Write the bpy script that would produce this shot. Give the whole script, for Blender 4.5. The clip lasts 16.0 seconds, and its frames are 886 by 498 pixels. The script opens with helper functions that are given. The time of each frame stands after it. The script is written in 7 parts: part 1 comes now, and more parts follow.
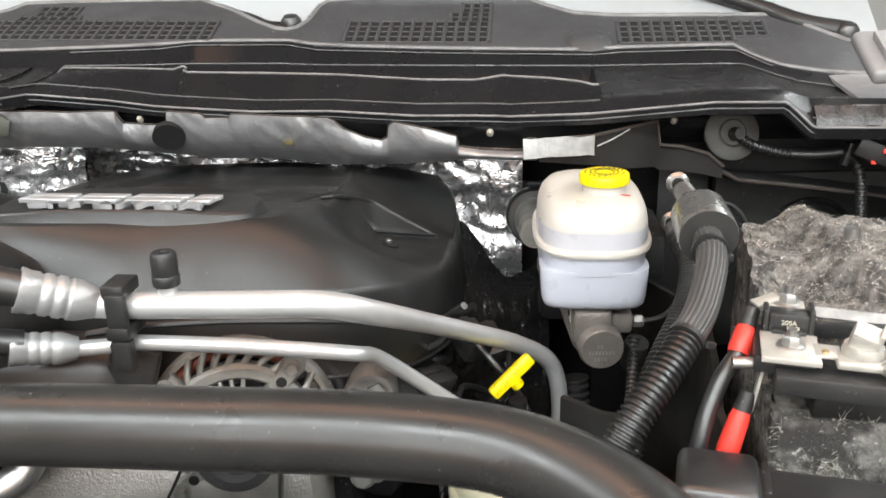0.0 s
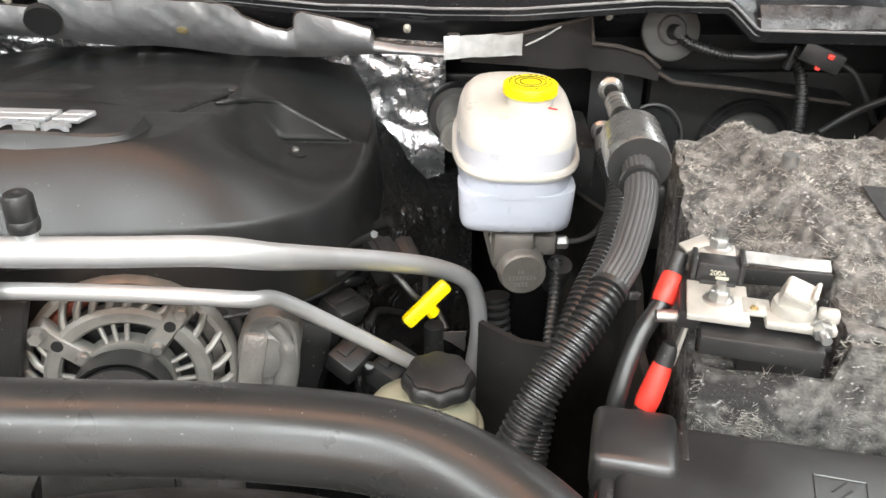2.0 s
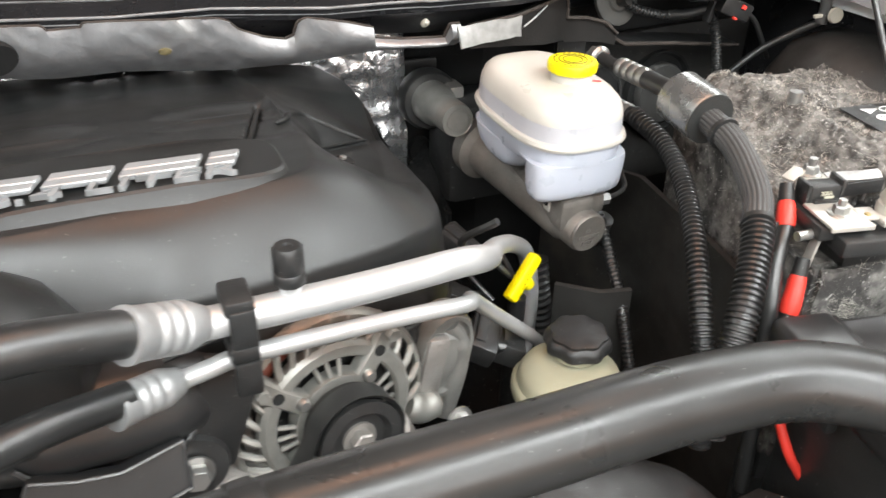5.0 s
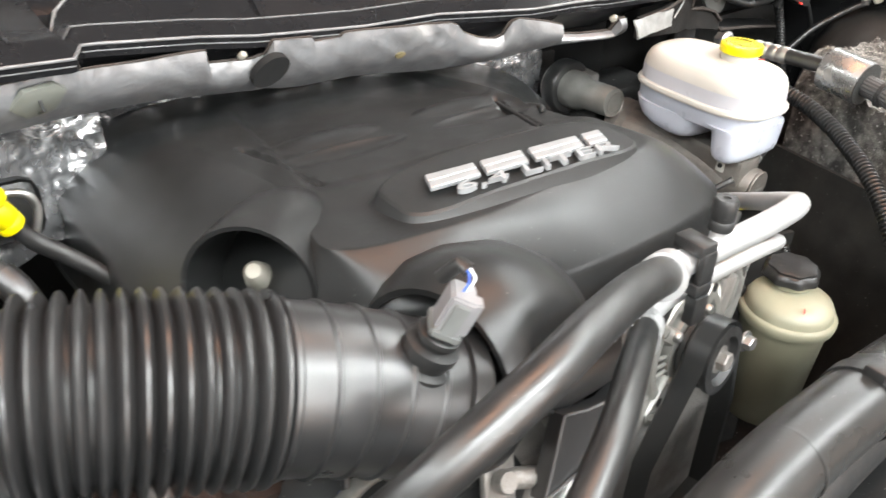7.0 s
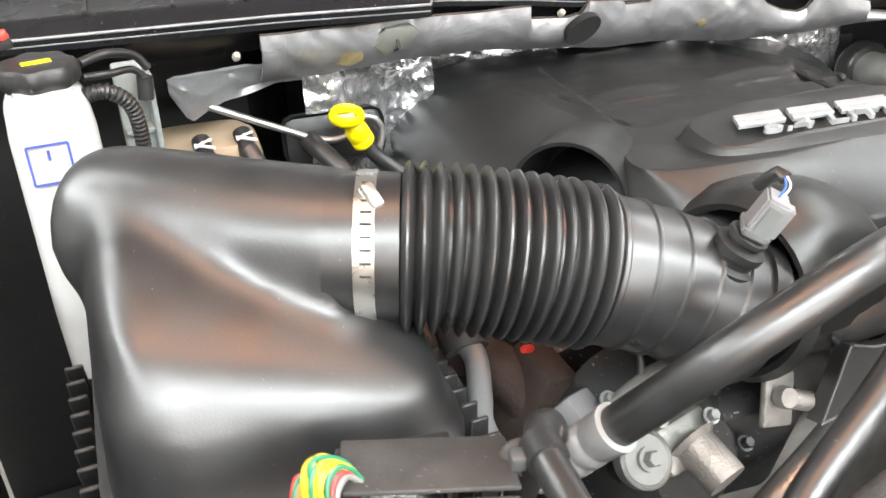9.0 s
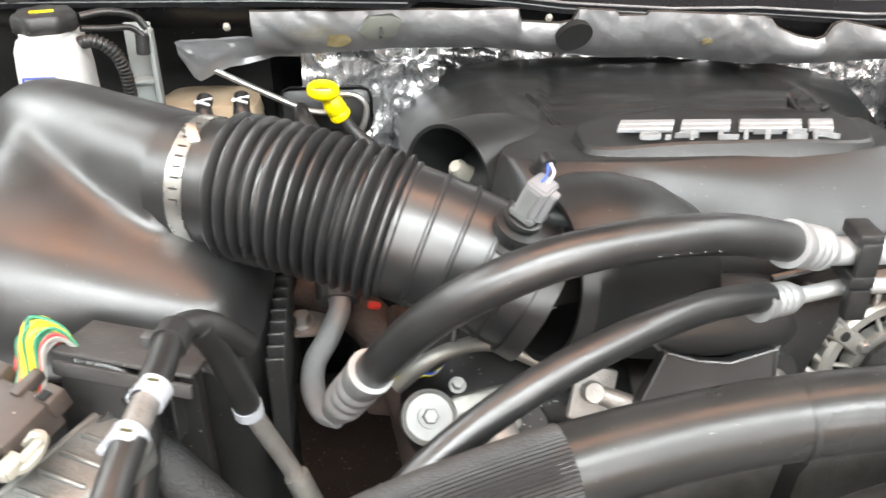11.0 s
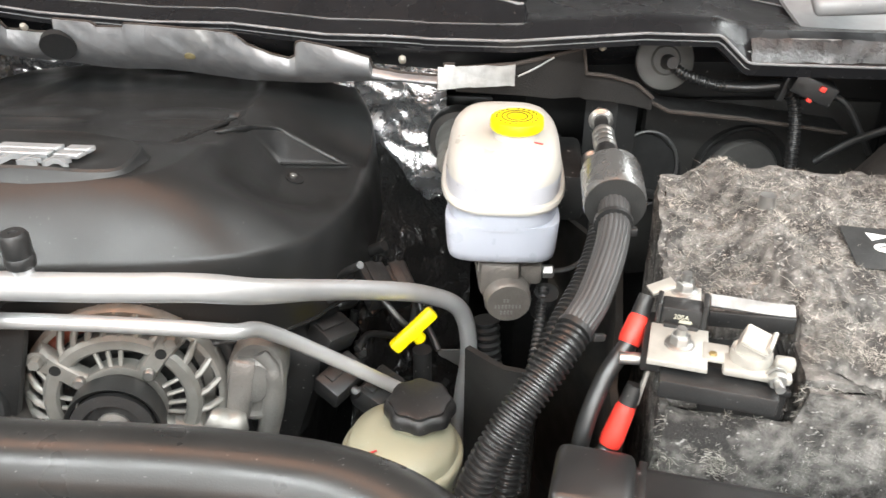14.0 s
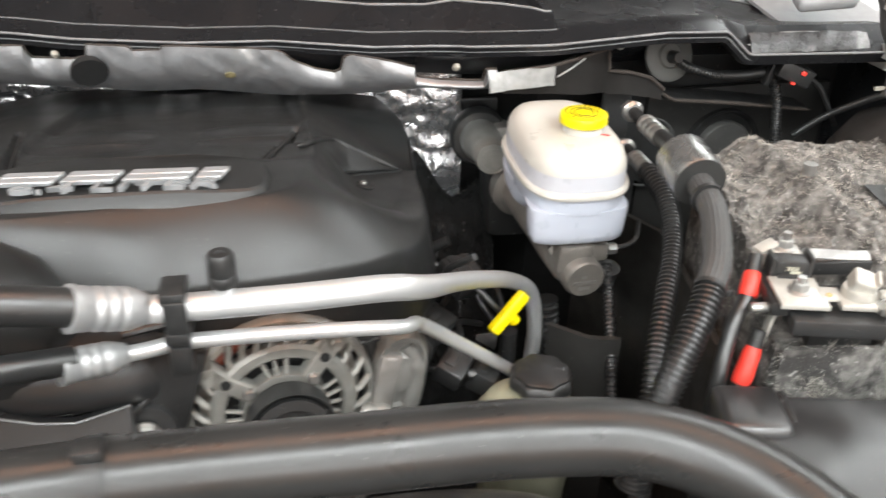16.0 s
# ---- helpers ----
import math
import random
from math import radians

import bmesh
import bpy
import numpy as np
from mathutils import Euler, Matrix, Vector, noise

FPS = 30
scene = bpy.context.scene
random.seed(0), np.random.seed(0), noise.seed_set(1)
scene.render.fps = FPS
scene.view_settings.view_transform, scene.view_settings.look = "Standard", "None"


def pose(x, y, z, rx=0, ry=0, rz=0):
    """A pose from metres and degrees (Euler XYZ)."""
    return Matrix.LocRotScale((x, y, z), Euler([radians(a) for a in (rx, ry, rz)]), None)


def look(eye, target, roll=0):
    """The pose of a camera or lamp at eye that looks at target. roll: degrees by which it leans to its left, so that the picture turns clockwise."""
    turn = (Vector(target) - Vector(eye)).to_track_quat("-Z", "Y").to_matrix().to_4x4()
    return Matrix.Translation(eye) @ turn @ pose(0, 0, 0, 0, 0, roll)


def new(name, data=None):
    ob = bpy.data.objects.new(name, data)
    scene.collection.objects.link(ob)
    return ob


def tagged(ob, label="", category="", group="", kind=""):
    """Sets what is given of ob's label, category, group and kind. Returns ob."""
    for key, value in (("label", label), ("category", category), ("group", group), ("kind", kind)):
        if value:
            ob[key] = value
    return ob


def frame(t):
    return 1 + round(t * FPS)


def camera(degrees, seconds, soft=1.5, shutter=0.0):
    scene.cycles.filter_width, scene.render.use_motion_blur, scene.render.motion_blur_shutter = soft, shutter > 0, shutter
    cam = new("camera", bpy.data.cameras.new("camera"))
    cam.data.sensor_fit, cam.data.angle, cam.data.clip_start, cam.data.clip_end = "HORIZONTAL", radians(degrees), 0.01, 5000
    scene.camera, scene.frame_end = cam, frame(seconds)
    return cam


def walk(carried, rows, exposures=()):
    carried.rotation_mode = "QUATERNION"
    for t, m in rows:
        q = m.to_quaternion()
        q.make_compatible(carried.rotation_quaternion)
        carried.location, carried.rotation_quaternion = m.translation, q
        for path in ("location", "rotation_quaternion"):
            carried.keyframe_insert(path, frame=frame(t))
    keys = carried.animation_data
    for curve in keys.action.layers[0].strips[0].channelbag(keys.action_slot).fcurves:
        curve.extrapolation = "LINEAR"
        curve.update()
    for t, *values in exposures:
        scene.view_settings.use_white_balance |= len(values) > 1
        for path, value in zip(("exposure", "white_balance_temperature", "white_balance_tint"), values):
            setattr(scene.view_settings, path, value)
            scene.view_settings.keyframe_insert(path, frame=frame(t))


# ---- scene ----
cam = camera(55.1, 16.0, shutter=0.4)
PATH = [
    (0, (0.014, 0.021, 1.701), (-0.018, 1.905, 1.03), -1.5),
    (0.5, (0.037, 0.05, 1.713), (0.007, 1.922, 1.01), -0.6),
    (1, (0.065, 0.08, 1.698), (0.032, 1.881, 0.828), -0.4),
    (1.5, (0.06, 0.098, 1.711), (0.049, 1.86, 0.763), -0.5),
    (2, (0.036, 0.102, 1.732), (0.146, 1.834, 0.737), 0.6),
    (2.5, (-0.001, 0.101, 1.763), (0.269, 1.796, 0.736), 0.9),
    (3, (-0.051, 0.108, 1.769), (0.355, 1.76, 0.718), 0.3),
    (3.2, (-0.081, 0.106, 1.766), (0.377, 1.743, 0.712), 0.3),
    (5.3, (-0.378, 0.191, 1.758), (0.517, 1.642, 0.712), 2.1),
    (5.5, (-0.435, 0.205, 1.76), (0.513, 1.623, 0.716), 2.4),
    (6, (-0.549, 0.244, 1.77), (0.502, 1.593, 0.732), 2.3),
    (6.5, (-0.62, 0.282, 1.77), (0.492, 1.58, 0.731), 2.4),
    (7, (-0.691, 0.311, 1.777), (0.466, 1.569, 0.737), 3.0),
    (7.5, (-0.757, 0.331, 1.772), (0.376, 1.608, 0.731), 2.6),
    (8, (-0.814, 0.329, 1.77), (0.163, 1.724, 0.721), -0.1),
    (8.2, (-0.827, 0.324, 1.769), (0.093, 1.756, 0.718), -0.2),
    (10.3, (-0.651, 0.127, 1.75), (-0.298, 1.832, 0.766), -0.5),
    (10.5, (-0.626, 0.122, 1.753), (-0.329, 1.838, 0.771), -0.4),
    (11, (-0.557, 0.114, 1.753), (-0.339, 1.836, 0.76), -0.1),
    (11.5, (-0.47, 0.088, 1.774), (-0.293, 1.816, 0.783), 0.4),
    (12, (-0.365, 0.079, 1.78), (-0.212, 1.804, 0.779), 1.7),
    (12.5, (-0.206, 0.093, 1.78), (-0.081, 1.813, 0.766), 1.9),
    (13, (-0.061, 0.111, 1.769), (-0.007, 1.83, 0.748), 0.9),
    (13.5, (0.028, 0.099, 1.773), (0.053, 1.82, 0.755), 0.3),
    (14, (0.076, 0.098, 1.771), (0.103, 1.821, 0.757), 0.1),
    (14.5, (0.088, 0.098, 1.772), (0.212, 1.819, 0.761), 0.9),
    (15, (0.055, 0.095, 1.774), (0.31, 1.8, 0.76), 1.8),
    (15.5, (-0.018, 0.084, 1.786), (0.332, 1.771, 0.77), 0.9),
    (16, (-0.166, 0.068, 1.795), (0.267, 1.739, 0.786), 1.4),
]
walk(cam, [(t, look(eye, target, roll)) for t, eye, target, roll in PATH],
     exposures=[(0, -0.20), (1.5, -0.01), (3, -0.01), (5.5, 0.02), (6, 0.02), (7, 0.48), (8, 0.64), (10.5, 0.46), (11.5, 0.46), (12.5, 0.33), (13.5, 0.14), (14, 0.09), (14.5, -0.11), (16, -0.10)])

# ---- light ----
scene.view_settings.exposure = 0.0
world = bpy.data.worlds.new("hall_air")
scene.world = world
world.use_nodes = True
world.node_tree.nodes["Background"].inputs[0].default_value = (0.9, 0.95, 1.0, 1)
world.node_tree.nodes["Background"].inputs[1].default_value = 0.25


def area(name, place, target, sx, sy, watts, colour=(0.955, 1.0, 1.0)):
    data = bpy.data.lights.new(name, "AREA")
    data.shape, data.size, data.size_y, data.energy, data.color = "RECTANGLE", sx, sy, watts, colour
    ob = new(name, data)
    ob.matrix_world = look(place, target)
    return ob


area("ceiling_lamp_front", (-0.3, -1.0, 3.40), (-0.3, -1.0, 0), 4.2, 0.45, 180)
area("ceiling_lamp_far_front", (-0.3, -2.6, 3.40), (-0.3, -2.6, 0), 4.2, 0.45, 130)
area("ceiling_lamp_rear", (-0.3, 2.2, 3.40), (-0.3, 2.2, 0), 4.2, 0.45, 90)
area("ceiling_lamp_east", (2.3, 0.6, 3.40), (2.3, 0.6, 0), 0.45, 4.6, 130)
area("ceiling_lamp_west", (-2.9, 0.6, 3.40), (-2.9, 0.6, 0), 0.45, 4.6, 130)
area("warm_ceiling_lamp", (-0.4, 0.62, 3.40), (-0.4, 0.62, 0), 2.6, 0.40, 24, (1.0, 0.48, 0.27))
# Added fill for the front-facing surfaces; the wall behind it has no door.
area("front_fill", (-0.3, -3.85, 2.45), (-0.3, 0, 1.5), 4.8, 1.5, 170, (0.93, 0.985, 1.0))

# ---- materials ----


def material(name, colour, rough=0.5, metal=0.0, vary=0.15, scale=40.0, grain=0.05, grain_scale=700.0,
             dust=0.0, dust_scale=260.0, dust_colour=(0.42, 0.41, 0.39), coat=0.0, crinkle=0.0, crinkle_scale=45.0,
             stain=None, stain_at=0.6, trans=0.0, sss=0.0, rough_vary=0.08, spec=0.5, island=False):
    m = bpy.data.materials.new(name)
    m.use_nodes = True
    nt = m.node_tree
    n, ln = nt.nodes, nt.links
    b = n["Principled BSDF"]
    co = n.new("ShaderNodeTexCoord").outputs["Object"]

    def tex(sc, detail=4.0):
        t = n.new("ShaderNodeTexNoise")
        t.inputs["Scale"].default_value, t.inputs["Detail"].default_value = sc, detail
        ln.new(co, t.inputs["Vector"])
        return t.outputs["Fac"]

    def ramp(src, a, c, va=0.0, vb=1.0):
        r = n.new("ShaderNodeMapRange")
        r.inputs[1].default_value, r.inputs[2].default_value = a, c
        r.inputs[3].default_value, r.inputs[4].default_value = va, vb
        ln.new(src, r.inputs[0])
        return r.outputs[0]

    def mix(fac, a, c):
        x = n.new("ShaderNodeMix")
        x.data_type = "RGBA"
        ln.new(fac, x.inputs[0])
        for sock, v in ((x.inputs[6], a), (x.inputs[7], c)):
            if isinstance(v, tuple):
                sock.default_value = (*v, 1)
            else:
                ln.new(v, sock)
        return x.outputs[2]

    broad = tex(scale)
    lo, hi = tuple(c * (1 - vary) for c in colour), tuple(min(1, c * (1 + vary)) for c in colour)
    col = mix(ramp(broad, 0.3, 0.7), lo, hi)
    if stain:
        col = mix(ramp(tex(scale * 0.35, 6), stain_at, stain_at + 0.12), col, stain)
    if dust:
        col = mix(ramp(tex(dust_scale, 3), 0.72 - 0.12 * dust, 0.80 - 0.10 * dust, 0, min(1, 0.35 + dust)), col, dust_colour)
    if island:
        rnd_ = n.new("ShaderNodeNewGeometry").outputs["Random Per Island"]
        col = mix(ramp(rnd_, 0.15, 0.95), tuple(c * 0.12 for c in colour), col)
    ln.new(col, b.inputs["Base Color"])
    ln.new(ramp(tex(scale * 1.7), 0.3, 0.7, max(0.02, rough - rough_vary), min(1, rough + rough_vary)), b.inputs["Roughness"])
    b.inputs["Metallic"].default_value = metal
    b.inputs["Coat Weight"].default_value = coat
    b.inputs["Specular IOR Level"].default_value = spec
    b.inputs["Transmission Weight"].default_value = trans
    if sss:
        b.inputs["Subsurface Weight"].default_value = sss
        b.inputs["Subsurface Radius"].default_value = (0.02, 0.02, 0.02)
        b.inputs["Subsurface Scale"].default_value = 0.4
    bump = n.new("ShaderNodeBump")
    bump.inputs["Strength"].default_value, bump.inputs["Distance"].default_value = grain, 0.002
    ln.new(tex(grain_scale, 2), bump.inputs["Height"])
    last = bump
    if crinkle:
        wn = n.new("ShaderNodeTexNoise")
        wn.inputs["Scale"].default_value, wn.inputs["Detail"].default_value, wn.inputs["Distortion"].default_value = crinkle_scale, 3.0, 1.2
        ln.new(co, wn.inputs["Vector"])
        off = n.new("ShaderNodeMath")
        off.operation, off.inputs[1].default_value = "SUBTRACT", 0.5
        ln.new(wn.outputs["Fac"], off.inputs[0])
        fold = n.new("ShaderNodeMath")
        fold.operation = "ABSOLUTE"
        ln.new(off.outputs[0], fold.inputs[0])
        b2 = n.new("ShaderNodeBump")
        b2.inputs["Strength"].default_value, b2.inputs["Distance"].default_value = crinkle, 0.01
        ln.new(fold.outputs[0], b2.inputs["Height"])
        ln.new(bump.outputs[0], b2.inputs["Normal"])
        last = b2
    ln.new(last.outputs[0], b.inputs["Normal"])
    return m


M_COVER = material("moulded_black_plastic", (0.015, 0.0155, 0.0155), 0.37, grain=0.12, grain_scale=1500, dust=0.08, dust_scale=500, scale=14, spec=0.54)
M_GLOSSY = material("satin_black_plastic", (0.017, 0.017, 0.0175), 0.38, grain=0.05, scale=18, dust=0.06, dust_scale=480, spec=1.0)
M_BLACK = material("dull_black_plastic", (0.018, 0.018, 0.018), 0.42, grain=0.12, dust=0.2, dust_scale=420)
M_RUBBER = material("black_rubber", (0.013, 0.013, 0.013), 0.38, grain=0.06, grain_scale=900, dust=0.08, dust_scale=480, scale=22, spec=1.0)
M_HOSE = material("grey_black_radiator_hose", (0.020, 0.020, 0.0195), 0.32, grain=0.05, grain_scale=1000, dust=0.1, dust_scale=420, scale=16, spec=0.55)
M_LOOM = material("black_loom_plastic", (0.014, 0.014, 0.014), 0.36, grain=0.05, dust=0.2, dust_scale=420, spec=0.7)
M_BODY = material("black_painted_steel", (0.012, 0.012, 0.013), 0.3, grain=0.04, dust=0.2, dust_scale=420, scale=9, coat=0.1)
M_COWL = material("cowl_black_plastic", (0.011, 0.011, 0.012), 0.27, grain=0.08, grain_scale=1200, dust=0.15, dust_scale=420, scale=12, spec=0.28)
M_SCREEN = material("greyed_cowl_plastic", (0.055, 0.056, 0.059), 0.40, grain=0.25, grain_scale=1200, dust=0.4, scale=18)
M_FLANGE = material("grey_inner_paint", (0.26, 0.26, 0.265), 0.22, vary=0.15, scale=15, dust=0.15, coat=0.4)
# Pale greys put the cowl's glossy edge highlights into the rim tubes' colour.
M_RIMDULL = material("dim_pale_edge", (0.075, 0.075, 0.076), 0.34, vary=0.25, grain=0.1, scale=40)
M_RIM = material("highlight_cowl_rim", (0.17, 0.17, 0.172), 0.34, vary=0.25, grain=0.1, scale=40)
M_DARK = material("grimy_black_metal", (0.012, 0.012, 0.012), 0.55, dust=0.4, scale=25)
M_ALU = material("brushed_aluminium_tube", (0.58, 0.58, 0.58), 0.36, metal=0.6, vary=0.05, grain=0.04, scale=30)
M_CRIMP = material("crimped_aluminium", (0.38, 0.38, 0.38), 0.40, metal=0.5, vary=0.06, grain=0.2, grain_scale=250)
M_CAST = material("cast_aluminium", (0.25, 0.245, 0.228), 0.42, metal=0.6, vary=0.15, grain=0.15, grain_scale=500, scale=60)
M_CASTDARK = material("dark_cast_metal", (0.27, 0.255, 0.24), 0.42, metal=0.6, vary=0.15, grain=0.4, grain_scale=500, scale=50)
M_CASTGREY = material("sooty_cast_metal", (0.17, 0.165, 0.155), 0.5, metal=0.4, vary=0.2, grain=0.3, grain_scale=400, scale=50)
M_MCAST = material("brown_grey_casting", (0.17, 0.155, 0.14), 0.45, metal=0.45, vary=0.18, grain=0.35, grain_scale=450, scale=50)
M_STEEL = material("zinc_steel", (0.42, 0.415, 0.40), 0.35, metal=0.9, vary=0.1, grain=0.05)
M_COPPER = material("varnished_copper", (0.17, 0.040, 0.022), 0.4, metal=0.3, vary=0.3, scale=120)
M_FOIL = material("crumpled_heat_foil", (0.50, 0.50, 0.51), 0.25, metal=0.85, vary=0.12, grain=0.1, grain_scale=400, crinkle=0.42, crinkle_scale=30)
M_FLAP = material("flat_heat_foil", (0.29, 0.292, 0.30), 0.40, metal=0.6, vary=0.14, grain=0.1, grain_scale=300, crinkle=0.12, crinkle_scale=58, stain=(0.36, 0.36, 0.36), stain_at=0.6)
# Near-black that stands in for the shade inside holes, slots and recesses.
M_VOID = material("hole_shade_black", (0.004, 0.004, 0.004), 0.9, grain=0.0)
M_PATCH = material("worn_silver_tape", (0.24, 0.24, 0.235), 0.42, metal=0.25, vary=0.25, scale=80, grain=0.2, grain_scale=300)
M_TAG = material("smoked_tag_plastic", (0.17, 0.175, 0.155), 0.35, vary=0.1, sss=0.1)
M_GLUE = material("tan_glue", (0.17, 0.14, 0.07), 0.6, vary=0.35, scale=130)
M_FELT = material("dark_felt_edge", (0.040, 0.031, 0.026), 0.9, vary=0.3, grain=0.4)
M_MILK = material("milky_reservoir_plastic", (0.475, 0.455, 0.415), 0.34, vary=0.05, grain=0.06, sss=0.35, scale=20)
M_LILAC = material("lilac_reservoir_plastic", (0.45, 0.45, 0.48), 0.32, vary=0.05, grain=0.06, sss=0.35, scale=20)
M_FLUID = material("bluish_reservoir_plastic", (0.445, 0.465, 0.525), 0.32, vary=0.05, grain=0.06, sss=0.35, scale=20)
M_WHITE = material("white_tank_plastic", (0.50, 0.50, 0.49), 0.42, vary=0.04, grain=0.06, sss=0.2)
M_CLEAR = material("pale_bracket_plastic", (0.24, 0.26, 0.255), 0.4, vary=0.06, sss=0.2)
M_TAN = material("aged_tan_plastic", (0.42, 0.32, 0.22), 0.45, vary=0.12, sss=0.15, scale=25)
M_PSTANK = material("yellowed_tank_plastic", (0.28, 0.27, 0.195), 0.42, vary=0.06, sss=0.25, scale=25, dust=0.05)
M_YELLOW = material("yellow_plastic", (0.72, 0.60, 0.0), 0.38, vary=0.05, grain=0.05)
M_INK = material("dark_print", (0.05, 0.045, 0.01), 0.6)
M_OLIVE = material("faint_moulded_print", (0.38, 0.31, 0.0), 0.5)
M_BLUEINK = material("blue_print", (0.05, 0.08, 0.35), 0.6)
M_RED = material("red_heat_shrink", (0.72, 0.045, 0.03), 0.45, vary=0.1, grain=0.25, grain_scale=160)
M_LETTER = material("silver_letter_paint", (0.46, 0.47, 0.48), 0.36, metal=0.6, vary=0.06)
M_IVORY = material("ivory_plastic", (0.29, 0.275, 0.235), 0.45, vary=0.14, grain=0.05)
M_PLATE = material("tinned_bus_plate", (0.46, 0.44, 0.40), 0.42, metal=0.4, vary=0.12, scale=70, stain=(0.30, 0.28, 0.24), stain_at=0.62)
M_GREYCONN = material("grey_connector_plastic", (0.20, 0.195, 0.20), 0.4, vary=0.08)
M_BROWNCONN = material("brown_black_connector", (0.045, 0.035, 0.030), 0.42, vary=0.15, dust=0.15)
M_SHELF = material("scuffed_grey_shelf", (0.045, 0.043, 0.042), 0.48, vary=0.2, scale=40, grain=0.2, dust=0.25, dust_scale=400)
M_LINER = material("dusty_grey_liner", (0.017, 0.0165, 0.0155), 0.6, vary=0.25, scale=25, grain=0.2, dust=0.1, dust_scale=300)
M_CAPGREY = material("dusty_grey_cap", (0.045, 0.044, 0.042), 0.6, vary=0.2, scale=30, dust=0.15, dust_scale=300)
M_COWLEND = material("grey_end_plastic", (0.26, 0.263, 0.268), 0.42, vary=0.1, dust=0.2)
M_BAND = material("steel_band", (0.50, 0.49, 0.46), 0.30, metal=0.9, vary=0.15, scale=60)
M_PALEBAND = material("pale_painted_band", (0.32, 0.335, 0.365), 0.45, vary=0.08)
M_ZINC = material("dull_zinc", (0.20, 0.205, 0.20), 0.45, metal=0.4, vary=0.1, scale=60)
M_CAST2 = material("pale_cast_aluminium", (0.21, 0.21, 0.20), 0.42, metal=0.6, vary=0.15, grain=0.35, grain_scale=500, scale=60)
M_UNDER = material("bonnet_underside", (0.018, 0.018, 0.018), 0.7, vary=0.2, scale=4)
M_BELLOWS = material("bellows_rubber", (0.018, 0.018, 0.0185), 0.35, grain=0.06, grain_scale=900, scale=22, spec=1.0)
M_FIREWALL = material("dull_black_firewall", (0.010, 0.010, 0.010), 0.55, grain=0.1, dust=0.12, dust_scale=420, spec=0.25)
M_SLEEVE = material("grey_sheen_sleeve", (0.24, 0.24, 0.235), 0.27, metal=0.75, vary=0.1, grain=0.05)
M_SCUFF = material("scuffed_grey_edge", (0.27, 0.27, 0.265), 0.45, vary=0.4, scale=60)
M_SCUFFPALE = material("scuffed_pale_plastic", (0.040, 0.040, 0.041), 0.30, vary=0.6, scale=70, grain=0.4, grain_scale=300, stain=(0.19, 0.19, 0.19), stain_at=0.58)
M_SLOT = material("pleated_fabric", (0.016, 0.016, 0.016), 0.6, grain=0.3, grain_scale=600)
M_FOAM = material("black_foam_sleeve", (0.025, 0.025, 0.024), 0.5, grain=0.2, spec=0.5)
M_WRAP = material("grey_black_wrap", (0.055, 0.055, 0.055), 0.45, grain=0.1, dust=0.1, dust_scale=420)
M_PRINT = material("faded_print", (0.50, 0.48, 0.38), 0.6)
M_PAINT = material("white_vehicle_paint", (0.78, 0.79, 0.80), 0.25, vary=0.03, coat=0.5)
M_WOOL = material("grey_wool_wrap", (0.135, 0.128, 0.119), 0.95, vary=0.75, scale=90, grain=1.0, grain_scale=420, dust=0.8, dust_scale=260, dust_colour=(0.42, 0.405, 0.385), stain=(0.040, 0.037, 0.035), stain_at=0.50)
M_FIBRE = material("pale_wool_fibre", (0.50, 0.47, 0.42), 0.9, vary=0.5, scale=40, island=True)
M_FLOOR = material("brown_hall_floor", (0.12, 0.11, 0.10), 0.6, vary=0.15, scale=2, grain=0.2, grain_scale=60)
M_WALL = material("grey_hall_paint", (0.42, 0.42, 0.41), 0.6, vary=0.04, scale=1.5)
M_CEILING = material("white_hall_ceiling", (0.78, 0.78, 0.77), 0.6, vary=0.04, scale=1.5)
# Brown chosen so that the unseen south wall gives warm reflections.
M_WARM = material("warm_reflector_paint", (0.60, 0.36, 0.24), 0.6, vary=0.05, scale=1.5)
# Opaque pale grey stands in for the reflections on the glass.
M_GLASS = material("pale_windscreen", (0.36, 0.38, 0.39), 0.04, vary=0.02, grain=0.0, coat=0.3)
M_STICKER = material("white_sticker", (0.8, 0.8, 0.8), 0.5, vary=0.03)
M_BRASS = material("dull_brass", (0.45, 0.33, 0.15), 0.4, metal=0.8, vary=0.15)
WIRES = [material("wire_" + k, c, 0.4, vary=0.08) for k, c in (("yellow", (0.58, 0.45, 0.02)), ("red", (0.52, 0.04, 0.04)), ("green", (0.02, 0.17, 0.09)), ("white", (0.22, 0.215, 0.20)), ("orange", (0.52, 0.16, 0.05)), ("blue", (0.05, 0.12, 0.50)))]

# ---- helpers for shapes ----
V = Vector
SPOT = {}


def truck(u, v, z):
    """A point in the vehicle's own axes, which stand five degrees off the world's."""
    return V((-0.25 + u * 0.9962 + v * 0.0872, 0.65 - u * 0.0872 + v * 0.9962, z))


def thing(name, place, label, category, group="", kind=""):
    ob = new(name)
    ob.empty_display_size = 0.02
    ob.location = place
    SPOT[ob] = V(place)
    return tagged(ob, label, category, group, kind)


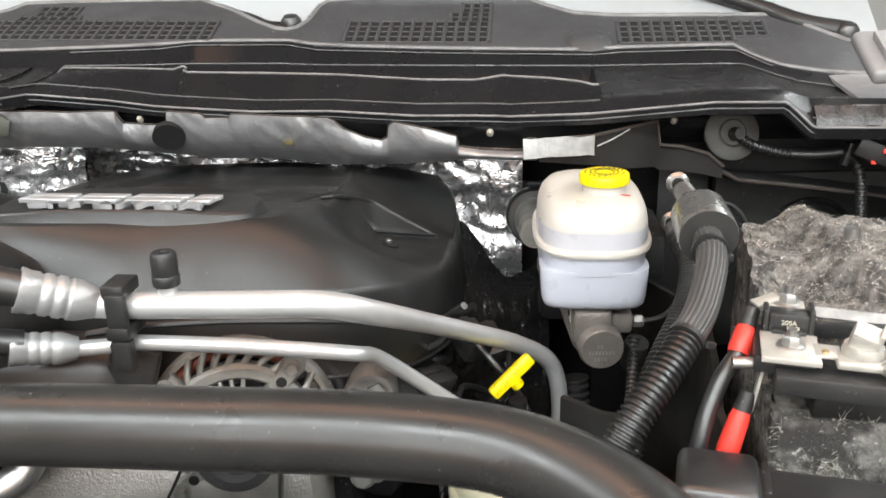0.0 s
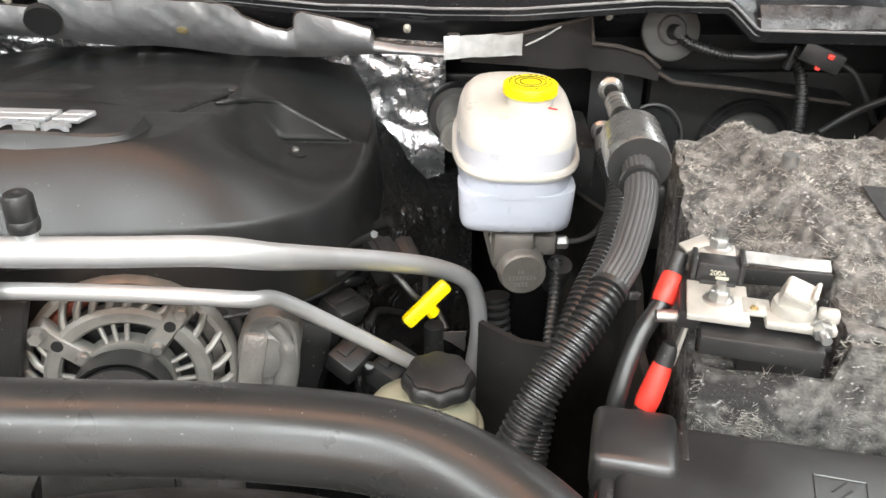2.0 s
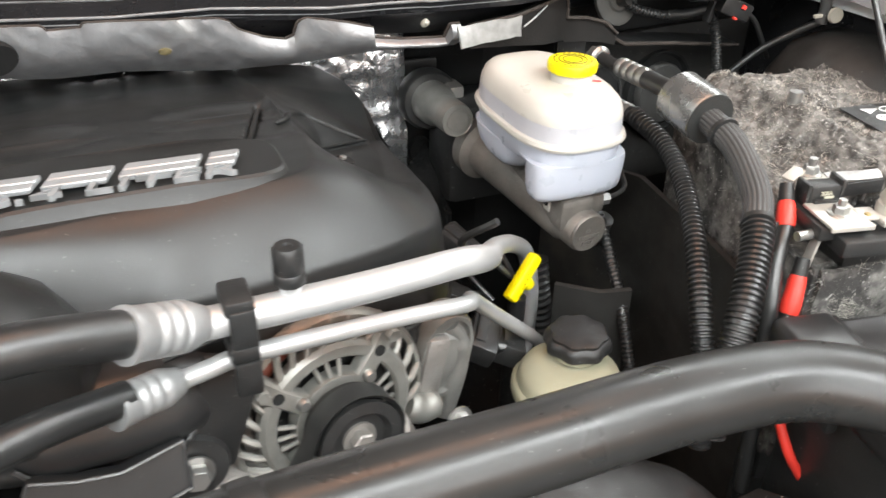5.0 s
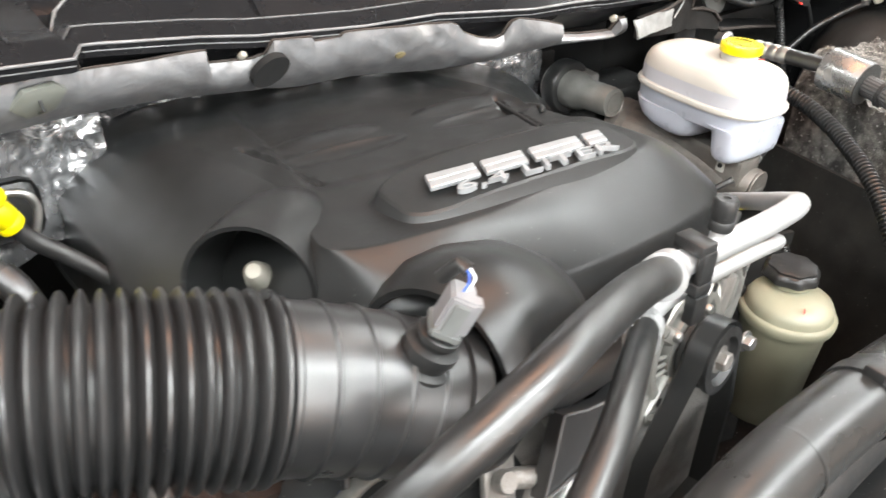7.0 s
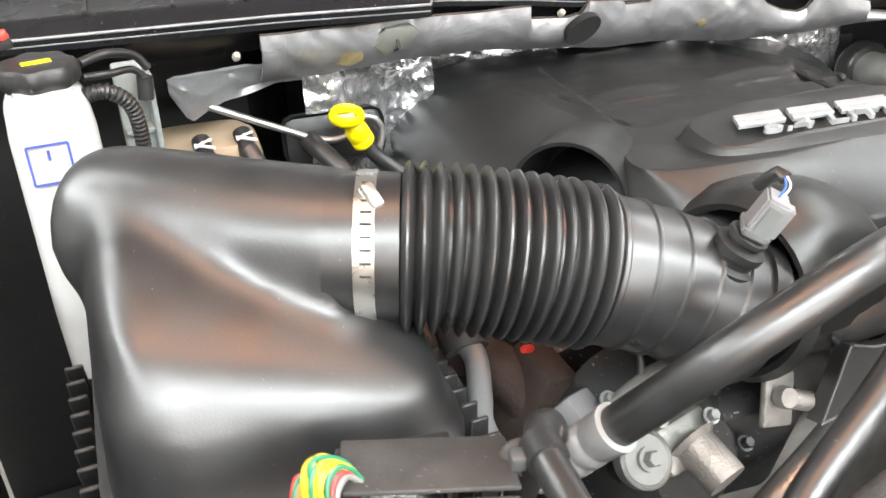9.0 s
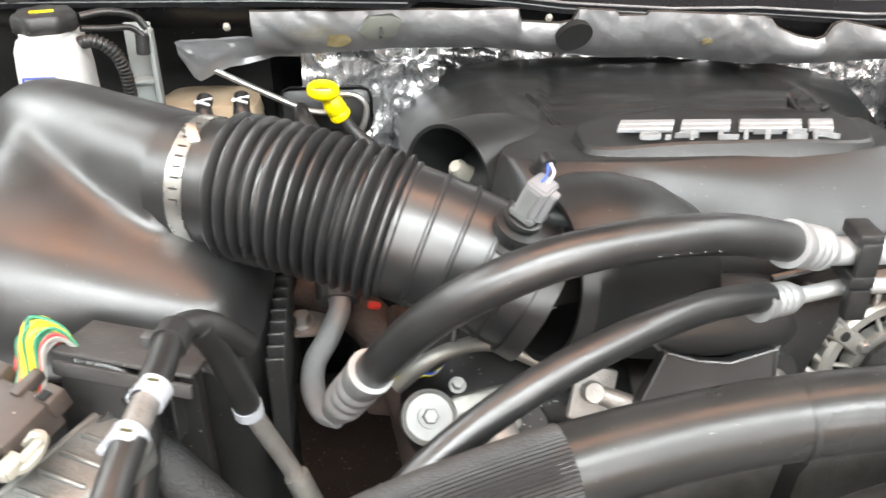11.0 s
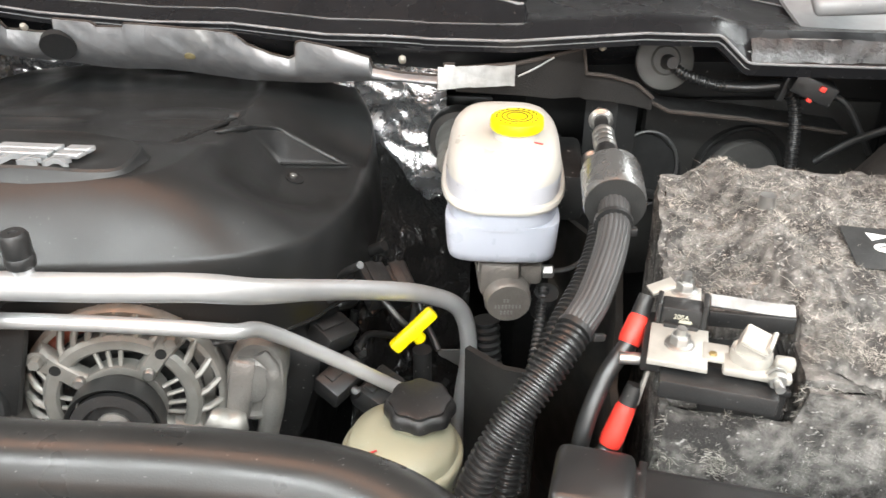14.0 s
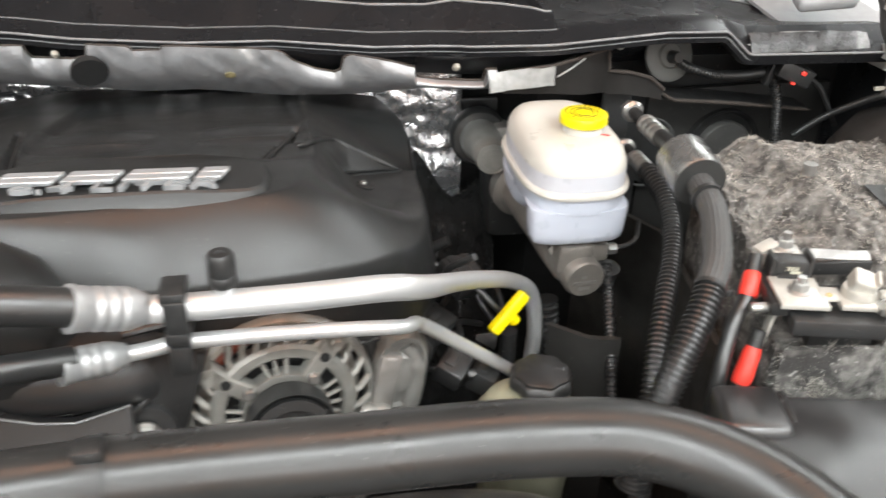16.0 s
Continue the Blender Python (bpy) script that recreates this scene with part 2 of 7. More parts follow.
def part(name, bm, material_, parent=None, label="", smooth=True, angle=40):
    co = [v.co for v in bm.verts]
    mid = V([(min(c[i] for c in co) + max(c[i] for c in co)) / 2 for i in range(3)])
    bmesh.ops.translate(bm, verts=bm.verts, vec=-mid)
    bmesh.ops.recalc_face_normals(bm, faces=bm.faces)
    me = bpy.data.meshes.new(name)
    if smooth:
        lim = radians(angle)
        for f in bm.faces:
            f.smooth = True
        for e in bm.edges:
            e.smooth = not (len(e.link_faces) == 2 and e.calc_face_angle(0) > lim)
    bm.to_mesh(me)
    bm.free()
    for m in material_ if isinstance(material_, (list, tuple)) else [material_]:
        me.materials.append(m)
    ob = new(name, me)
    if parent:
        ob.parent = parent
        ob.location = mid - SPOT[parent]
    else:
        ob.location = mid
    SPOT[ob] = mid
    if label:
        ob["label"] = label
    return ob


def solo(name, bm, mat_, label, category, group="", kind="", **kw):
    return tagged(part(name, bm, mat_, **kw), label, category, group, kind)


def spline(ctrl, m=10):
    c = [V(p) for p in ctrl]
    q = [2 * c[0] - c[1]] + c + [2 * c[-1] - c[-2]]
    out = []
    for i in range(len(c) - 1):
        a, b, d, e = q[i:i + 4]
        for k in range(m):
            t = k / m
            out.append(0.5 * (2 * b + (d - a) * t + (2 * a - 5 * b + 4 * d - e) * t * t + (3 * b - a - 3 * d + e) * t ** 3))
    out.append(c[-1])
    return out


def resample(pts, step):
    out, rest = [pts[0].copy()], 0.0
    for a, b in zip(pts, pts[1:]):
        d = (b - a).length
        s = step - rest
        while s <= d:
            out.append(a.lerp(b, s / d))
            s += step
        rest = (rest + d) % step if d + rest >= step else rest + d
    if (out[-1] - pts[-1]).length > step * 0.3:
        out.append(pts[-1].copy())
    return out


def rings(bm, loops, caps=True, close=False):
    vs = [[bm.verts.new(p) for p in loop] for loop in loops]
    k = len(vs[0])
    pairs = list(zip(vs, vs[1:])) + ([(vs[-1], vs[0])] if close else [])
    for a, b in pairs:
        for i in range(k):
            bm.faces.new((a[i], a[(i + 1) % k], b[(i + 1) % k], b[i]))
    if caps and not close:
        bm.faces.new(vs[0][::-1])
        bm.faces.new(vs[-1])
    return bm


def tube(pts, r, n=16, bm=None, caps=True):
    """A round tube along pts; r: one radius, or one for each point."""
    bm = bm or bmesh.new()
    pts = [V(p) for p in pts]
    rad = r if isinstance(r, (list, tuple)) else [r] * len(pts)
    tan = [(pts[min(i + 1, len(pts) - 1)] - pts[max(i - 1, 0)]).normalized() for i in range(len(pts))]
    side = tan[0].orthogonal().normalized()
    loops = []
    for p, t, rr in zip(pts, tan, rad):
        side = (side - t * side.dot(t)).normalized()
        up = t.cross(side)
        loops.append([p + (side * math.cos(2 * math.pi * k / n) + up * math.sin(2 * math.pi * k / n)) * rr for k in range(n)])
    return rings(bm, loops, caps)


def ribbed(ctrl, r, pitch=0.006, depth=0.002, n=16, m=12):
    """A corrugated tube: square-ish ribs along a smooth line."""
    pts = resample(spline(ctrl, m), pitch / 4)
    return tube(pts, [r if i % 4 in (0, 1) else r - depth for i in range(len(pts))], n)


def lathe(profile, place, axis=(0, 0, 1), n=32, bm=None, squash=None):
    """Turns (radius, height) pairs round an axis at place."""
    bm = bm or bmesh.new()
    a = V(axis).normalized()
    s = a.orthogonal().normalized()
    if abs(a.z) > 0.9:
        s = V((1, 0, 0)) - a * a.x
        s.normalize()
    t = a.cross(s)
    loops = [[V(place) + a * h + (s * math.cos(2 * math.pi * k / n) + t * math.sin(2 * math.pi * k / n)) * (max(rr, 1e-4) * (squash(2 * math.pi * k / n) if squash else 1)) for k in range(n)] for rr, h in profile]
    return rings(bm, loops)


def box(centre, size, turn=(0, 0, 0), bevel=0.002, seg=2, bm=None):
    bm = bm or bmesh.new()
    m = pose(*centre, *turn) @ Matrix.Diagonal((*size, 1))
    made = bmesh.ops.create_cube(bm, size=1, matrix=m)
    if bevel:
        es = list({e for v in made["verts"] for e in v.link_edges})
        bmesh.ops.bevel(bm, geom=es, offset=bevel, segments=seg, affect="EDGES", profile=0.5)
    return bm


def rrect(cx, cy, hx, hy, z, power=4.0, n=40, turn=0.0):
    """A rounded rectangle as a ring of points."""
    out = []
    for k in range(n):
        a = 2 * math.pi * k / n
        c, s = math.cos(a), math.sin(a)
        x = math.copysign(abs(c) ** (2 / power), c) * hx
        y = math.copysign(abs(s) ** (2 / power), s) * hy
        ct, st = math.cos(radians(turn)), math.sin(radians(turn))
        out.append(V((cx + x * ct - y * st, cy + x * st + y * ct, z)))
    return out


def hexbolt(bm, place, axis, r=0.007, h=0.006, washer=True):
    if washer:
        lathe([(0, 0), (r * 1.45, 0), (r * 1.45, h * 0.22), (0, h * 0.22)], place, axis, 20, bm)
    a = V(axis).normalized()
    lathe([(0, 0), (r, 0), (r, h * 0.85), (r * 0.85, h), (0, h)], V(place) + a * h * 0.2, axis, 6, bm)
    return bm


def sheet(rows, thick, bm=None):
    """A skin through a grid of points, given a thickness along its own normals."""
    bm = bm or bmesh.new()
    g = [[V(p) for p in r] for r in rows]
    nr, nc = len(g), len(g[0])

    def normal(i, j):
        a = g[min(i + 1, nr - 1)][j] - g[max(i - 1, 0)][j]
        b = g[i][min(j + 1, nc - 1)] - g[i][max(j - 1, 0)]
        return a.cross(b).normalized()
    top = [[bm.verts.new(g[i][j]) for j in range(nc)] for i in range(nr)]
    low = [[bm.verts.new(g[i][j] - normal(i, j) * thick) for j in range(nc)] for i in range(nr)]
    for i in range(nr - 1):
        for j in range(nc - 1):
            bm.faces.new((top[i][j], top[i][j + 1], top[i + 1][j + 1], top[i + 1][j]))
            bm.faces.new((low[i][j], low[i + 1][j], low[i + 1][j + 1], low[i][j + 1]))
    rim = [(0, j) for j in range(nc)] + [(i, nc - 1) for i in range(1, nr)] + [(nr - 1, j) for j in range(nc - 2, -1, -1)] + [(i, 0) for i in range(nr - 2, 0, -1)]
    for (a, b), (c, d) in zip(rim, rim[1:] + rim[:1]):
        bm.faces.new((top[a][b], low[a][b], low[c][d], top[c][d]))
    return bm


def wobble(p, scale, amount):
    return noise.noise(V(p) * scale) * amount


def lettering(name, body, size, depth, m, mat_, parent, label=""):
    cu = bpy.data.curves.new(name, "FONT")
    cu.body, cu.size, cu.extrude, cu.bevel_depth = body, size, depth, 0.0
    cu.align_x, cu.align_y = "CENTER", "CENTER"
    tmp = bpy.data.objects.new(name, cu)
    me = bpy.data.meshes.new_from_object(tmp)
    bpy.data.objects.remove(tmp)
    bm = bmesh.new()
    bm.from_mesh(me)
    bmesh.ops.transform(bm, matrix=m, verts=bm.verts)
    return part(name, bm, mat_, parent, label, smooth=False)

# ---- the hall ----
solo("floor", box((-0.3, 0.5, -0.05), (9, 9, 0.1), bevel=0), M_FLOOR, "brown hall floor", "floor", kind="structure")
solo("ceiling", box((-0.3, 0.5, 3.55), (9, 9, 0.1), bevel=0), M_CEILING, "white hall ceiling", "ceiling", kind="structure")
# The south wall, out of view, is tinted as a warm reflector.
for nm, c, s, m_ in (("wall_north", (-0.3, 5.0, 1.75), (9, 0.1, 3.5), M_WALL), ("wall_south", (-0.3, -4.0, 1.75), (9, 0.1, 3.5), M_WARM), ("wall_east", (4.2, 0.5, 1.75), (0.1, 9, 3.5), M_WALL), ("wall_west", (-4.8, 0.5, 1.75), (0.1, 9, 3.5), M_WALL)):
    solo(nm, box(c, s, bevel=0), m_, "plain painted hall wall", "wall", kind="structure")

# ---- the bay's sheet metal ----


def bay_wall(name, pts, z0, z1, label, mat_=M_BODY):
    """An upright steel wall along a line of (x, y)."""
    rows = [[V((x, y, z)) for x, y in pts] for z in (z1, z1 - 0.01, (z0 + z1) / 2, z0)]
    return solo(name, sheet(rows, 0.012), mat_, label, "bay wall", kind="structure")


solo("wall_firewall", sheet([[truck(u, v, z) for u, v in ((-0.75, 0.40), (-0.42, 0.40), (-0.36, 0.53), (0.2, 0.53), (0.31, 0.48), (0.40, 0.36), (0.80, 0.36))] for z in (1.535, 1.45, 1.2, 0.0)], 0.012), M_FIREWALL, "black painted steel firewall behind the engine", "firewall", kind="structure")
bay_wall("wall_apron_east", ((0.56, 1.02), (0.55, 0.6), (0.55, -0.1)), 0.0, 1.50, "black inner wing beside the battery")
bay_wall("wall_apron_west", ((-0.98, -0.1), (-0.97, 0.6), (-0.96, 1.08)), 0.0, 1.50, "black inner wing beside the air box")
bay_wall("wall_front_panel", ((0.57, -0.12), (-0.99, -0.12)), 0.0, 1.20, "black radiator support panel")
solo("floor_tray", box((-0.2, 0.45, 0.98), (1.6, 1.3, 0.02), bevel=0), M_DARK, "black tray under the engine", "tray", kind="structure")

# white wing edge and black strut tower beside the battery
FLANGE = [(0.526, 0.885, 1.528), (0.519, 0.836, 1.530), (0.508, 0.757, 1.530), (0.498, 0.70, 1.529), (0.490, 0.65, 1.527), (0.486, 0.45, 1.52)]
fender = thing("front_wing", (0.62, 0.6, 1.5), "white painted wing edge beside the bay", "wing")
part("wing_panel", sheet([[V((x, y, z)) for y in (-0.1, 0.3, 0.6, 0.85, 1.2)] for x, z in ((0.536, 1.500), (0.537, 1.515), (0.62, 1.525), (0.85, 1.50), (0.9, 1.3))], 0.004), M_PAINT, fender)
part("wing_flange", sheet([[V((x + dx, y, z + dz)) for x, y, z in FLANGE] for dx, dz in ((0.0, -0.010), (0.001, 0.0), (0.025, 0.002), (0.053, 0.002))], 0.003), M_FLANGE, fender, "glossy grey painted flange with bolts")
# One bolt; the two black discs paint the dark of open holes.
for x, y, m_ in ((0.540, 0.812, M_DARK), (0.530, 0.748, M_VOID), (0.520, 0.700, M_VOID)):
    part("bolt", hexbolt(bmesh.new(), (x, y, 1.532), (0, 0, 1), 0.006, 0.006) if m_ is M_DARK else lathe([(0, 0.001), (0.009, 0.001), (0.009, -0.001), (0, -0.001)], (x, y, 1.5325), (0, 0, 1), 20), m_, fender)
tower = thing("strut_tower", (0.52, 0.78, 1.3), "dusty grey plastic dome beside the battery", "strut tower")
part("dome", lathe([(0.0, 0.19), (0.05, 0.185), (0.085, 0.165), (0.105, 0.13), (0.115, 0.05), (0.118, -0.2)], (0.555, 0.76, 1.29), (0, 0, 1), 36), M_LINER, tower)

# the raised bonnet, hinged at the cowl, overhead
bonnet = thing("raised_bonnet", (-0.2, 1.15, 1.66), "raised bonnet with grey underside", "bonnet")
part("bonnet_panel", sheet([[truck(u, v + 0.04 * abs(u) ** 2, z) for u in (-0.85, -0.5, -0.15, 0.2, 0.5, 0.8)] for v, z in ((0.62, 1.72), (0.56, 1.98), (0.45, 2.30), (0.29, 2.60), (0.20, 2.72))], -0.02), M_UNDER, bonnet)
part("hinge_arm", tube([truck(0.78, 0.5, 1.50), truck(0.79, 0.58, 1.62), truck(0.79, 0.60, 1.76)], 0.012, 8), M_BLACK, bonnet)
part("hinge_arm", tube([truck(-0.83, 0.5, 1.50), truck(-0.84, 0.58, 1.62), truck(-0.84, 0.60, 1.76)], 0.012, 8), M_BLACK, bonnet)

# the cowl: one moulded trough the whole width of the bay


def soft(x, a, b):
    k = min(1, max(0, (x - a) / (b - a)))
    return k * k * (3 - 2 * k)


def along(keys, u):
    """Straight-line reading of a row of (u, value) pairs."""
    if u <= keys[0][0]:
        return keys[0][1]
    for (a, b), (c, d) in zip(keys, keys[1:]):
        if u <= c:
            return b + (d - b) * (u - a) / (c - a)
    return keys[-1][1]


SCREEN_FRONT = [(-0.78, 0.440), (-0.35, 0.454), (-0.153, 0.470), (-0.112, 0.480), (0.012, 0.482), (0.057, 0.470), (0.217, 0.464), (0.40, 0.462), (0.434, 0.469), (0.563, 0.472), (0.582, 0.448), (0.61, 0.424), (0.661, 0.408), (0.70, 0.404)]
SCREEN_BACK = [(-0.78, 0.46), (-0.50, 0.50), (-0.43, 0.545), (-0.403, 0.564), (-0.388, 0.582), (-0.332, 0.586), (-0.137, 0.593), (-0.085, 0.565), (-0.037, 0.529), (-0.012, 0.514), (0.003, 0.511), (0.015, 0.516), (0.026, 0.532), (0.034, 0.575), (0.044, 0.590), (0.206, 0.604), (0.30, 0.598), (0.318, 0.594), (0.344, 0.575), (0.377, 0.555), (0.427, 0.549), (0.62, 0.545), (0.655, 0.521), (0.70, 0.477)]


def screen_z(v, u=0.45):
    return 1.573 + (v - 0.462) * 0.40 + 0.018 * max(0.0, 0.45 - u)


def cowl_profile(u):
    lift = 0.018 * min(1, max(0, (u - 0.30) / 0.20))
    drop = 0.025 * min(1, max(0, (u - 0.567) / 0.028))
    set_back = 0.012 * math.cos((u - 0.0) * 2.2)
    step = 0.014 if u < -0.083 else 0.0
    low = along([(-0.262, 0.018), (-0.236, -0.004), (-0.10, -0.006), (-0.088, -0.010), (-0.078, -0.005), (0.0, -0.0055), (0.15, -0.001), (0.26, 0.0005), (0.29, -0.0045), (0.36, -0.001), (0.385, 0.005)], u)
    lip_v = 0.275 + set_back + (0.03 if abs(u + 0.05) < 0.2 else 0) - 0.030 * min(1, max(0, (u - 0.28) / 0.1))
    fv = along(SCREEN_FRONT, u)
    fz = screen_z(fv, u)
    dz = min(0, fz - 1.570) + 0.012 * max(0.0, 0.45 - u)
    lift += along([(-0.60, 0.028), (-0.40, 0.026), (-0.20, 0.020), (-0.10, 0.007), (0.0, 0.0)], u)
    rows_ = [(lip_v + 0.012, 1.521 + lift - drop), (lip_v, 1.524 + lift - drop), (lip_v - 0.002, 1.530 + lift - drop), (lip_v + 0.012, 1.535 + lift - drop * 0.8), (lip_v + 0.022, 1.5385 + lift - drop * 0.35),
            (lip_v + 0.045 + step, 1.558 - low + lift * 0.4), (lip_v + 0.05 + step, 1.560 - low + lift * 0.4), (lip_v + 0.062 + step, 1.556 - low), (lip_v + 0.075 + step, 1.545 - low), (fv - 0.055, 1.545 + dz), (fv - 0.040, 1.558 + dz), (fv - 0.032, 1.560 + dz),
            (fv - 0.012, fz - 0.003), (fv, fz), (fv + 0.006, fz - 0.006), (fv + 0.018, fz), (0.60, 1.606)]
    if u > 0.393 or u < -0.263:
        a_, b_ = rows_[4], rows_[10]
        for i_ in (5, 6, 7, 8, 9):
            k_ = (i_ - 4) / 6
            rows_[i_] = (a_[0] + (b_[0] - a_[0]) * k_, a_[1] + (b_[1] - a_[1]) * k_ - 0.004 * math.sin(math.pi * k_))
    return rows_


us = [-0.78, -0.6, -0.4, -0.264, -0.262, -0.249, -0.236, -0.153, -0.112, -0.10, -0.088, -0.084, -0.082, -0.078, 0.012, 0.057, 0.1, 0.2, 0.26, 0.29, 0.3, 0.34, 0.37, 0.385, 0.391, 0.395, 0.43, 0.5, 0.54, 0.565, 0.57, 0.593, 0.598, 0.62, 0.66, 0.70, 0.76]
cowl = thing("cowl_panel", truck(0, 0.45, 1.56), "black plastic cowl panel below the windscreen", "cowl panel")
grid = [[truck(u, *cowl_profile(u)[i]) for u in us] for i in range(17)]
part("trough", sheet(grid[:14], 0.003), M_COWL, cowl, angle=30)
# Grey tubes paint the highlights along the trough's moulded edges.
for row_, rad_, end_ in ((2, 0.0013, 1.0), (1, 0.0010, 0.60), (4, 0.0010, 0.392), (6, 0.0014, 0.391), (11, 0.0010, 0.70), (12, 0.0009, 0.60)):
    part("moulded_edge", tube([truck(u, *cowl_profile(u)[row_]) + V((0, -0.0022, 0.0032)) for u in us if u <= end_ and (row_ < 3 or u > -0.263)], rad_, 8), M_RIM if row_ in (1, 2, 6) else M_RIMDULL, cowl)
for u_ in (-0.30, -0.36, -0.42, -0.48, -0.55):
    part("stiffener", sheet([[truck(u_ + du, cowl_profile(u_)[q][0] - 0.001, cowl_profile(u_)[q][1] + 0.0034) for du in (-0.0016, 0.0016)] for q in (4, 6, 8, 10)], 0.002), M_COWL, cowl)
# Pale tubes put the scuffed lip's double edge highlights into the colour.
for pts_, rad_ in ((((0.596, 0.249, 1.5235), (0.66, 0.250, 1.5245), (0.73, 0.250, 1.5230)), 0.0024), (((0.602, 0.262, 1.541), (0.64, 0.262, 1.5435), (0.685, 0.262, 1.543)), 0.0017), (((0.59, 0.256, 1.533), (0.70, 0.258, 1.5325)), 0.0013)):
    part("scuffed_lit_edge", tube([truck(*p) for p in pts_], rad_, 8), M_SCUFF, cowl, "scuffed edge, its highlight in the pale colour")
part("scuffed_flange", sheet([[truck(u, v + 0.0015 * wobble((u, v, 1), 90, 1.0), z + wobble((u, v, 5), 60, 0.0015)) for u in [0.598 + 0.008 * k for k in range(18)]] for v, z in ((0.2465, 1.5225), (0.2485, 1.5290), (0.2530, 1.5350), (0.2580, 1.5400), (0.2620, 1.5430))], 0.002), M_SCUFFPALE, cowl, "scuffed pale flange")
top_u = sorted(set([k[0] for k in SCREEN_BACK] + [-0.6, -0.24, -0.2, 0.1, 0.15, 0.25, 0.5, 0.563, 0.582, 0.61]))


def screen_pt(u, k, up=0.0):
    f, b = along(SCREEN_FRONT, u), along(SCREEN_BACK, u)
    v = f + 0.004 + (b - f - 0.004) * k
    return truck(u, v, screen_z(v, u) + up)


part("screen", sheet([[screen_pt(u, k) for u in top_u] for k in (0, 0.05, 0.5, 0.95, 1.0)], 0.003), M_SCREEN, cowl, "greyed plastic top with grilles")
# Rim and bead carry their edge highlight as a pale colour.
part("screen_rim", tube([screen_pt(u, 1.0, 0.003) for u in top_u], 0.0034, 10), M_RIM, cowl, "rounded rim, pale for the light it catches")
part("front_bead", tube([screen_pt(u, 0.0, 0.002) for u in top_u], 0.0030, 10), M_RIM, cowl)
part("shoulder", lathe([(0, 0.012), (0.020, 0.010), (0.034, 0.003), (0.040, -0.006)], truck(0.392, 0.490, 1.583), (0, -0.35, 0.95), 28), M_SCREEN, cowl)


def cowl_grille(u0, u1, v0, v1):
    # Black sheet under the bars paints the dark of the grille's openings.
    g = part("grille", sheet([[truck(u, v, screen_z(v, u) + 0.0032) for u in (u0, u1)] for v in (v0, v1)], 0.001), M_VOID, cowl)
    nb = max(1, round((u1 - u0) / 0.0140))
    for k in range(nb + 1):
        u = u0 + (u1 - u0) * k / nb
        part("bar", tube([truck(u, v0, screen_z(v0, u) + 0.0040), truck(u, v1, screen_z(v1, u) + 0.0040)], 0.0028, 6), M_SCREEN, g)
    nh = max(1, round((v1 - v0) / 0.0120))
    for k in range(nh + 1):
        v = v0 + (v1 - v0) * k / nh
        part("bar", tube([truck(u0, v, screen_z(v, u0) + 0.0036), truck(u1, v, screen_z(v, u1) + 0.0036)], 0.0017, 6), M_SCREEN, g)


cowl_grille(-0.42, -0.092, 0.482, 0.530)
cowl_grille(-0.375, -0.290, 0.530, 0.542)
cowl_grille(-0.357, -0.300, 0.542, 0.570)
cowl_grille(0.084, 0.268, 0.479, 0.530)
cowl_grille(0.216, 0.268, 0.530, 0.554)
cowl_grille(0.230, 0.268, 0.554, 0.579)
cowl_grille(0.430, 0.567, 0.479, 0.531)
cowl_grille(0.567, 0.609, 0.491, 0.527)

# windscreen, wipers
solo("windscreen", sheet([[truck(u, 0.50 + 0.9 * k - 0.03 * abs(u) ** 2, 1.552 + 0.62 * k) for u in (-0.85, -0.4, 0, 0.4, 0.75)] for k in (0, 0.5, 1)], 0.005), M_GLASS, "raked windscreen, pale reflections put in its colour", "windscreen", kind="structure")


def wiper(u, v, zb, way):
    w = thing("wiper_arm", truck(u, v, zb), "black wiper arm with a round pivot cap on the cowl", "wiper", "wipers")
    part("pivot_cap", lathe([(0.0, 0.026), (0.009, 0.025), (0.0135, 0.020), (0.015, 0.012), (0.015, -0.03)], truck(u, v, zb), (0, -0.25, 1), 24), M_GLOSSY, w)
    pts = [truck(u + du, v + dv, zb + dz) for du, dv, dz in way]
    part("arm", tube(spline(pts, 6), [0.015 - 0.007 * k / 18 for k in range(19)], 10), M_BLACK, w)


wiper(-0.002, 0.560, 1.594, ((0.004, -0.006, 0.002), (-0.035, 0.0, 0.006), (-0.085, 0.022, 0.022), (-0.26, 0.07, 0.055)))
wiper(0.705, 0.510, 1.576, ((0.004, 0, 0.012), (-0.05, 0.020, 0.024), (-0.12, 0.060, 0.050), (-0.36, 0.15, 0.120)))

# pushpin rivets along the lip
for x, y, z in ((-0.662, 0.963, 1.533), (-0.339, 0.970, 1.529), (0.05, 0.869, 1.526), (0.242, 0.900, 1.528), (0.425, 0.862, 1.522)):
    solo("rivet", lathe([(0, 0.003), (0.002, 0.003), (0.0035, 0.001), (0.0035, -0.004), (0, -0.004)], (x, y - 0.004, z - 0.002), (0, -0.8, 0.6), 14), M_IVORY, "small pale push rivet in the steel lip", "rivet", "rivets along the lip")

def ridge(p, s):
    return 1 - abs(noise.noise(V(p) * s)) * 2


# black steel strip that carries the foil flap
lipline = [(-0.75, 0.30), (-0.45, 0.285), (-0.2, 0.315), (0.0, 0.31), (0.2, 0.275), (0.32, 0.255), (0.45, 0.28), (0.6, 0.30), (0.75, 0.30)]


def lip_v(u):
    for (a, b), (c, d) in zip(lipline, lipline[1:]):
        if a <= u <= c:
            k = (u - a) / (c - a)
            k = k * k * (3 - 2 * k)
            return b + (d - b) * k
    return 0.3


ulist = [-0.75 + 0.025 * k for k in range(61)]
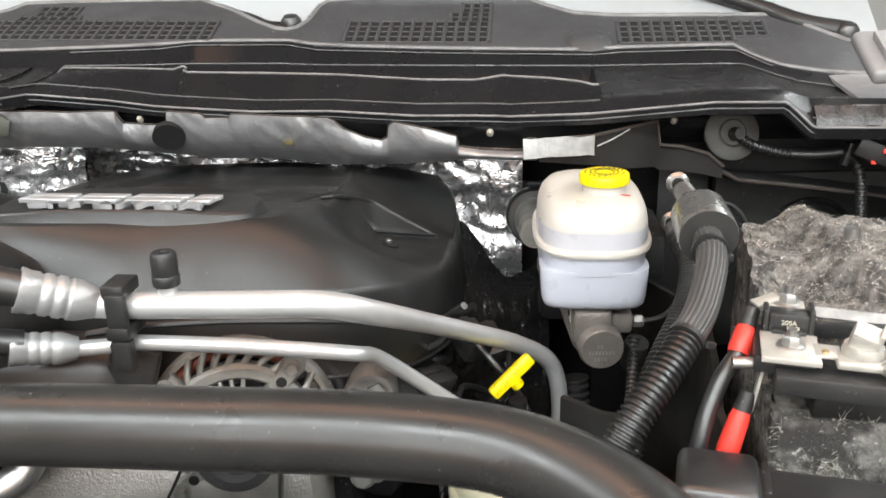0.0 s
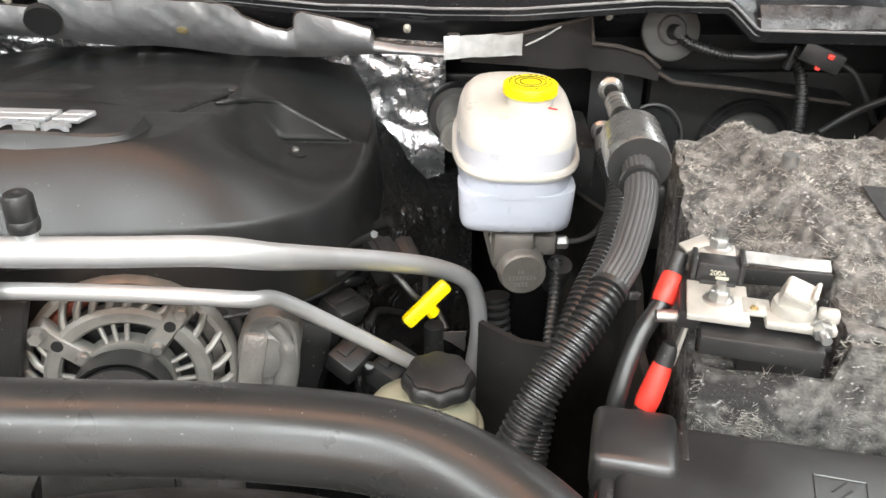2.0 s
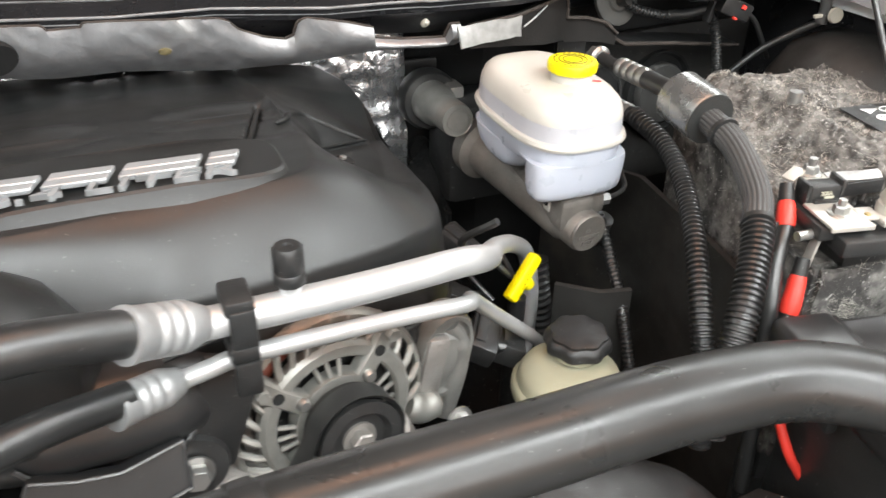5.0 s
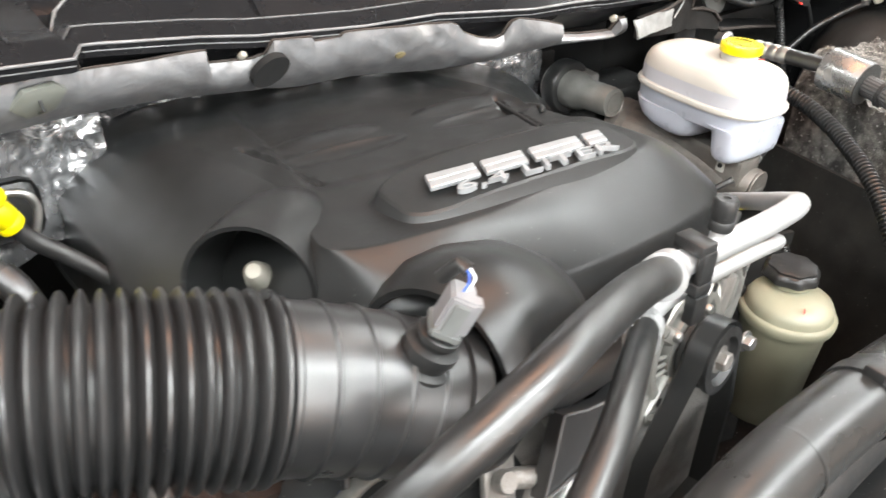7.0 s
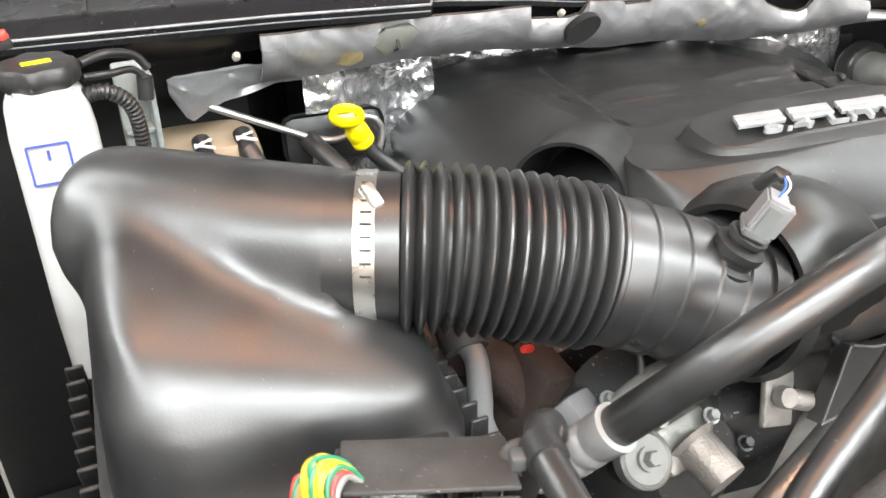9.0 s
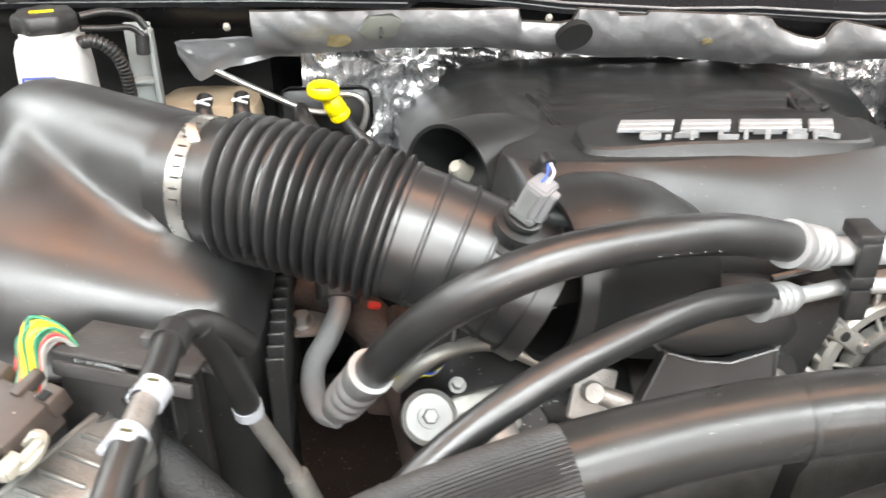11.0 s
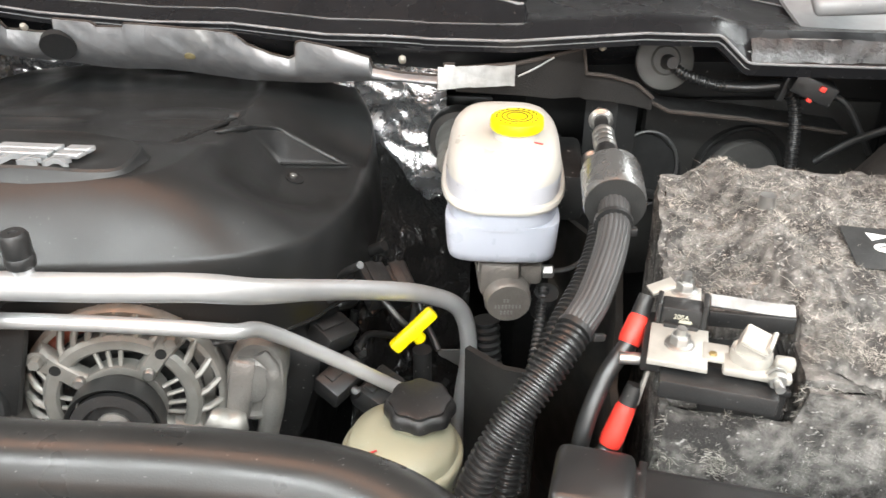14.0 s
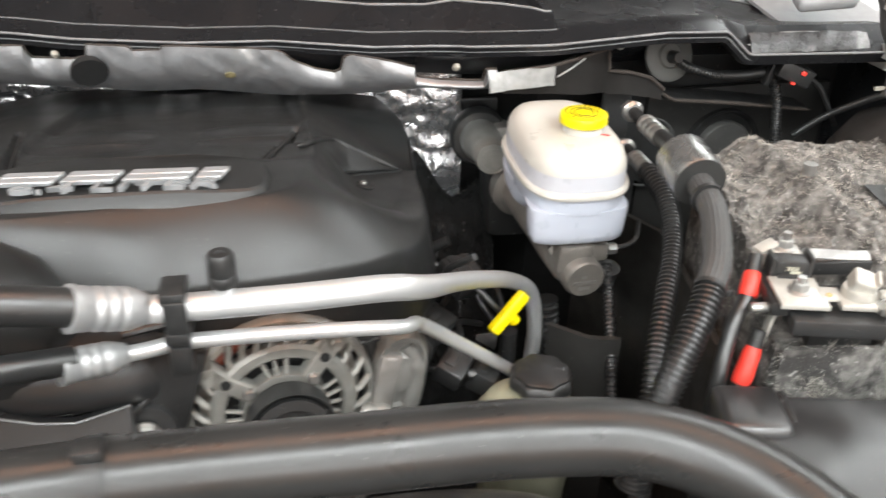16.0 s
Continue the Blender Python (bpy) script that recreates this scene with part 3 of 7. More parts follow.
solo("trim_bulkhead_lip", sheet([[truck(u, lip_v(u) + dv, z + along([(-0.40, 0.020), (-0.10, 0.0)], u)) for u in ulist] for dv, z in ((0.09, 1.530), (0.026, 1.528), (0.020, 1.524), (0.024, 1.516), (0.06, 1.490))], 0.004), M_BODY, "black steel bulkhead lip", "steel lip", kind="structure")

# foil flap with its scalloped upper edge


FLAP_TOP = [(-0.42, 1.543), (-0.33, 1.539), (-0.27, 1.536), (-0.20, 1.534), (-0.147, 1.533), (-0.144, 1.519), (-0.10, 1.517), (-0.089, 1.520), (-0.086, 1.534), (-0.046, 1.531), (-0.043, 1.5255), (-0.015, 1.5265), (-0.012, 1.531), (0.10, 1.529), (0.109, 1.526), (0.118, 1.517), (0.14, 1.508), (0.160, 1.5045), (0.168, 1.509), (0.1705, 1.524), (0.178, 1.527), (0.20, 1.522), (0.235, 1.513), (0.243, 1.511), (0.2450, 1.499), (0.27, 1.4960), (0.3150, 1.4960), (0.317, 1.511), (0.33, 1.511)]


def flap_top(u):
    """Height of the flap's upper edge along the bay, with its cut-outs."""
    return along(FLAP_TOP, u) + wobble((u, 0.3, 0), 22, 0.0012)


def flap_low(u):
    return along([(-0.42, 1.493), (-0.30, 1.4895), (-0.17, 1.485), (-0.05, 1.4745), (0.10, 1.4705), (0.20, 1.4780), (0.245, 1.4830), (0.33, 1.4860)], u) + wobble((u, 0.9, 0), 14, 0.002)


flap = thing("foil_flap", truck(0, 0.33, 1.47), "grey foil-faced insulation flap with scalloped edge", "insulation")
fu = [-0.415 + 0.0025 * k for k in range(298)]


def flap_pt(u, k):
    zt, zl = flap_top(u), flap_low(u)
    z = zt + (zl - zt) * k
    bulge = 0.010 * math.sin(math.pi * k) + wobble((u, z, 1.0), 20, 0.0016) + ridge((u + z, z * 0.7, 4.0), 44) * 0.0014 + ridge((u * 1.6 - z, z * 0.7, 8.0), 60) * 0.0016 * soft(wobble((u, 2.0, 2.0), 7, 1.0), -0.05, 0.35)
    return truck(u, lip_v(u) - 0.004 - bulge + (1.537 - z) * 0.58, z)


bm = sheet([[flap_pt(u, k) for u in fu] for k in (0, 0.08, 0.16, 0.24, 0.32, 0.4, 0.5, 0.6, 0.7, 0.8, 0.9, 1.0)], 0.004)
part("flap_skin", bm, M_FLAP, flap)
part("felt_edge", tube([flap_pt(u, 0.0) + V((0, 0.003, 0)) for u in fu], 0.0016, 6), M_FELT, flap)
FN = V((0.05, -0.865, -0.50)).normalized()
# Flat black disc paints the dark inside of the flap's hole.
part("round_opening", lathe([(0, 0.0030), (0.0178, 0.0032), (0.0178, -0.004), (0, -0.004)], flap_pt(-0.088, 0.40) + FN * 0.001, FN, 32, squash=lambda a: 1 + 0.12 * math.cos(a) ** 2), M_VOID, flap, "round hole in the foil, its dark painted black")
TC, TX = flap_pt(-0.2895, 0.36) + FN * 0.001, V((0.996, 0.05, 0.0)).normalized()
TY = FN.cross(TX) * -1
TY = TY if TY.z > 0 else -TY
part("retaining_tag", rings(bmesh.new(), [[TC + FN * d + (TX * x + TY * z) * k for x, z in ((-0.022, -0.002), (-0.012, 0.015), (0.012, 0.017), (0.022, 0.008), (0.014, -0.012), (-0.008, -0.017))] for d, k in ((-0.002, 1.0), (0.002, 1.0), (0.0032, 0.86))]), M_TAG, flap, "pale plastic retaining tag")
part("tag_pin", tube([TC + FN * 0.003 + TY * 0.004, TC + FN * 0.009 - TY * 0.002 + TX * 0.001, TC + FN * 0.004 - TY * 0.010], 0.0013, 6), M_BLACK, flap)
for u_, k_, wd_, ht_ in ((0.052, 0.53, 0.006, 0.0045), (-0.333, 0.64, 0.013, 0.010)):
    c_ = flap_pt(u_, k_)
    part("glue_stain", rings(bmesh.new(), [[c_ + V((q * wd_ * (1 + wobble((q, k, u_), 2.1, 0.5)) * math.cos(k * math.pi / 9), -0.0015 - h - 0.5 * q * ht_ * math.sin(k * math.pi / 9), q * ht_ * 0.86 * math.sin(k * math.pi / 9))) for k in range(18)] for q, h in ((1.0, -0.003), (0.95, 0.0), (0.05, 0.0008))]), M_GLUE, flap, "tan glue stain")
# Added strip stands in for the bulkhead foil, moved forward into the light.
part("foil_strip", sheet([[flap_pt(u, 1.0) + V((0, 0.070 + wobble((u, k, 4), 30, 0.010), 0.014 - 0.034 * k + wobble((u, k, 6), 55, 0.005))) for u in fu[60:226]] for k in (0, 0.2, 0.4, 0.6, 0.8, 1.0)], 0.0015), M_FOIL, flap, "crumpled foil strip set forward of the bulkhead foil")
# lower left tail of the foil
tail_low = [(-0.718, 1.494), (-0.703, 1.463), (-0.690, 1.468), (-0.67, 1.477), (-0.62, 1.486), (-0.58, 1.482)]
bm = sheet([[V((x, 0.982 + 0.1 * (x + 0.716) + 0.012 * k + wobble((x, k, 2), 30, 0.006) + ridge((x + 0.04 * k, k * 0.05, 3), 50) * 0.003, 1.510 + (along(tail_low, x) - 1.510) * k)) for x in [-0.718 + 0.006 * q for q in range(24)]] for k in (0, 0.15, 0.3, 0.45, 0.6, 0.8, 1.0)], 0.003)
part("flap_tail", bm, M_FLAP, flap, "crumpled foil tail")

# brown-edged end of the blanket right of the flap, and the pale patch before it
blanket = thing("blanket_edge", (0.2, 0.89, 1.5), "dark insulation blanket end with brown torn edge", "insulation")
rows = []
for k in (0.0, 0.35, 0.7, 1.0):
    rows.append([V((x, y, zt + (zl - zt) * k)) for x, y, zt, zl in ((0.10, 0.866, 1.515, 1.492), (0.155, 0.872, 1.517, 1.486), (0.195, 0.878, 1.524, 1.480), (0.221, 0.882, 1.529, 1.480), (0.226, 0.886, 1.503, 1.476), (0.25, 0.886, 1.500, 1.474), (0.275, 0.884, 1.493, 1.470), (0.292, 0.882, 1.479, 1.466))])
part("blanket_skin", sheet(rows, 0.006), material("dark_blanket", (0.013, 0.0115, 0.0105), 0.6, vary=0.25, scale=30, grain=0.3, spec=0.3), blanket)
# Thin pale line across the blanket's end, drawn as a tube.
part("pale_line", tube(spline([(0.158, 0.862, 1.508), (0.175, 0.868, 1.514), (0.192, 0.874, 1.522)], 5), 0.0009, 6), M_SCUFF, blanket)
part("torn_edge", tube([p + V((0, -0.002, 0)) for p in rows[0]], 0.0020, 6), M_FELT, blanket)
part("foil_patch", sheet([[V((x, 0.862 - (1.516 - z) * 0.5 * (1 - (x - 0.083) / 0.075) + wobble((x, z, 3), 70, 0.002), z + (x - 0.083) * 0.02 + wobble((x, z, 8), 60, 0.002))) for x in [0.083 + 0.0072 * k for k in range(11)]] for z in (1.517, 1.513, 1.508, 1.503, 1.498)], 0.002), M_PATCH, blanket)

# crumpled foil on the bulkhead behind and beside the engine


def foil(name, u0, u1, z0, z1, vv, label, amp=0.010, nx=70, nz=44, mat_=M_FOIL):
    rows = []
    for j in range(nz):
        row = []
        for i in range(nx):
            u = u0 + (u1 - u0) * i / (nx - 1)
            zt = z1(u) if callable(z1) else z1
            z = zt + (z0 - zt) * j / (nz - 1)
            d = wobble((u, z, 3), 16, amp) + ridge((u * 0.6 + z * 0.5, z, 9), 42) * amp * 0.45 + ridge((u, z + u * 0.4, 5), 95) * amp * 0.22
            row.append(truck(u, vv(u, z) - d, z))
        rows.append(row)
    return solo(name, sheet(rows, 0.002), mat_, label, "heat foil", angle=50)


foil("foil_sheet", -0.275, 0.262, 1.40, 1.505, lambda u, z: 0.492 - 0.04 * soft(u, 0.12, 0.26) - (1.505 - z) * 0.35, "crumpled silver heat foil on the bulkhead behind the engine cover", 0.011, nx=150, nz=30)
foil("foil_sheet", 0.105, 0.312, 1.29, 1.495, lambda u, z: 0.390 + 0.045 * soft(-u, -0.22, -0.12) - (1.50 - z) * 0.10, "crumpled silver heat foil beside the brake booster", 0.009)
foil("foil_sheet", -0.375, -0.228, 1.37, 1.500, lambda u, z: 0.328 + 0.06 * soft(u, -0.36, -0.25) - (1.490 - z) * 0.12, "crumpled silver heat foil above the oil dipstick", 0.012)
foil("black_foil", 0.228, 0.345, 1.12, lambda u: 1.412 - 0.080 * soft(u, 0.235, 0.300), lambda u, z: 0.30 - max(0, 1.42 - z) * 0.55 + max(0, u - 0.235) * (0.9 + 0.7 * soft(z, 1.315, 1.345)), "black glossy sound foil hanging beside the engine", 0.011, mat_=material("black_glossy_foil", (0.014, 0.014, 0.014), 0.20, crinkle=0.8, crinkle_scale=34, dust=0.08, spec=0.5))

# ---- engine ----
engine = thing("engine_block", truck(0.0, 0.2, 1.0), "grimy dark engine block below the plastic cover", "engine")
part("block", box(truck(0.0, 0.24, 1.17), (0.34, 0.44, 0.36), (0, 0, -5), 0.02), M_DARK, engine)
part("cylinder_head", box(truck(0.16, 0.24, 1.30), (0.13, 0.42, 0.12), (0, 18, -5), 0.02), M_DARK, engine)
part("cylinder_head", box(truck(-0.18, 0.24, 1.30), (0.13, 0.42, 0.12), (0, -18, -5), 0.02), M_DARK, engine)
part("timing_cover", box(truck(-0.02, -0.03, 1.2), (0.36, 0.07, 0.26), (0, 0, -5), 0.02), M_CASTDARK, engine)
part("valley_cover", box(truck(-0.02, 0.22, 1.37), (0.30, 0.40, 0.07), (0, 0, -5), 0.02), M_DARK, engine)

cover = thing("engine_cover", truck(0, 0.2, 1.36), "black moulded plastic engine cover with raised badge pad", "engine cover")
RIM = [(-0.22, 0.619, 1.456), (-0.13, 0.623, 1.455), (-0.07, 0.642, 1.449), (-0.035, 0.678, 1.438), (-0.012, 0.735, 1.424), (0.002, 0.80, 1.412), (0.009, 0.88, 1.408), (0.013, 0.925, 1.424), (0.004, 0.975, 1.440), (-0.028, 1.045, 1.441), (-0.13, 1.105, 1.437), (-0.27, 1.130, 1.434), (-0.425, 1.132, 1.424), (-0.488, 1.085, 1.404), (-0.494, 0.95, 1.398), (-0.496, 0.84, 1.402), (-0.425, 0.648, 1.474), (-0.31, 0.630, 1.455)]
FLAT = [(-0.25, 0.666), (-0.18, 0.664), (-0.145, 0.670), (-0.125, 0.69), (-0.115, 0.74), (-0.105, 0.81), (-0.10, 0.89), (-0.10, 0.93), (-0.10, 0.97), (-0.12, 1.045), (-0.19, 1.075), (-0.26, 1.085), (-0.345, 1.075), (-0.39, 0.99), (-0.40, 0.88), (-0.405, 0.78), (-0.435, 0.692), (-0.345, 0.664)]


def loop_line(ctrl, m=20):
    c = [V(p) for p in ctrl]
    k = len(c)
    out = []
    for i in range(k):
        a, b, d, e = c[i - 1], c[i], c[(i + 1) % k], c[(i + 2) % k]
        for q in range(m):
            t = q / m
            out.append(0.5 * (2 * b + (d - a) * t + (2 * a - 5 * b + 4 * d - e) * t * t + (3 * b - a - 3 * d + e) * t ** 3))
    return out


def top_z(x, y):
    """The cover's top, with the recess and the two lens-shaped dents moulded in its rear half."""
    z = 1.499 - max(0, y - 0.67) * 0.135
    u = (x + 0.25) * 0.9962 - (y - 0.65) * 0.0872
    v = (x + 0.25) * 0.0872 + (y - 0.65) * 0.9962
    w = 0.135 - (v - 0.15) * 0.15
    z -= 0.007 * soft(v, 0.110, 0.150) * soft(-v, -0.40, -0.34) * soft(u, -w - 0.012, -w + 0.002) * soft(-u, -w - 0.012, -w + 0.002)
    z += 0.003 * soft(v, 0.20, 0.30) * soft(-v, -0.42, -0.33) * (1 - min(1, abs(u) / 0.11) ** 2)
    for ax, ay, bx, by in ((-0.110, 0.880, -0.149, 0.778), (-0.376, 0.920, -0.366, 0.800)):
        q = ((x - ax) * (bx - ax) + (y - ay) * (by - ay)) / ((bx - ax) ** 2 + (by - ay) ** 2)
        if 0 < q < 1:
            d = math.hypot(x - ax - q * (bx - ax), y - ay - q * (by - ay))
            z -= 0.007 * max(0, 1 - (d / 0.0045) ** 2) * min(1, q * 12, (1 - q) * 12)
    for c in (-0.075, 0.082):
        q = ((u - c) / 0.062) ** 2 + ((v - 0.203) / 0.017) ** 2
        if q < 1:
            z -= 0.0050 * (1 - q) ** 0.8
        q = ((u - c) / 0.060) ** 2 + ((v - 0.243) / 0.020) ** 2
        if q < 1:
            z += 0.005 * (1 - q)
    return z


rim, flat = loop_line(RIM, 34), loop_line([(x, y, 0) for x, y in FLAT], 34)
for p in flat:
    p.z = top_z(p.x, p.y)
bm = bmesh.new()
away = [V((p.x + 0.25, p.y - 0.86, 0)).normalized() for p in rim]
layers = [[p + d * out + V((0, 0, -down)) for p, d in zip(rim, away)] for out, down in ((0.013, 0.07), (0.006, 0.025), (0.0045, 0.012), (0.003, 0.005), (0.0015, 0.0015))]


def hollow(x, y, z, low):
    """The smooth hollow in the cover's shoulder, with its flat shelf and the wall behind it."""
    if x < -0.125 or y < 0.68 or y > 1.03:
        return z
    t = 1.4260 - 0.293 * (x + 0.067)
    if x < -0.062:
        t += 0.052 * ((-0.062 - x) / 0.050) ** 1.6
    t = min(z, max(t, low + 0.001))
    ridge_z = min(z, 1.452 - 0.62 * (x + 0.072))
    if y > 0.878:
        return ridge_z + (z - ridge_z) * soft(y, 0.884, 0.945)
    lip = 0.841 + max(0, x + 0.067) * 0.586
    round_ = t + (ridge_z - t) * soft(y, 0.79, 0.878)
    if y > lip:
        k = min(1, (y - lip) / max(0.004, 0.878 - lip))
        t = t + 0.003 * soft(y, lip, lip + 0.002) + (ridge_z - t - 0.003) * k
    e = soft(x, -0.098, -0.062)
    return z + (t * e + round_ * (1 - e) - z) * soft(y, 0.68, 0.80)


for k in range(0, 57):
    t = k / 56
    row = []
    for a, b in zip(rim, flat):
        bulge = 0.55 - 0.25 * soft(a.x, -0.09, -0.03) * soft(a.y, 0.66, 0.76)
        h = bulge * math.sin(math.pi / 2 * t) + (1 - bulge) * t
        x, y, z = a.x + (b.x - a.x) * t, a.y + (b.y - a.y) * t, a.z + (b.z - a.z) * h
        row.append(V((x, y, hollow(x, y, z, a.z))))
    layers.append(row)
hub = V((-0.25, 0.86, 0))
for k in range(1, 60):
    t = 1 - k / 60
    row = []
    for b in flat:
        x, y = hub.x + (b.x - hub.x) * t, hub.y + (b.y - hub.y) * t
        row.append(V((x, y, hollow(x, y, top_z(x, y), 1.4))))
    layers.append(row)
rings(bm, layers, caps=False)
bm.verts.ensure_lookup_table()
last = list(bm.verts)[-len(flat):]
centre = bm.verts.new((hub.x, hub.y, top_z(hub.x, hub.y)))
for k, v in enumerate(last):
    bm.faces.new((v, last[(k + 1) % len(last)], centre))
part("shell", bm, M_COVER, cover, angle=38)
part("rim_bead", tube([p + d * 0.013 + V((0, 0, -0.071)) for p, d in zip(rim + rim[:1], away + away[:1])], 0.002, 6), M_COVER, cover)
for ax, ay, bx, by in ((-0.112, 0.876, -0.148, 0.780), (-0.376, 0.916, -0.366, 0.804)):
    p, q = V((ax, ay, top_z(ax, ay) - 0.0012)), V((bx, by, top_z(bx, by) - 0.0012))
    # Black tubes put the grooves' shade in as colour.
    bm = tube([p, p.lerp(q, 0.1), p.lerp(q, 0.9), q], [0.0006, 0.0022, 0.0022, 0.0006], 8)
    part("slot", bm, M_VOID, cover, "black strip for the dark of a narrow slot")
# moulded lip along the shelf
part("pocket_ridge", tube(spline([(-0.117, 0.808, 1.4758), (-0.103, 0.822, 1.4722), (-0.092, 0.852, 1.4615), (-0.075, 0.874, 1.4515), (-0.057, 0.875, 1.4403), (-0.035, 0.875, 1.4268), (-0.0113, 0.873, 1.4142)], 5), [0.0010, 0.0022] + [0.0030] * 26 + [0.0026, 0.0022, 0.0018], 12), M_COVER, cover)
part("pocket_lip", tube(spline([(-0.068, 0.8405, 1.4300), (-0.045, 0.854, 1.4235), (-0.022, 0.868, 1.4165), (-0.008, 0.8765, 1.4125)], 6), 0.0016, 8), M_COVER, cover)
part("bolt_hole", lathe([(0, 0.0012), (0.0085, 0.0012), (0.0085, -0.001), (0, -0.001)], (-0.052, 0.822, 1.4225), (0.28, -0.05, 0.95), 20), M_VOID, cover)
part("cover_bolt", hexbolt(bmesh.new(), (-0.054, 0.823, 1.4235), (0.28, -0.05, 0.95), 0.0035, 0.003), M_STEEL, cover, "bright bolt in the hole")

# badge pad: a flat raised stadium with a step
PADC = V((-0.262, 0.702, 1.5))
CT, ST = math.cos(radians(-4.0)), math.sin(radians(-4.0))


def pad_ring(hx, hy, z):
    return [V((PADC.x + CT * p.x - ST * p.y, PADC.y + ST * p.x + CT * p.y, z + p.y * 0.02 + min(0, p.x + 0.05) * 0.11 - max(0, p.x - 0.05) * 0.09)) for p in rrect(0, 0, hx, hy, 0, 4.5, 56)]


pad = part("badge_pad", rings(bmesh.new(), [pad_ring(0.120, 0.040, 1.484), pad_ring(0.1195, 0.0395, 1.496), pad_ring(0.117, 0.037, 1.499), pad_ring(0.113, 0.0335, 1.508), pad_ring(0.111, 0.0315, 1.5095)]), M_COVER, cover, angle=25)
badge = pose(-0.264, 0.688, 1.5105, 1.0, 0, -6.5)
for u0, wd in ((-0.065, 0.042), (-0.019, 0.038), (0.031, 0.048), (0.070, 0.019)):
    for dy in (0.0124, 0.0032):
        bm = bmesh.new()
        bmesh.ops.create_cube(bm, size=1, matrix=badge @ Matrix.Translation((u0 + dy * 0.35, dy, 0.0)) @ Matrix(((1, 0.35, 0, 0), (0, 1, 0, 0), (0, 0, 1, 0), (0, 0, 0, 1))) @ Matrix.Diagonal((wd, 0.0084, 0.004, 1)))
        bmesh.ops.bevel(bm, geom=bm.edges, offset=0.0006, segments=1, affect="EDGES")
        part("badge_bar", bm, M_LETTER, pad, "silver badge bar")
shear = Matrix(((1, 0.35, 0, 0), (0, 1, 0, 0), (0, 0, 1, 0), (0, 0, 0, 1)))
lettering("badge_text", "6.4 LITER", 0.0165, 0.002, badge @ Matrix.Translation((0.004, -0.0095, 0)) @ shear @ Matrix.Diagonal((2.35, 0.98, 1, 1)), M_LETTER, pad, "silver raised lettering")

# two moulded hoods at the cover's front corner
def hood(name, centre, axis, r, length, flare, foot=1.36, front=0.5, opening=True):
    a = V(axis).normalized()
    prof = [(r * flare, 0.0), (r * (flare + 1.0) / 2, length * 0.07), (r * 0.99, length * 0.20), (r * 1.0, length * 0.38), (r * 0.93, length * 0.6), (r * 0.75, length * 0.82), (r * 0.45, length * 0.96), (0.001, length)]
    loops = []
    s = V((0, 0, 1)).cross(a).normalized()
    t = a.cross(s)
    bm = bmesh.new()
    n = 36
    for rr, h in prof:
        loops.append([V(centre) + a * h + (s * math.cos(2 * math.pi * k / n) + t * math.sin(2 * math.pi * k / n)) * rr for k in range(n)])
    if opening:
        for rr, h in ((r * flare * 0.93, 0.001), (r * flare * 0.9, length * 0.3), (r * 0.80, length * 0.55), (0.001, length * 0.8)):
            loops.insert(0, [V(centre) + a * h + (s * math.cos(2 * math.pi * k / n) + t * math.sin(2 * math.pi * k / n)) * rr for k in range(n)])
    for i, ring_ in enumerate(loops):
        inset = 0.004 if opening and i < 4 else 0.0
        for p in ring_:
            k = soft((p - V(centre)).dot(a), 0.0, 0.05)
            p.z += (max(p.z, foot + inset) - p.z) * k
            p.y += (max(p.y, front + inset) - p.y) * k
    rings(bm, loops, caps=False)
    return part(name, bm, M_COVER, cover)


hood("filler_hood", (-0.477, 0.727, 1.462), (0.75, 0.62, -0.12), 0.047, 0.13, 0.98)
hood("throttle_hood", (-0.428, 0.604, 1.443), (0.93, 0.20, -0.16), 0.074, 0.135, 0.80, 1.408, 0.572)
solo("filler_plug", lathe([(0.0, 0.020), (0.005, 0.0195), (0.0078, 0.015), (0.0085, 0.004), (0.0105, -0.001), (0.0110, -0.04), (0, -0.04)], (-0.459, 0.744, 1.458), (-0.5, -0.5, 0.7), 24), M_IVORY, "ivory plastic plug inside the small hood", "plug")

# ---- air intake ----
intake = thing("intake_duct", (-0.54, 0.63, 1.4), "black corrugated rubber intake duct with steel clamp", "intake duct")
A0, A1 = V((-0.674, 0.682, 1.498)), V((-0.428, 0.588, 1.436))
bow = [A0, V((-0.607, 0.653, 1.495)), V((-0.537, 0.627, 1.481)), V((-0.475, 0.606, 1.460)), A1]
line = resample(spline(bow, 20), 0.0012)
tot = len(line) - 1
b0, b1 = int(tot * 0.16), int(tot * 0.60)
rad = []
for i in range(b0, b1):
    ph = (i - b0) / (b1 - b0) * 14
    rad.append(0.0435 + 0.0090 * (0.5 - 0.5 * math.cos(2 * math.pi * ph)) ** 0.6)
part("bellows", tube(line[b0:b1], rad, 48), M_BELLOWS, intake)
rad = []
for i in range(b1 - 1, tot + 1):
    k = (i - b1) / (tot - b1)
    g = (k * 5.5) % 1.0
    rad.append(0.0475 - 0.002 * k + (0.0016 if g < 0.12 and k < 0.85 else 0))
part("plain_end", tube(line[b1 - 1:], rad, 48), M_BELLOWS, intake)
part("cuff", tube(line[int(tot * 0.0):b0 + 1], 0.0455, 48), M_RUBBER, intake)
part("hose_clamp", tube(line[int(tot * 0.068):int(tot * 0.118)], 0.0468, 48), M_BAND, intake, "bright steel worm clamp")
part("clamp_screw", box((-0.655, 0.655, 1.5405), (0.008, 0.016, 0.007), (35, 0, 15), 0.0015), M_BAND, intake)
part("end_collar", tube(line[int(tot * 0.955):], 0.049, 48), M_RUBBER, intake)
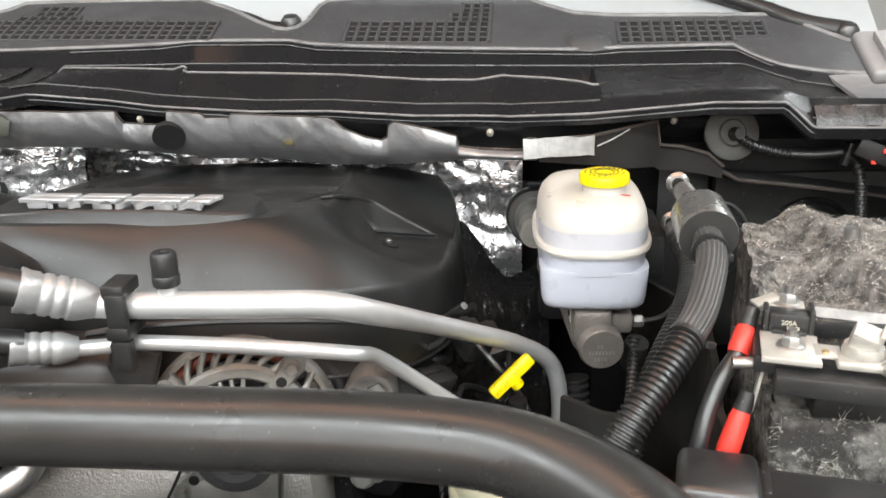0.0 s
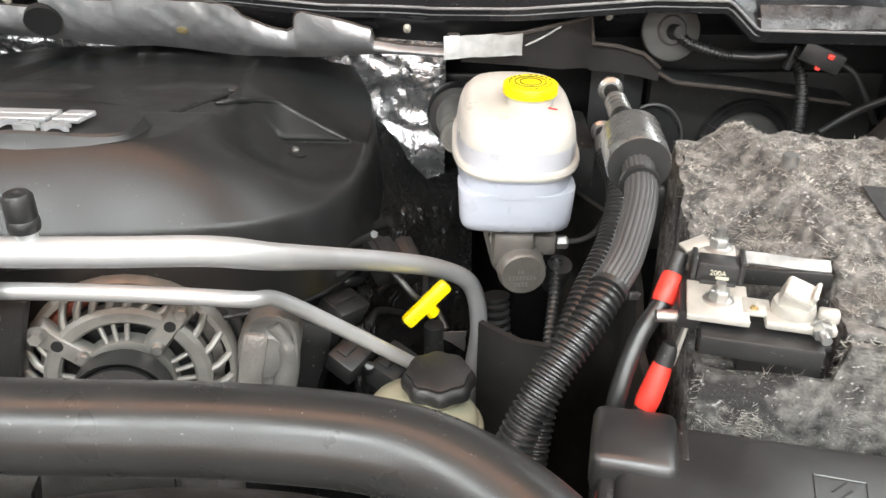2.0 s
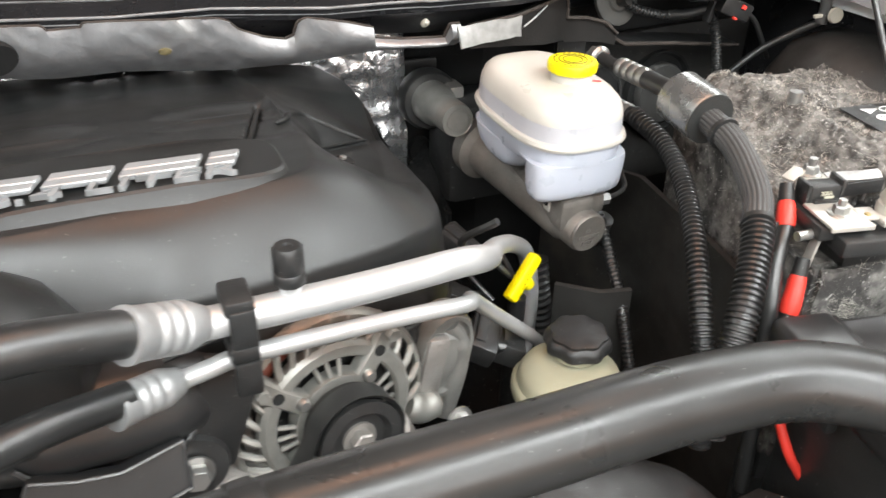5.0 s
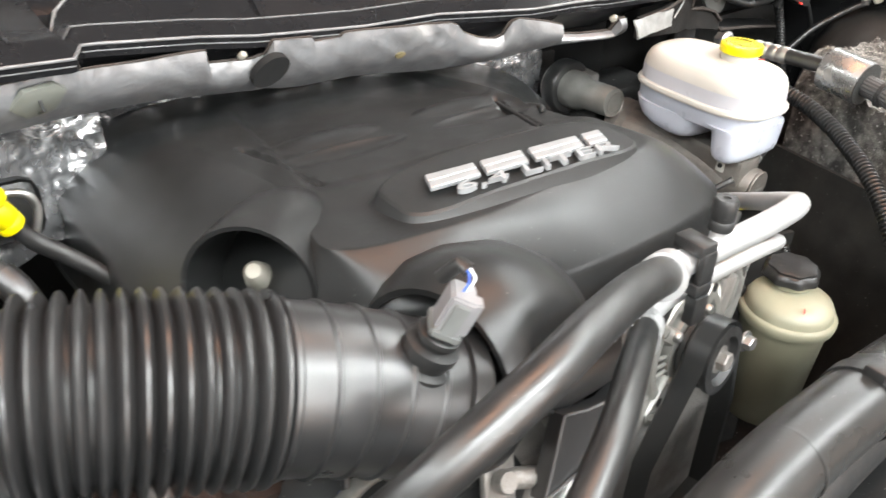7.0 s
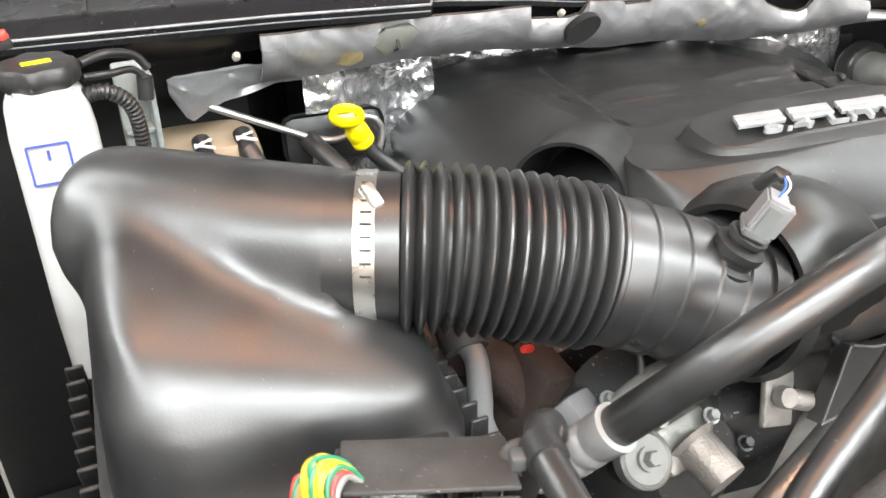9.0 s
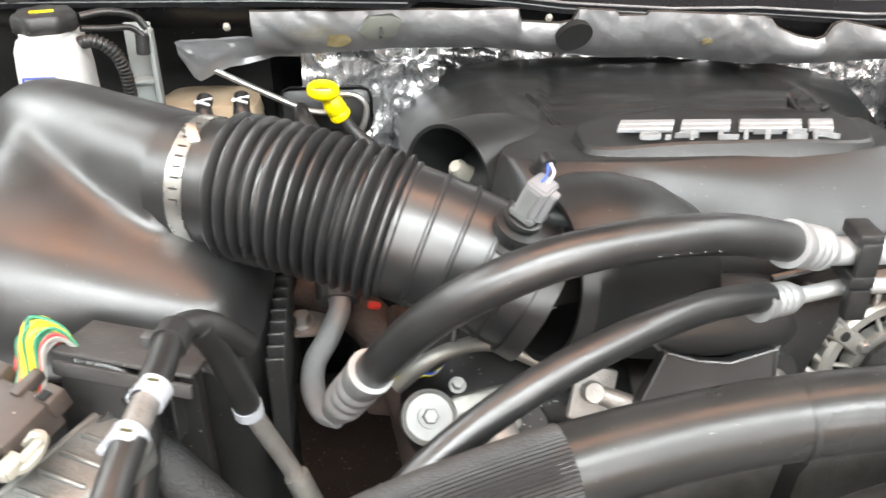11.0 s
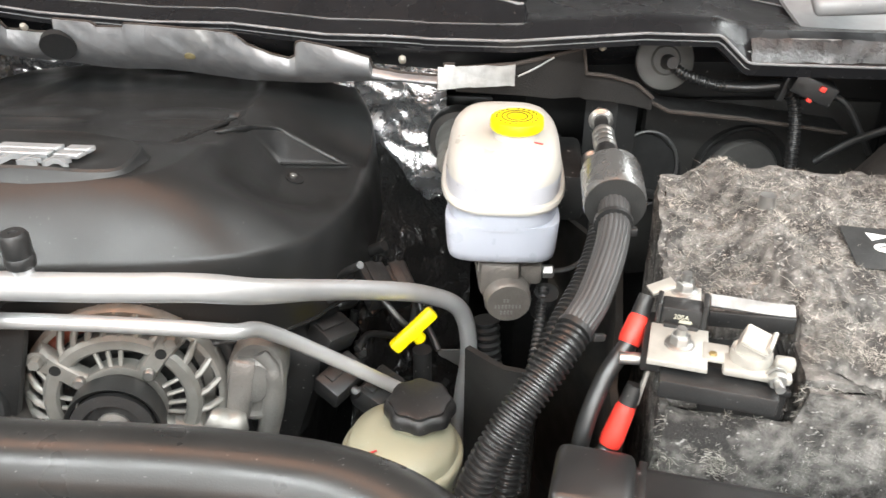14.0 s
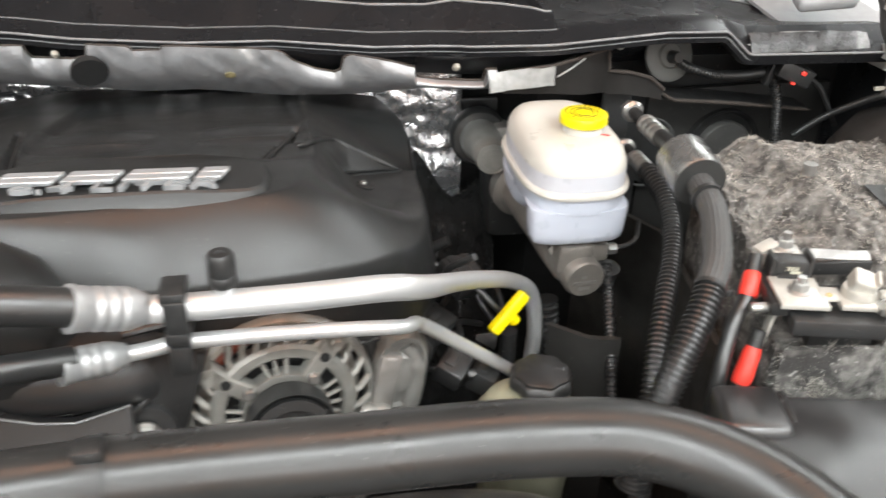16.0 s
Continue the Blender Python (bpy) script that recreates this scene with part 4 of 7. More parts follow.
sens = part("temperature_sensor", lathe([(0.018, -0.006), (0.018, 0.004), (0.014, 0.006), (0.014, 0.011), (0.016, 0.012), (0.016, 0.017), (0.010, 0.019), (0.010, 0.026), (0, 0.026)], (-0.455, 0.582, 1.484), (0.30, -0.25, 0.85), 28), M_BLACK, intake, "black sensor boss")
AX = V((0.30, -0.25, 0.85)).normalized()
SB = V((-0.455, 0.582, 1.484))
part("seal_ring", lathe([(0.0105, 0), (0.0125, 0.001), (0.0125, 0.004), (0.0105, 0.005)], SB + AX * 0.021, AX, 24), M_RUBBER, sens)
spin = AX.to_track_quat("Z", "Y").to_matrix().to_4x4()
for nm_, at_, sz_, m_ in (("plug_body", (0, 0, 0.040), (0.019, 0.015, 0.028), M_GREYCONN), ("plug_collar", (0, 0, 0.030), (0.022, 0.018, 0.006), M_ZINC), ("plug_latch", (0, -0.0095, 0.041), (0.009, 0.005, 0.022), M_GREYCONN), ("plug_window", (0, -0.0122, 0.043), (0.005, 0.001, 0.010), M_DARK), ("plug_rib", (0.0098, 0, 0.040), (0.002, 0.009, 0.022), M_ZINC), ("plug_rib", (-0.0098, 0, 0.040), (0.002, 0.009, 0.022), M_ZINC)):
    bm = bmesh.new()
    bmesh.ops.create_cube(bm, size=1, matrix=Matrix.Translation(SB) @ spin @ Matrix.Translation(at_) @ Matrix.Diagonal((*sz_, 1)))
    bmesh.ops.bevel(bm, geom=bm.edges, offset=0.0005 if sz_[1] < 0.002 else 0.0015 if sz_[0] > 0.01 else 0.0008, segments=2, affect="EDGES")
    part(nm_, bm, m_, sens, "grey sensor plug" if nm_ == "plug_body" else "")
for dx_, m_ in ((-0.002, WIRES[5]), (0.002, M_STICKER)):
    part("plug_wire", tube(spline([SB + AX * 0.053 + V((dx_, 0, 0)), SB + AX * 0.061 + V((dx_ + 0.001, 0.001, 0)), SB + AX * 0.068 + V((dx_ * 0.3 - 0.002, 0.006, 0.0))], 4), 0.0007, 6), m_, sens)
part("loom_end", tube([SB + AX * 0.066 + V((-0.001, 0.005, 0)), SB + AX * 0.069 + V((-0.003, 0.011, -0.001)), SB + AX * 0.066 + V((-0.006, 0.020, -0.010))], 0.0042, 10), M_LOOM, sens)
for k in range(9):
    a_ = radians(-10 - 9 * k)
    c_ = line[int(tot * 0.093)]
    t_ = (line[int(tot * 0.118)] - line[int(tot * 0.068)]).normalized()
    r_ = (V((0, -1, 0)) - t_ * t_.dot(V((0, -1, 0)))).normalized()
    w_ = t_.cross(r_)
    q_ = c_ + (r_ * math.cos(a_) + w_ * math.sin(a_)) * 0.0469
    part("clamp_slot", tube([q_ - t_ * 0.0032, q_ + t_ * 0.0032], 0.0007, 6), M_DARK, intake)

airbox = thing("air_box", (-0.72, 0.68, 1.3), "large satin black plastic air filter box", "air box")
secs = [(1.405, -0.822, -0.612, 0.566, 0.80, 0.0), (1.412, -0.822, -0.612, 0.566, 0.80, 0.0), (1.416, -0.819, -0.620, 0.578, 0.802, 0.0), (1.445, -0.818, -0.623, 0.581, 0.802, 0.16), (1.476, -0.816, -0.627, 0.585, 0.802, 0.42), (1.502, -0.812, -0.634, 0.594, 0.802, 0.70), (1.522, -0.806, -0.646, 0.610, 0.80, 0.92), (1.533, -0.796, -0.665, 0.638, 0.797, 1.0), (1.537, -0.785, -0.690, 0.672, 0.79, 1.0)]
loops = [rrect((x0 + x1) / 2, (y0 + y1) / 2, (x1 - x0) / 2, (y1 - y0) / 2, z, 5 if z < 1.49 else 4, 72, -3) for z, x0, x1, y0, y1, w in secs]
for ring_, sec_ in zip(loops, secs):
    for p in ring_:
        p.z -= sec_[5] * (0.24 * max(0.0, p.x + 0.80) + 0.22 * max(0.0, 0.745 - p.y))
bm = rings(bmesh.new(), loops)
tube(spline([(-0.800, 0.786, 1.488), (-0.770, 0.758, 1.495), (-0.715, 0.714, 1.497), (-0.657, 0.674, 1.497)], 8), [0.030, 0.040, 0.046] + [0.0530 - 0.0055 * (k / 21) for k in range(22)], 48, bm)
lid_ = part("lid", bm, M_GLOSSY, airbox, angle=70)
fuse_ = lid_.modifiers.new("moulded_as_one", "REMESH")
fuse_.mode, fuse_.voxel_size, fuse_.use_smooth_shade = "VOXEL", 0.0035, True
even_ = lid_.modifiers.new("soft_fillets", "SMOOTH")
even_.factor, even_.iterations = 0.5, 60
part("lower_case", rings(bmesh.new(), [rrect(-0.722, 0.688, 0.104, 0.108, z, 6, 48, -3) for z in (1.05, 1.404)]), M_BLACK, airbox)
for k in range(14):
    part("case_rib", box((-0.834, 0.57 + 0.017 * k, 1.35), (0.012, 0.003, 0.10), (25, 0, 0), 0.0008, 1), M_BLACK, airbox)
    part("case_rib", box((-0.612, 0.585 + 0.015 * k, 1.36), (0.012, 0.003, 0.09), (0, 0, 0), 0.0008, 1), M_BLACK, airbox)

# ---- refrigerant lines ----
lines = thing("suction_line", (-0.26, 0.56, 1.47), "thick black refrigerant hose crimped to a bright aluminium tube", "refrigerant line")
HA = [(-0.276, 0.552, 1.488), (-0.330, 0.536, 1.507), (-0.390, 0.520, 1.516), (-0.452, 0.508, 1.512), (-0.510, 0.518, 1.476), (-0.552, 0.556, 1.405)]
part("hose", tube(spline(HA, 12), 0.0128, 24), M_RUBBER, lines)


def crimp(a, b, r, parent, name="crimp_sleeve"):
    a, b = V(a), V(b)
    L = (b - a).length
    prof = [(r * 0.8, 0), (r * 1.06, 0), (r * 1.06, L * 0.06), (r, L * 0.10)]
    for k in range(3):
        h = L * (0.22 + 0.17 * k)
        prof += [(r, h), (r * 0.92, h + L * 0.03), (r * 0.92, h + L * 0.06), (r, h + L * 0.09)]
    prof += [(r * 0.98, L * 0.75), (r * 0.75, L * 0.95), (r * 0.7, L)]
    return part(name, lathe(prof, a, b - a, 28), M_CRIMP, parent)


crimp((-0.283, 0.549, 1.490), (-0.240, 0.570, 1.470), 0.0150, lines)
crimp((-0.548, 0.550, 1.415), (-0.574, 0.585, 1.355), 0.0150, lines)
CA = [(-0.250, 0.570, 1.470), (-0.215, 0.568, 1.4690), (-0.142, 0.562, 1.4705), (-0.081, 0.565, 1.468), (-0.044, 0.586, 1.451), (-0.012, 0.630, 1.423), (0.027, 0.681, 1.389), (0.070, 0.724, 1.356), (0.102, 0.747, 1.324), (0.111, 0.746, 1.279), (0.105, 0.738, 1.227), (0.095, 0.73, 1.12)]
pts = spline(CA, 10)
part("tube", tube(pts, [0.0098 if i < 34 else max(0.0082, 0.0098 - 0.0001 * (i - 34)) for i in range(len(pts))], 24), M_ALU, lines, "bright aluminium tube")
port = part("service_port", lathe([(0.0065, 0.0), (0.0065, 0.018), (0, 0.018)], (-0.188, 0.568, 1.472), (0, 0, 1), 20), M_ALU, lines, "aluminium service port")
part("port_cap", lathe([(0.0092, 0.012), (0.0096, 0.014), (0.0096, 0.019), (0.0088, 0.020), (0.0092, 0.021), (0.0092, 0.034), (0.0075, 0.0365), (0.003, 0.0365), (0.0025, 0.035), (0, 0.035)], (-0.188, 0.568, 1.472), (0, 0, 1), 12), M_BLACK, port, "black ribbed plastic cap")
bm = bmesh.new()
for k in range(5):
    p = spline(HA, 12)[15 + k * 2]
    box(p + V((0.002, -0.0118, -0.005)), (0.0016, 0.0004, 0.0005), (25, 0, -12), 0, 1, bm)
part("print_dashes", bm, M_GREYCONN, lines)

liquid = thing("liquid_line", (-0.26, 0.56, 1.43), "thinner black refrigerant hose crimped to an aluminium tube", "refrigerant line")
HB = [(-0.288, 0.551, 1.449), (-0.340, 0.522, 1.466), (-0.400, 0.489, 1.474), (-0.458, 0.464, 1.466), (-0.508, 0.448, 1.442), (-0.545, 0.432, 1.415), (-0.57, 0.42, 1.38)]
part("hose", tube(spline(HB, 12), 0.0098, 22), M_RUBBER, liquid)
crimp((-0.296, 0.547, 1.447), (-0.258, 0.567, 1.437), 0.0118, liquid)
DA = [(-0.262, 0.566, 1.437), (-0.240, 0.571, 1.436), (-0.219, 0.572, 1.438), (-0.160, 0.574, 1.434), (-0.100, 0.576, 1.428), (-0.062, 0.578, 1.423), (-0.046, 0.600, 1.408), (-0.010, 0.625, 1.368), (0.051, 0.656, 1.304), (0.08, 0.67, 1.27)]
part("tube", tube(spline(DA, 8), 0.0058, 18), M_ALU, liquid, "thin bright aluminium tube")

clip = thing("line_bracket", (-0.225, 0.58, 1.36), "black plastic bracket clipping both refrigerant tubes", "bracket")
part("clip_top", box((-0.2205, 0.566, 1.484), (0.017, 0.026, 0.010), (0, 0, -5), 0.002), M_BLACK, clip)
part("clip_upper", box((-0.2205, 0.5545, 1.470), (0.015, 0.006, 0.026), (0, 0, -5), 0.002), M_BLACK, clip)
part("clip_middle", box((-0.2205, 0.566, 1.4535), (0.017, 0.030, 0.010), (0, 0, -5), 0.002), M_BLACK, clip)
part("clip_lower", box((-0.2205, 0.5555, 1.436), (0.015, 0.010, 0.024), (0, 0, -5), 0.002), M_BLACK, clip)
part("stay", box((-0.235, 0.585, 1.39), (0.038, 0.010, 0.085), (0, 18, -5), 0.004), M_BLACK, clip)
part("foot", lathe([(0, 0.008), (0.022, 0.008), (0.024, 0.004), (0.024, -0.01), (0, -0.01)], (-0.257, 0.583, 1.357), (0, -1, 0.1), 24), M_BLACK, clip)
part("foot_bolt", hexbolt(bmesh.new(), (-0.257, 0.573, 1.358), (0, -1, 0.1), 0.0085, 0.009), M_STEEL, clip, "zinc hexagon bolt")

# ---- alternator ----
AC = V((-0.155, 0.5945, 1.350))
AX = V((0.09, -0.985, 0.08)).normalized()
AS = V((0, 0, 1)).cross(AX).normalized() * -1
AT = AX.cross(AS) * -1
if AT.z < 0:
    AT = -AT
if AS.x < 0:
    AS = -AS


def on_face(r, deg, h=0.0):
    a = radians(deg)
    return AC + AS * (r * math.cos(a)) + AT * (r * math.sin(a)) + AX * h


alt = thing("alternator", AC + V((0, 0.04, -0.07)), "cast aluminium alternator with copper windings and black pulley", "alternator")
bm = bmesh.new()
n = 48
rings(bm, [[on_face(r, 360 * k / n, h) for k in range(n)] for r, h in ((0.056, -0.016), (0.0640, -0.016), (0.0640, -0.050), (0.056, -0.050))], close=True)
part("stator_ring", bm, M_CASTDARK, alt)
bm = bmesh.new()
rings(bm, [[on_face(r, 360 * k / n, h) for k in range(n)] for r, h in ((0.0690, -0.0035), (0.0725, -0.0045), (0.0750, -0.0085), (0.0750, -0.020), (0.0690, -0.016))], close=True)
part("outer_ring", bm, M_CAST, alt)
bm = bmesh.new()
rings(bm, [[on_face(r, 360 * k / n, h) for k in range(n)] for r, h in ((0.0455, 0.004), (0.0475, 0.006), (0.0545, 0.006), (0.0575, 0.003), (0.0575, -0.005), (0.0455, -0.005))], close=True)
rings(bm, [[on_face(r, 360 * k / n, h) for k in range(n)] for r, h in ((0.018, 0.010), (0.033, 0.008), (0.034, -0.004), (0.018, -0.004))], close=True)
part("front_ring", bm, M_CAST, alt)
for d, lean in [(62 + 11.5 * k, 9) for k in range(7)] + [(-14 + 15 * k, -6) for k in range(4)] + [(156 + 13 * k, 8) for k in range(6)] + [(236 + 14 * k, 6) for k in range(7)]:
    part("cooling_fin", tube([on_face(0.0560, d, 0.001), on_face(0.062, d - lean * 0.4, 0.000), on_face(0.069, d - lean, -0.004), on_face(0.0728, d - lean * 1.2, -0.011), on_face(0.0728, d - lean * 1.2, -0.018)], 0.0028, 8), M_CAST, alt)
for d in (84, 96, 108, -18, -5, 8, 21, 172, 184, 196, 250, 264, 278, 292):
    part("spoke", tube([on_face(0.031, d, 0.005), on_face(0.048, d, 0.001)], 0.0019, 8), M_CAST, alt)


def web(deg, r0, r1, w0, w1):
    """A broad flat arm on the alternator's face."""
    a, t = on_face(1, deg) - AC, on_face(1, deg + 90) - AC
    loops_ = []
    for r, w, h in ((r0, w0, 0.0070), ((r0 + r1) / 2, (w0 + w1) * 0.42, 0.0065), (r1 * 0.94, w1, 0.0050), (r1, w1 * 0.8, -0.006)):
        loops_.append([AC + a * r + t * x + AX * (h + y) for x, y in ((-w / 2, -0.010), (-w / 2, -0.002), (-w * 0.36, 0.001), (w * 0.36, 0.001), (w / 2, -0.002), (w / 2, -0.010))])
    return rings(bmesh.new(), loops_)


for d in (51, 142, 222, 318):
    b = part("arm", web(d, 0.030, 0.074, 0.016, 0.019), M_CAST, alt)
    part("arm_slot", lathe([(0, 0.0006), (0.0042, 0.0006), (0.0042, -0.001), (0, -0.001)], on_face(0.0535, d, 0.0072), AX, 16), M_VOID, b)
    part("bolt", hexbolt(bmesh.new(), on_face(0.068, d, 0.006), AX, 0.0052, 0.006), M_CAST, b)
    part("inner_bolt", lathe([(0, 0.005), (0.0035, 0.005), (0.0046, 0.003), (0.0046, 0.0), (0, 0.0)], on_face(0.0350, d - 3, 0.0075), AX, 18), M_STEEL, b)
part("copper_winding", tube([on_face(0.0635, d, -0.0105) for d in range(56, 150, 4)], 0.0055, 10), M_COPPER, alt, "dark copper windings")
part("rotor", lathe([(0, 0), (0.056, 0), (0.058, -0.04), (0, -0.04)], AC + AX * -0.012, AX, 36), M_DARK, alt)
part("pulley", lathe([(0, 0.010), (0.026, 0.010), (0.030, 0.012), (0.030, 0.016)] + [(0.027 + 0.0016 * (k % 2), 0.017 + 0.0022 * k) for k in range(8)] + [(0.030, 0.036), (0.030, 0.039), (0.022, 0.040), (0.019, 0.034), (0.010, 0.034), (0, 0.034)], AC, AX, 40), M_BLACK, alt, "black ribbed pulley")
part("pulley_nut", hexbolt(bmesh.new(), AC + AX * 0.034, AX, 0.0085, 0.008), M_CASTDARK, alt, "rusty pulley nut")
br = thing("alternator_bracket", (-0.06, 0.6, 1.30), "grey cast bracket beside the alternator", "bracket")
lobe = [(p.x, p.y) for p in rrect(0, 0, 0.023, 0.040, 0, 2.3, 40)]
LB = V((-0.060, 0.612, 1.352))


def lobe_ring(k, y):
    return [LB + V((x * k * 0.97 + z * k * 0.22, y, z * k * 0.97 - x * k * 0.22)) for x, z in lobe]


part("casting", rings(bmesh.new(), [lobe_ring(1.0, 0.020), lobe_ring(1.0, 0.002), lobe_ring(0.93, -0.003), lobe_ring(0.84, -0.003), lobe_ring(0.80, 0.001), lobe_ring(0.55, 0.001), lobe_ring(0.45, -0.004), lobe_ring(0.10, -0.005)]), M_CASTGREY, br, "grey cast lobe with a raised rim", angle=30)
part("cast_neck", tube(spline([LB + V((0.006, 0.004, 0.026)), LB + V((0.014, 0.003, 0.008)), LB + V((0.012, 0.003, -0.020)), LB + V((0.002, 0.004, -0.060))], 6), [0.007] * 6 + [0.009] * 13, 16), M_CASTGREY, br)
part("cast_foot", tube(spline([on_face(0.062, -22, -0.004), on_face(0.078, -24, -0.004), on_face(0.092, -20, -0.006)], 6), [0.010, 0.011] + [0.012] * 9 + [0.010, 0.008], 14), M_CAST, br)
part("rear_band", tube(spline([on_face(0.080, d, -0.022) for d in (70, 50, 30, 10, -10)], 6), 0.0055, 12), M_BLACK, br, "black ring behind the alternator")
part("web", box((-0.072, 0.612, 1.345), (0.020, 0.014, 0.060), (0, 12, 0), 0.005), M_CASTDARK, br)
part("bracket_bolt", hexbolt(bmesh.new(), (-0.062, 0.583, 1.315), (0, -1, 0.1), 0.007, 0.008), M_STEEL, br)
bm = bmesh.new()
bl = [on_face(0.031, d, 0.026) for d in range(170, -20, -10)] + [V((-0.125, 0.563, 1.30)), V((-0.13, 0.560, 1.2)), V((-0.20, 0.560, 1.17)), V((-0.235, 0.562, 1.22)), V((-0.225, 0.565, 1.28))]
rings(bm, [[p + AX * h + (p - AC).normalized() * d for p in bl] for h, d in ((-0.009, 0), (0.009, 0), (0.009, 0.004), (-0.009, 0.004))], caps=False, close=True)
solo("drive_belt", bm, M_RUBBER, "black ribbed drive belt round the alternator pulley", "belt")

# ---- upper radiator hose ----
RH = [(-0.64, 0.384, 1.391), (-0.56, 0.402, 1.424), (-0.464, 0.417, 1.445), (-0.36, 0.426, 1.457), (-0.25, 0.423, 1.462), (-0.12, 0.411, 1.464), (-0.03, 0.404, 1.463), (0.04, 0.391, 1.459), (0.088, 0.357, 1.453), (0.118, 0.309, 1.444), (0.135, 0.249, 1.426), (0.14, 0.179, 1.396)]
rh = thing("radiator_hose", (-0.1, 0.41, 1.44), "thick dark grey radiator hose across the front of the engine", "radiator hose")
pts = spline(RH, 12)
part("hose", tube(pts[24:], [0.0222 if i > 6 else 0.0226 for i in range(len(pts) - 24)], 40), M_HOSE, rh)
bm = bmesh.new()
n = 132
side = V((0, 0, 1))
loops = []
seg = pts[0:26]
for i, p in enumerate(seg):
    t = (seg[min(i + 1, len(seg) - 1)] - seg[max(i - 1, 0)]).normalized()
    side = (side - t * side.dot(t)).normalized()
    up = t.cross(side)
    loops.append([p + (side * math.cos(2 * math.pi * k / n) + up * math.sin(2 * math.pi * k / n)) * (0.0228 + (0.0007 if k % 2 else -0.0004)) for k in range(n)])
part("pleated_sleeve", rings(bm, loops), M_SLOT, rh, "pleated black fabric sleeve")
mid = V((-0.258, 0.4235, 1.462))
part("cable_strap", tube([mid + V((-0.006, 0, 0)), mid + V((0.006, 0, 0))], 0.0236, 40), M_BLACK, rh, "black strap clip")
part("strap_lock", box(mid + V((0, -0.004, 0.0245)), (0.015, 0.013, 0.007), (0, 0, -3), 0.0015), M_BLACK, rh)
part("mould_seam", tube([V((-0.335, 0.426, 1.4585)), V((-0.332, 0.426, 1.4585))], 0.0226, 40), M_HOSE, rh)

# ---- brake master cylinder and reservoir ----
brake = thing("brake_reservoir", (0.128, 0.80, 1.383), "translucent brake fluid reservoir with a yellow cap", "fluid reservoir")
RC, RT = (0.1403, 0.7865), -4.4


def tank_ring(z, hx, front, rear):
    """A level ring of the tank from its front to its rear, both taken along the tank from its middle."""
    m = (rear - front) / 2
    return rrect(RC[0] - math.sin(radians(RT)) * m, RC[1] + math.cos(radians(RT)) * m, hx, (front + rear) / 2, z, 3.2, 56, RT)


part("front_bowl", rings(bmesh.new(), [tank_ring(*q) for q in ((1.3925, 0.037, 0.066, -0.050), (1.3940, 0.0420, 0.0715, -0.044), (1.3975, 0.0448, 0.0750, -0.040), (1.404, 0.0464, 0.0768, -0.0375), (1.416, 0.0472, 0.0776, -0.036), (1.4275, 0.0478, 0.0784, -0.034), (1.431, 0.0484, 0.0792, -0.020))]), M_FLUID, brake, "bluish fluid-filled front bowl")
part("rear_bowl", rings(bmesh.new(), [tank_ring(*q) for q in ((1.3995, 0.034, 0.004, 0.020), (1.4010, 0.041, 0.009, 0.038), (1.405, 0.0450, 0.014, 0.055), (1.411, 0.0475, 0.020, 0.068), (1.420, 0.0485, 0.027, 0.0755), (1.4285, 0.0495, 0.034, 0.079))]), M_FLUID, brake, "bluish rear bowl beside a notch")
part("lower_tank", rings(bmesh.new(), [tank_ring(*q) for q in ((1.4255, 0.047, 0.076, 0.076), (1.4275, 0.0484, 0.0792, 0.0792), (1.446, 0.0500, 0.0805, 0.0805))]), M_FLUID, brake, "bluish fluid-filled lower tank")
part("seam_flange", rings(bmesh.new(), [tank_ring(z, hx, hy, hy) for z, hx, hy in ((1.4445, 0.050, 0.0805), (1.4452, 0.0530, 0.0835), (1.4480, 0.0540, 0.0845), (1.4510, 0.0530, 0.0835), (1.4520, 0.050, 0.0805))]), M_MILK, brake)
upq = [(1.451, 0.0500, 0.0805), (1.460, 0.0498, 0.0803), (1.467, 0.0496, 0.0800), (1.4735, 0.0485, 0.0787), (1.4800, 0.0460, 0.0760), (1.4850, 0.0415, 0.0710), (1.4875, 0.035, 0.064), (1.4885, 0.025, 0.054)]
part("upper_tank", rings(bmesh.new(), [tank_ring(z, hx, hy, hy) for z, hx, hy in upq[2:]]), M_MILK, brake, "creamy translucent upper tank")
part("fluid_band", rings(bmesh.new(), [tank_ring(z, hx, hy, hy) for z, hx, hy in upq[:3]]), M_LILAC, brake, "lilac band where the fluid shows through")
CAPX, CAPY, CAPZ = 0.1485, 0.766, 1.4965
part("neck", lathe([(0.0195, -0.010), (0.0190, 0.002), (0.0190, 0.010), (0, 0.010)], (CAPX, CAPY, 1.4885), (0, 0, 1), 28), M_MILK, brake)
cap = part("cap", lathe([(0, 0.0), (0.0215, 0.0), (0.0225, 0.001), (0.0225, 0.0075), (0.0218, 0.0090), (0.020, 0.0097), (0, 0.0097)], (CAPX, CAPY, CAPZ), (0, 0, 1), 40, squash=lambda a: 1 + 0.012 * math.cos(a * 20)), M_YELLOW, brake, "yellow screw cap")
bm = bmesh.new()
for k in range(22):
    a = 2 * math.pi * k / 22
    if k % 6:
        box((CAPX + 0.0172 * math.cos(a), CAPY + 0.0172 * math.sin(a), CAPZ + 0.0099), (0.0013, 0.0024, 0.0004), (0, 0, math.degrees(a)), 0, 1, bm)
for r in (0.0085, 0.0125):
    rings(bm, [[V((CAPX + q * math.cos(2 * math.pi * k / 28), CAPY + q * math.sin(2 * math.pi * k / 28), CAPZ + z)) for k in range(28)] for q, z in ((r, 0.0094), (r, 0.0103), (r + 0.0007, 0.0103), (r + 0.0007, 0.0094))], close=True)
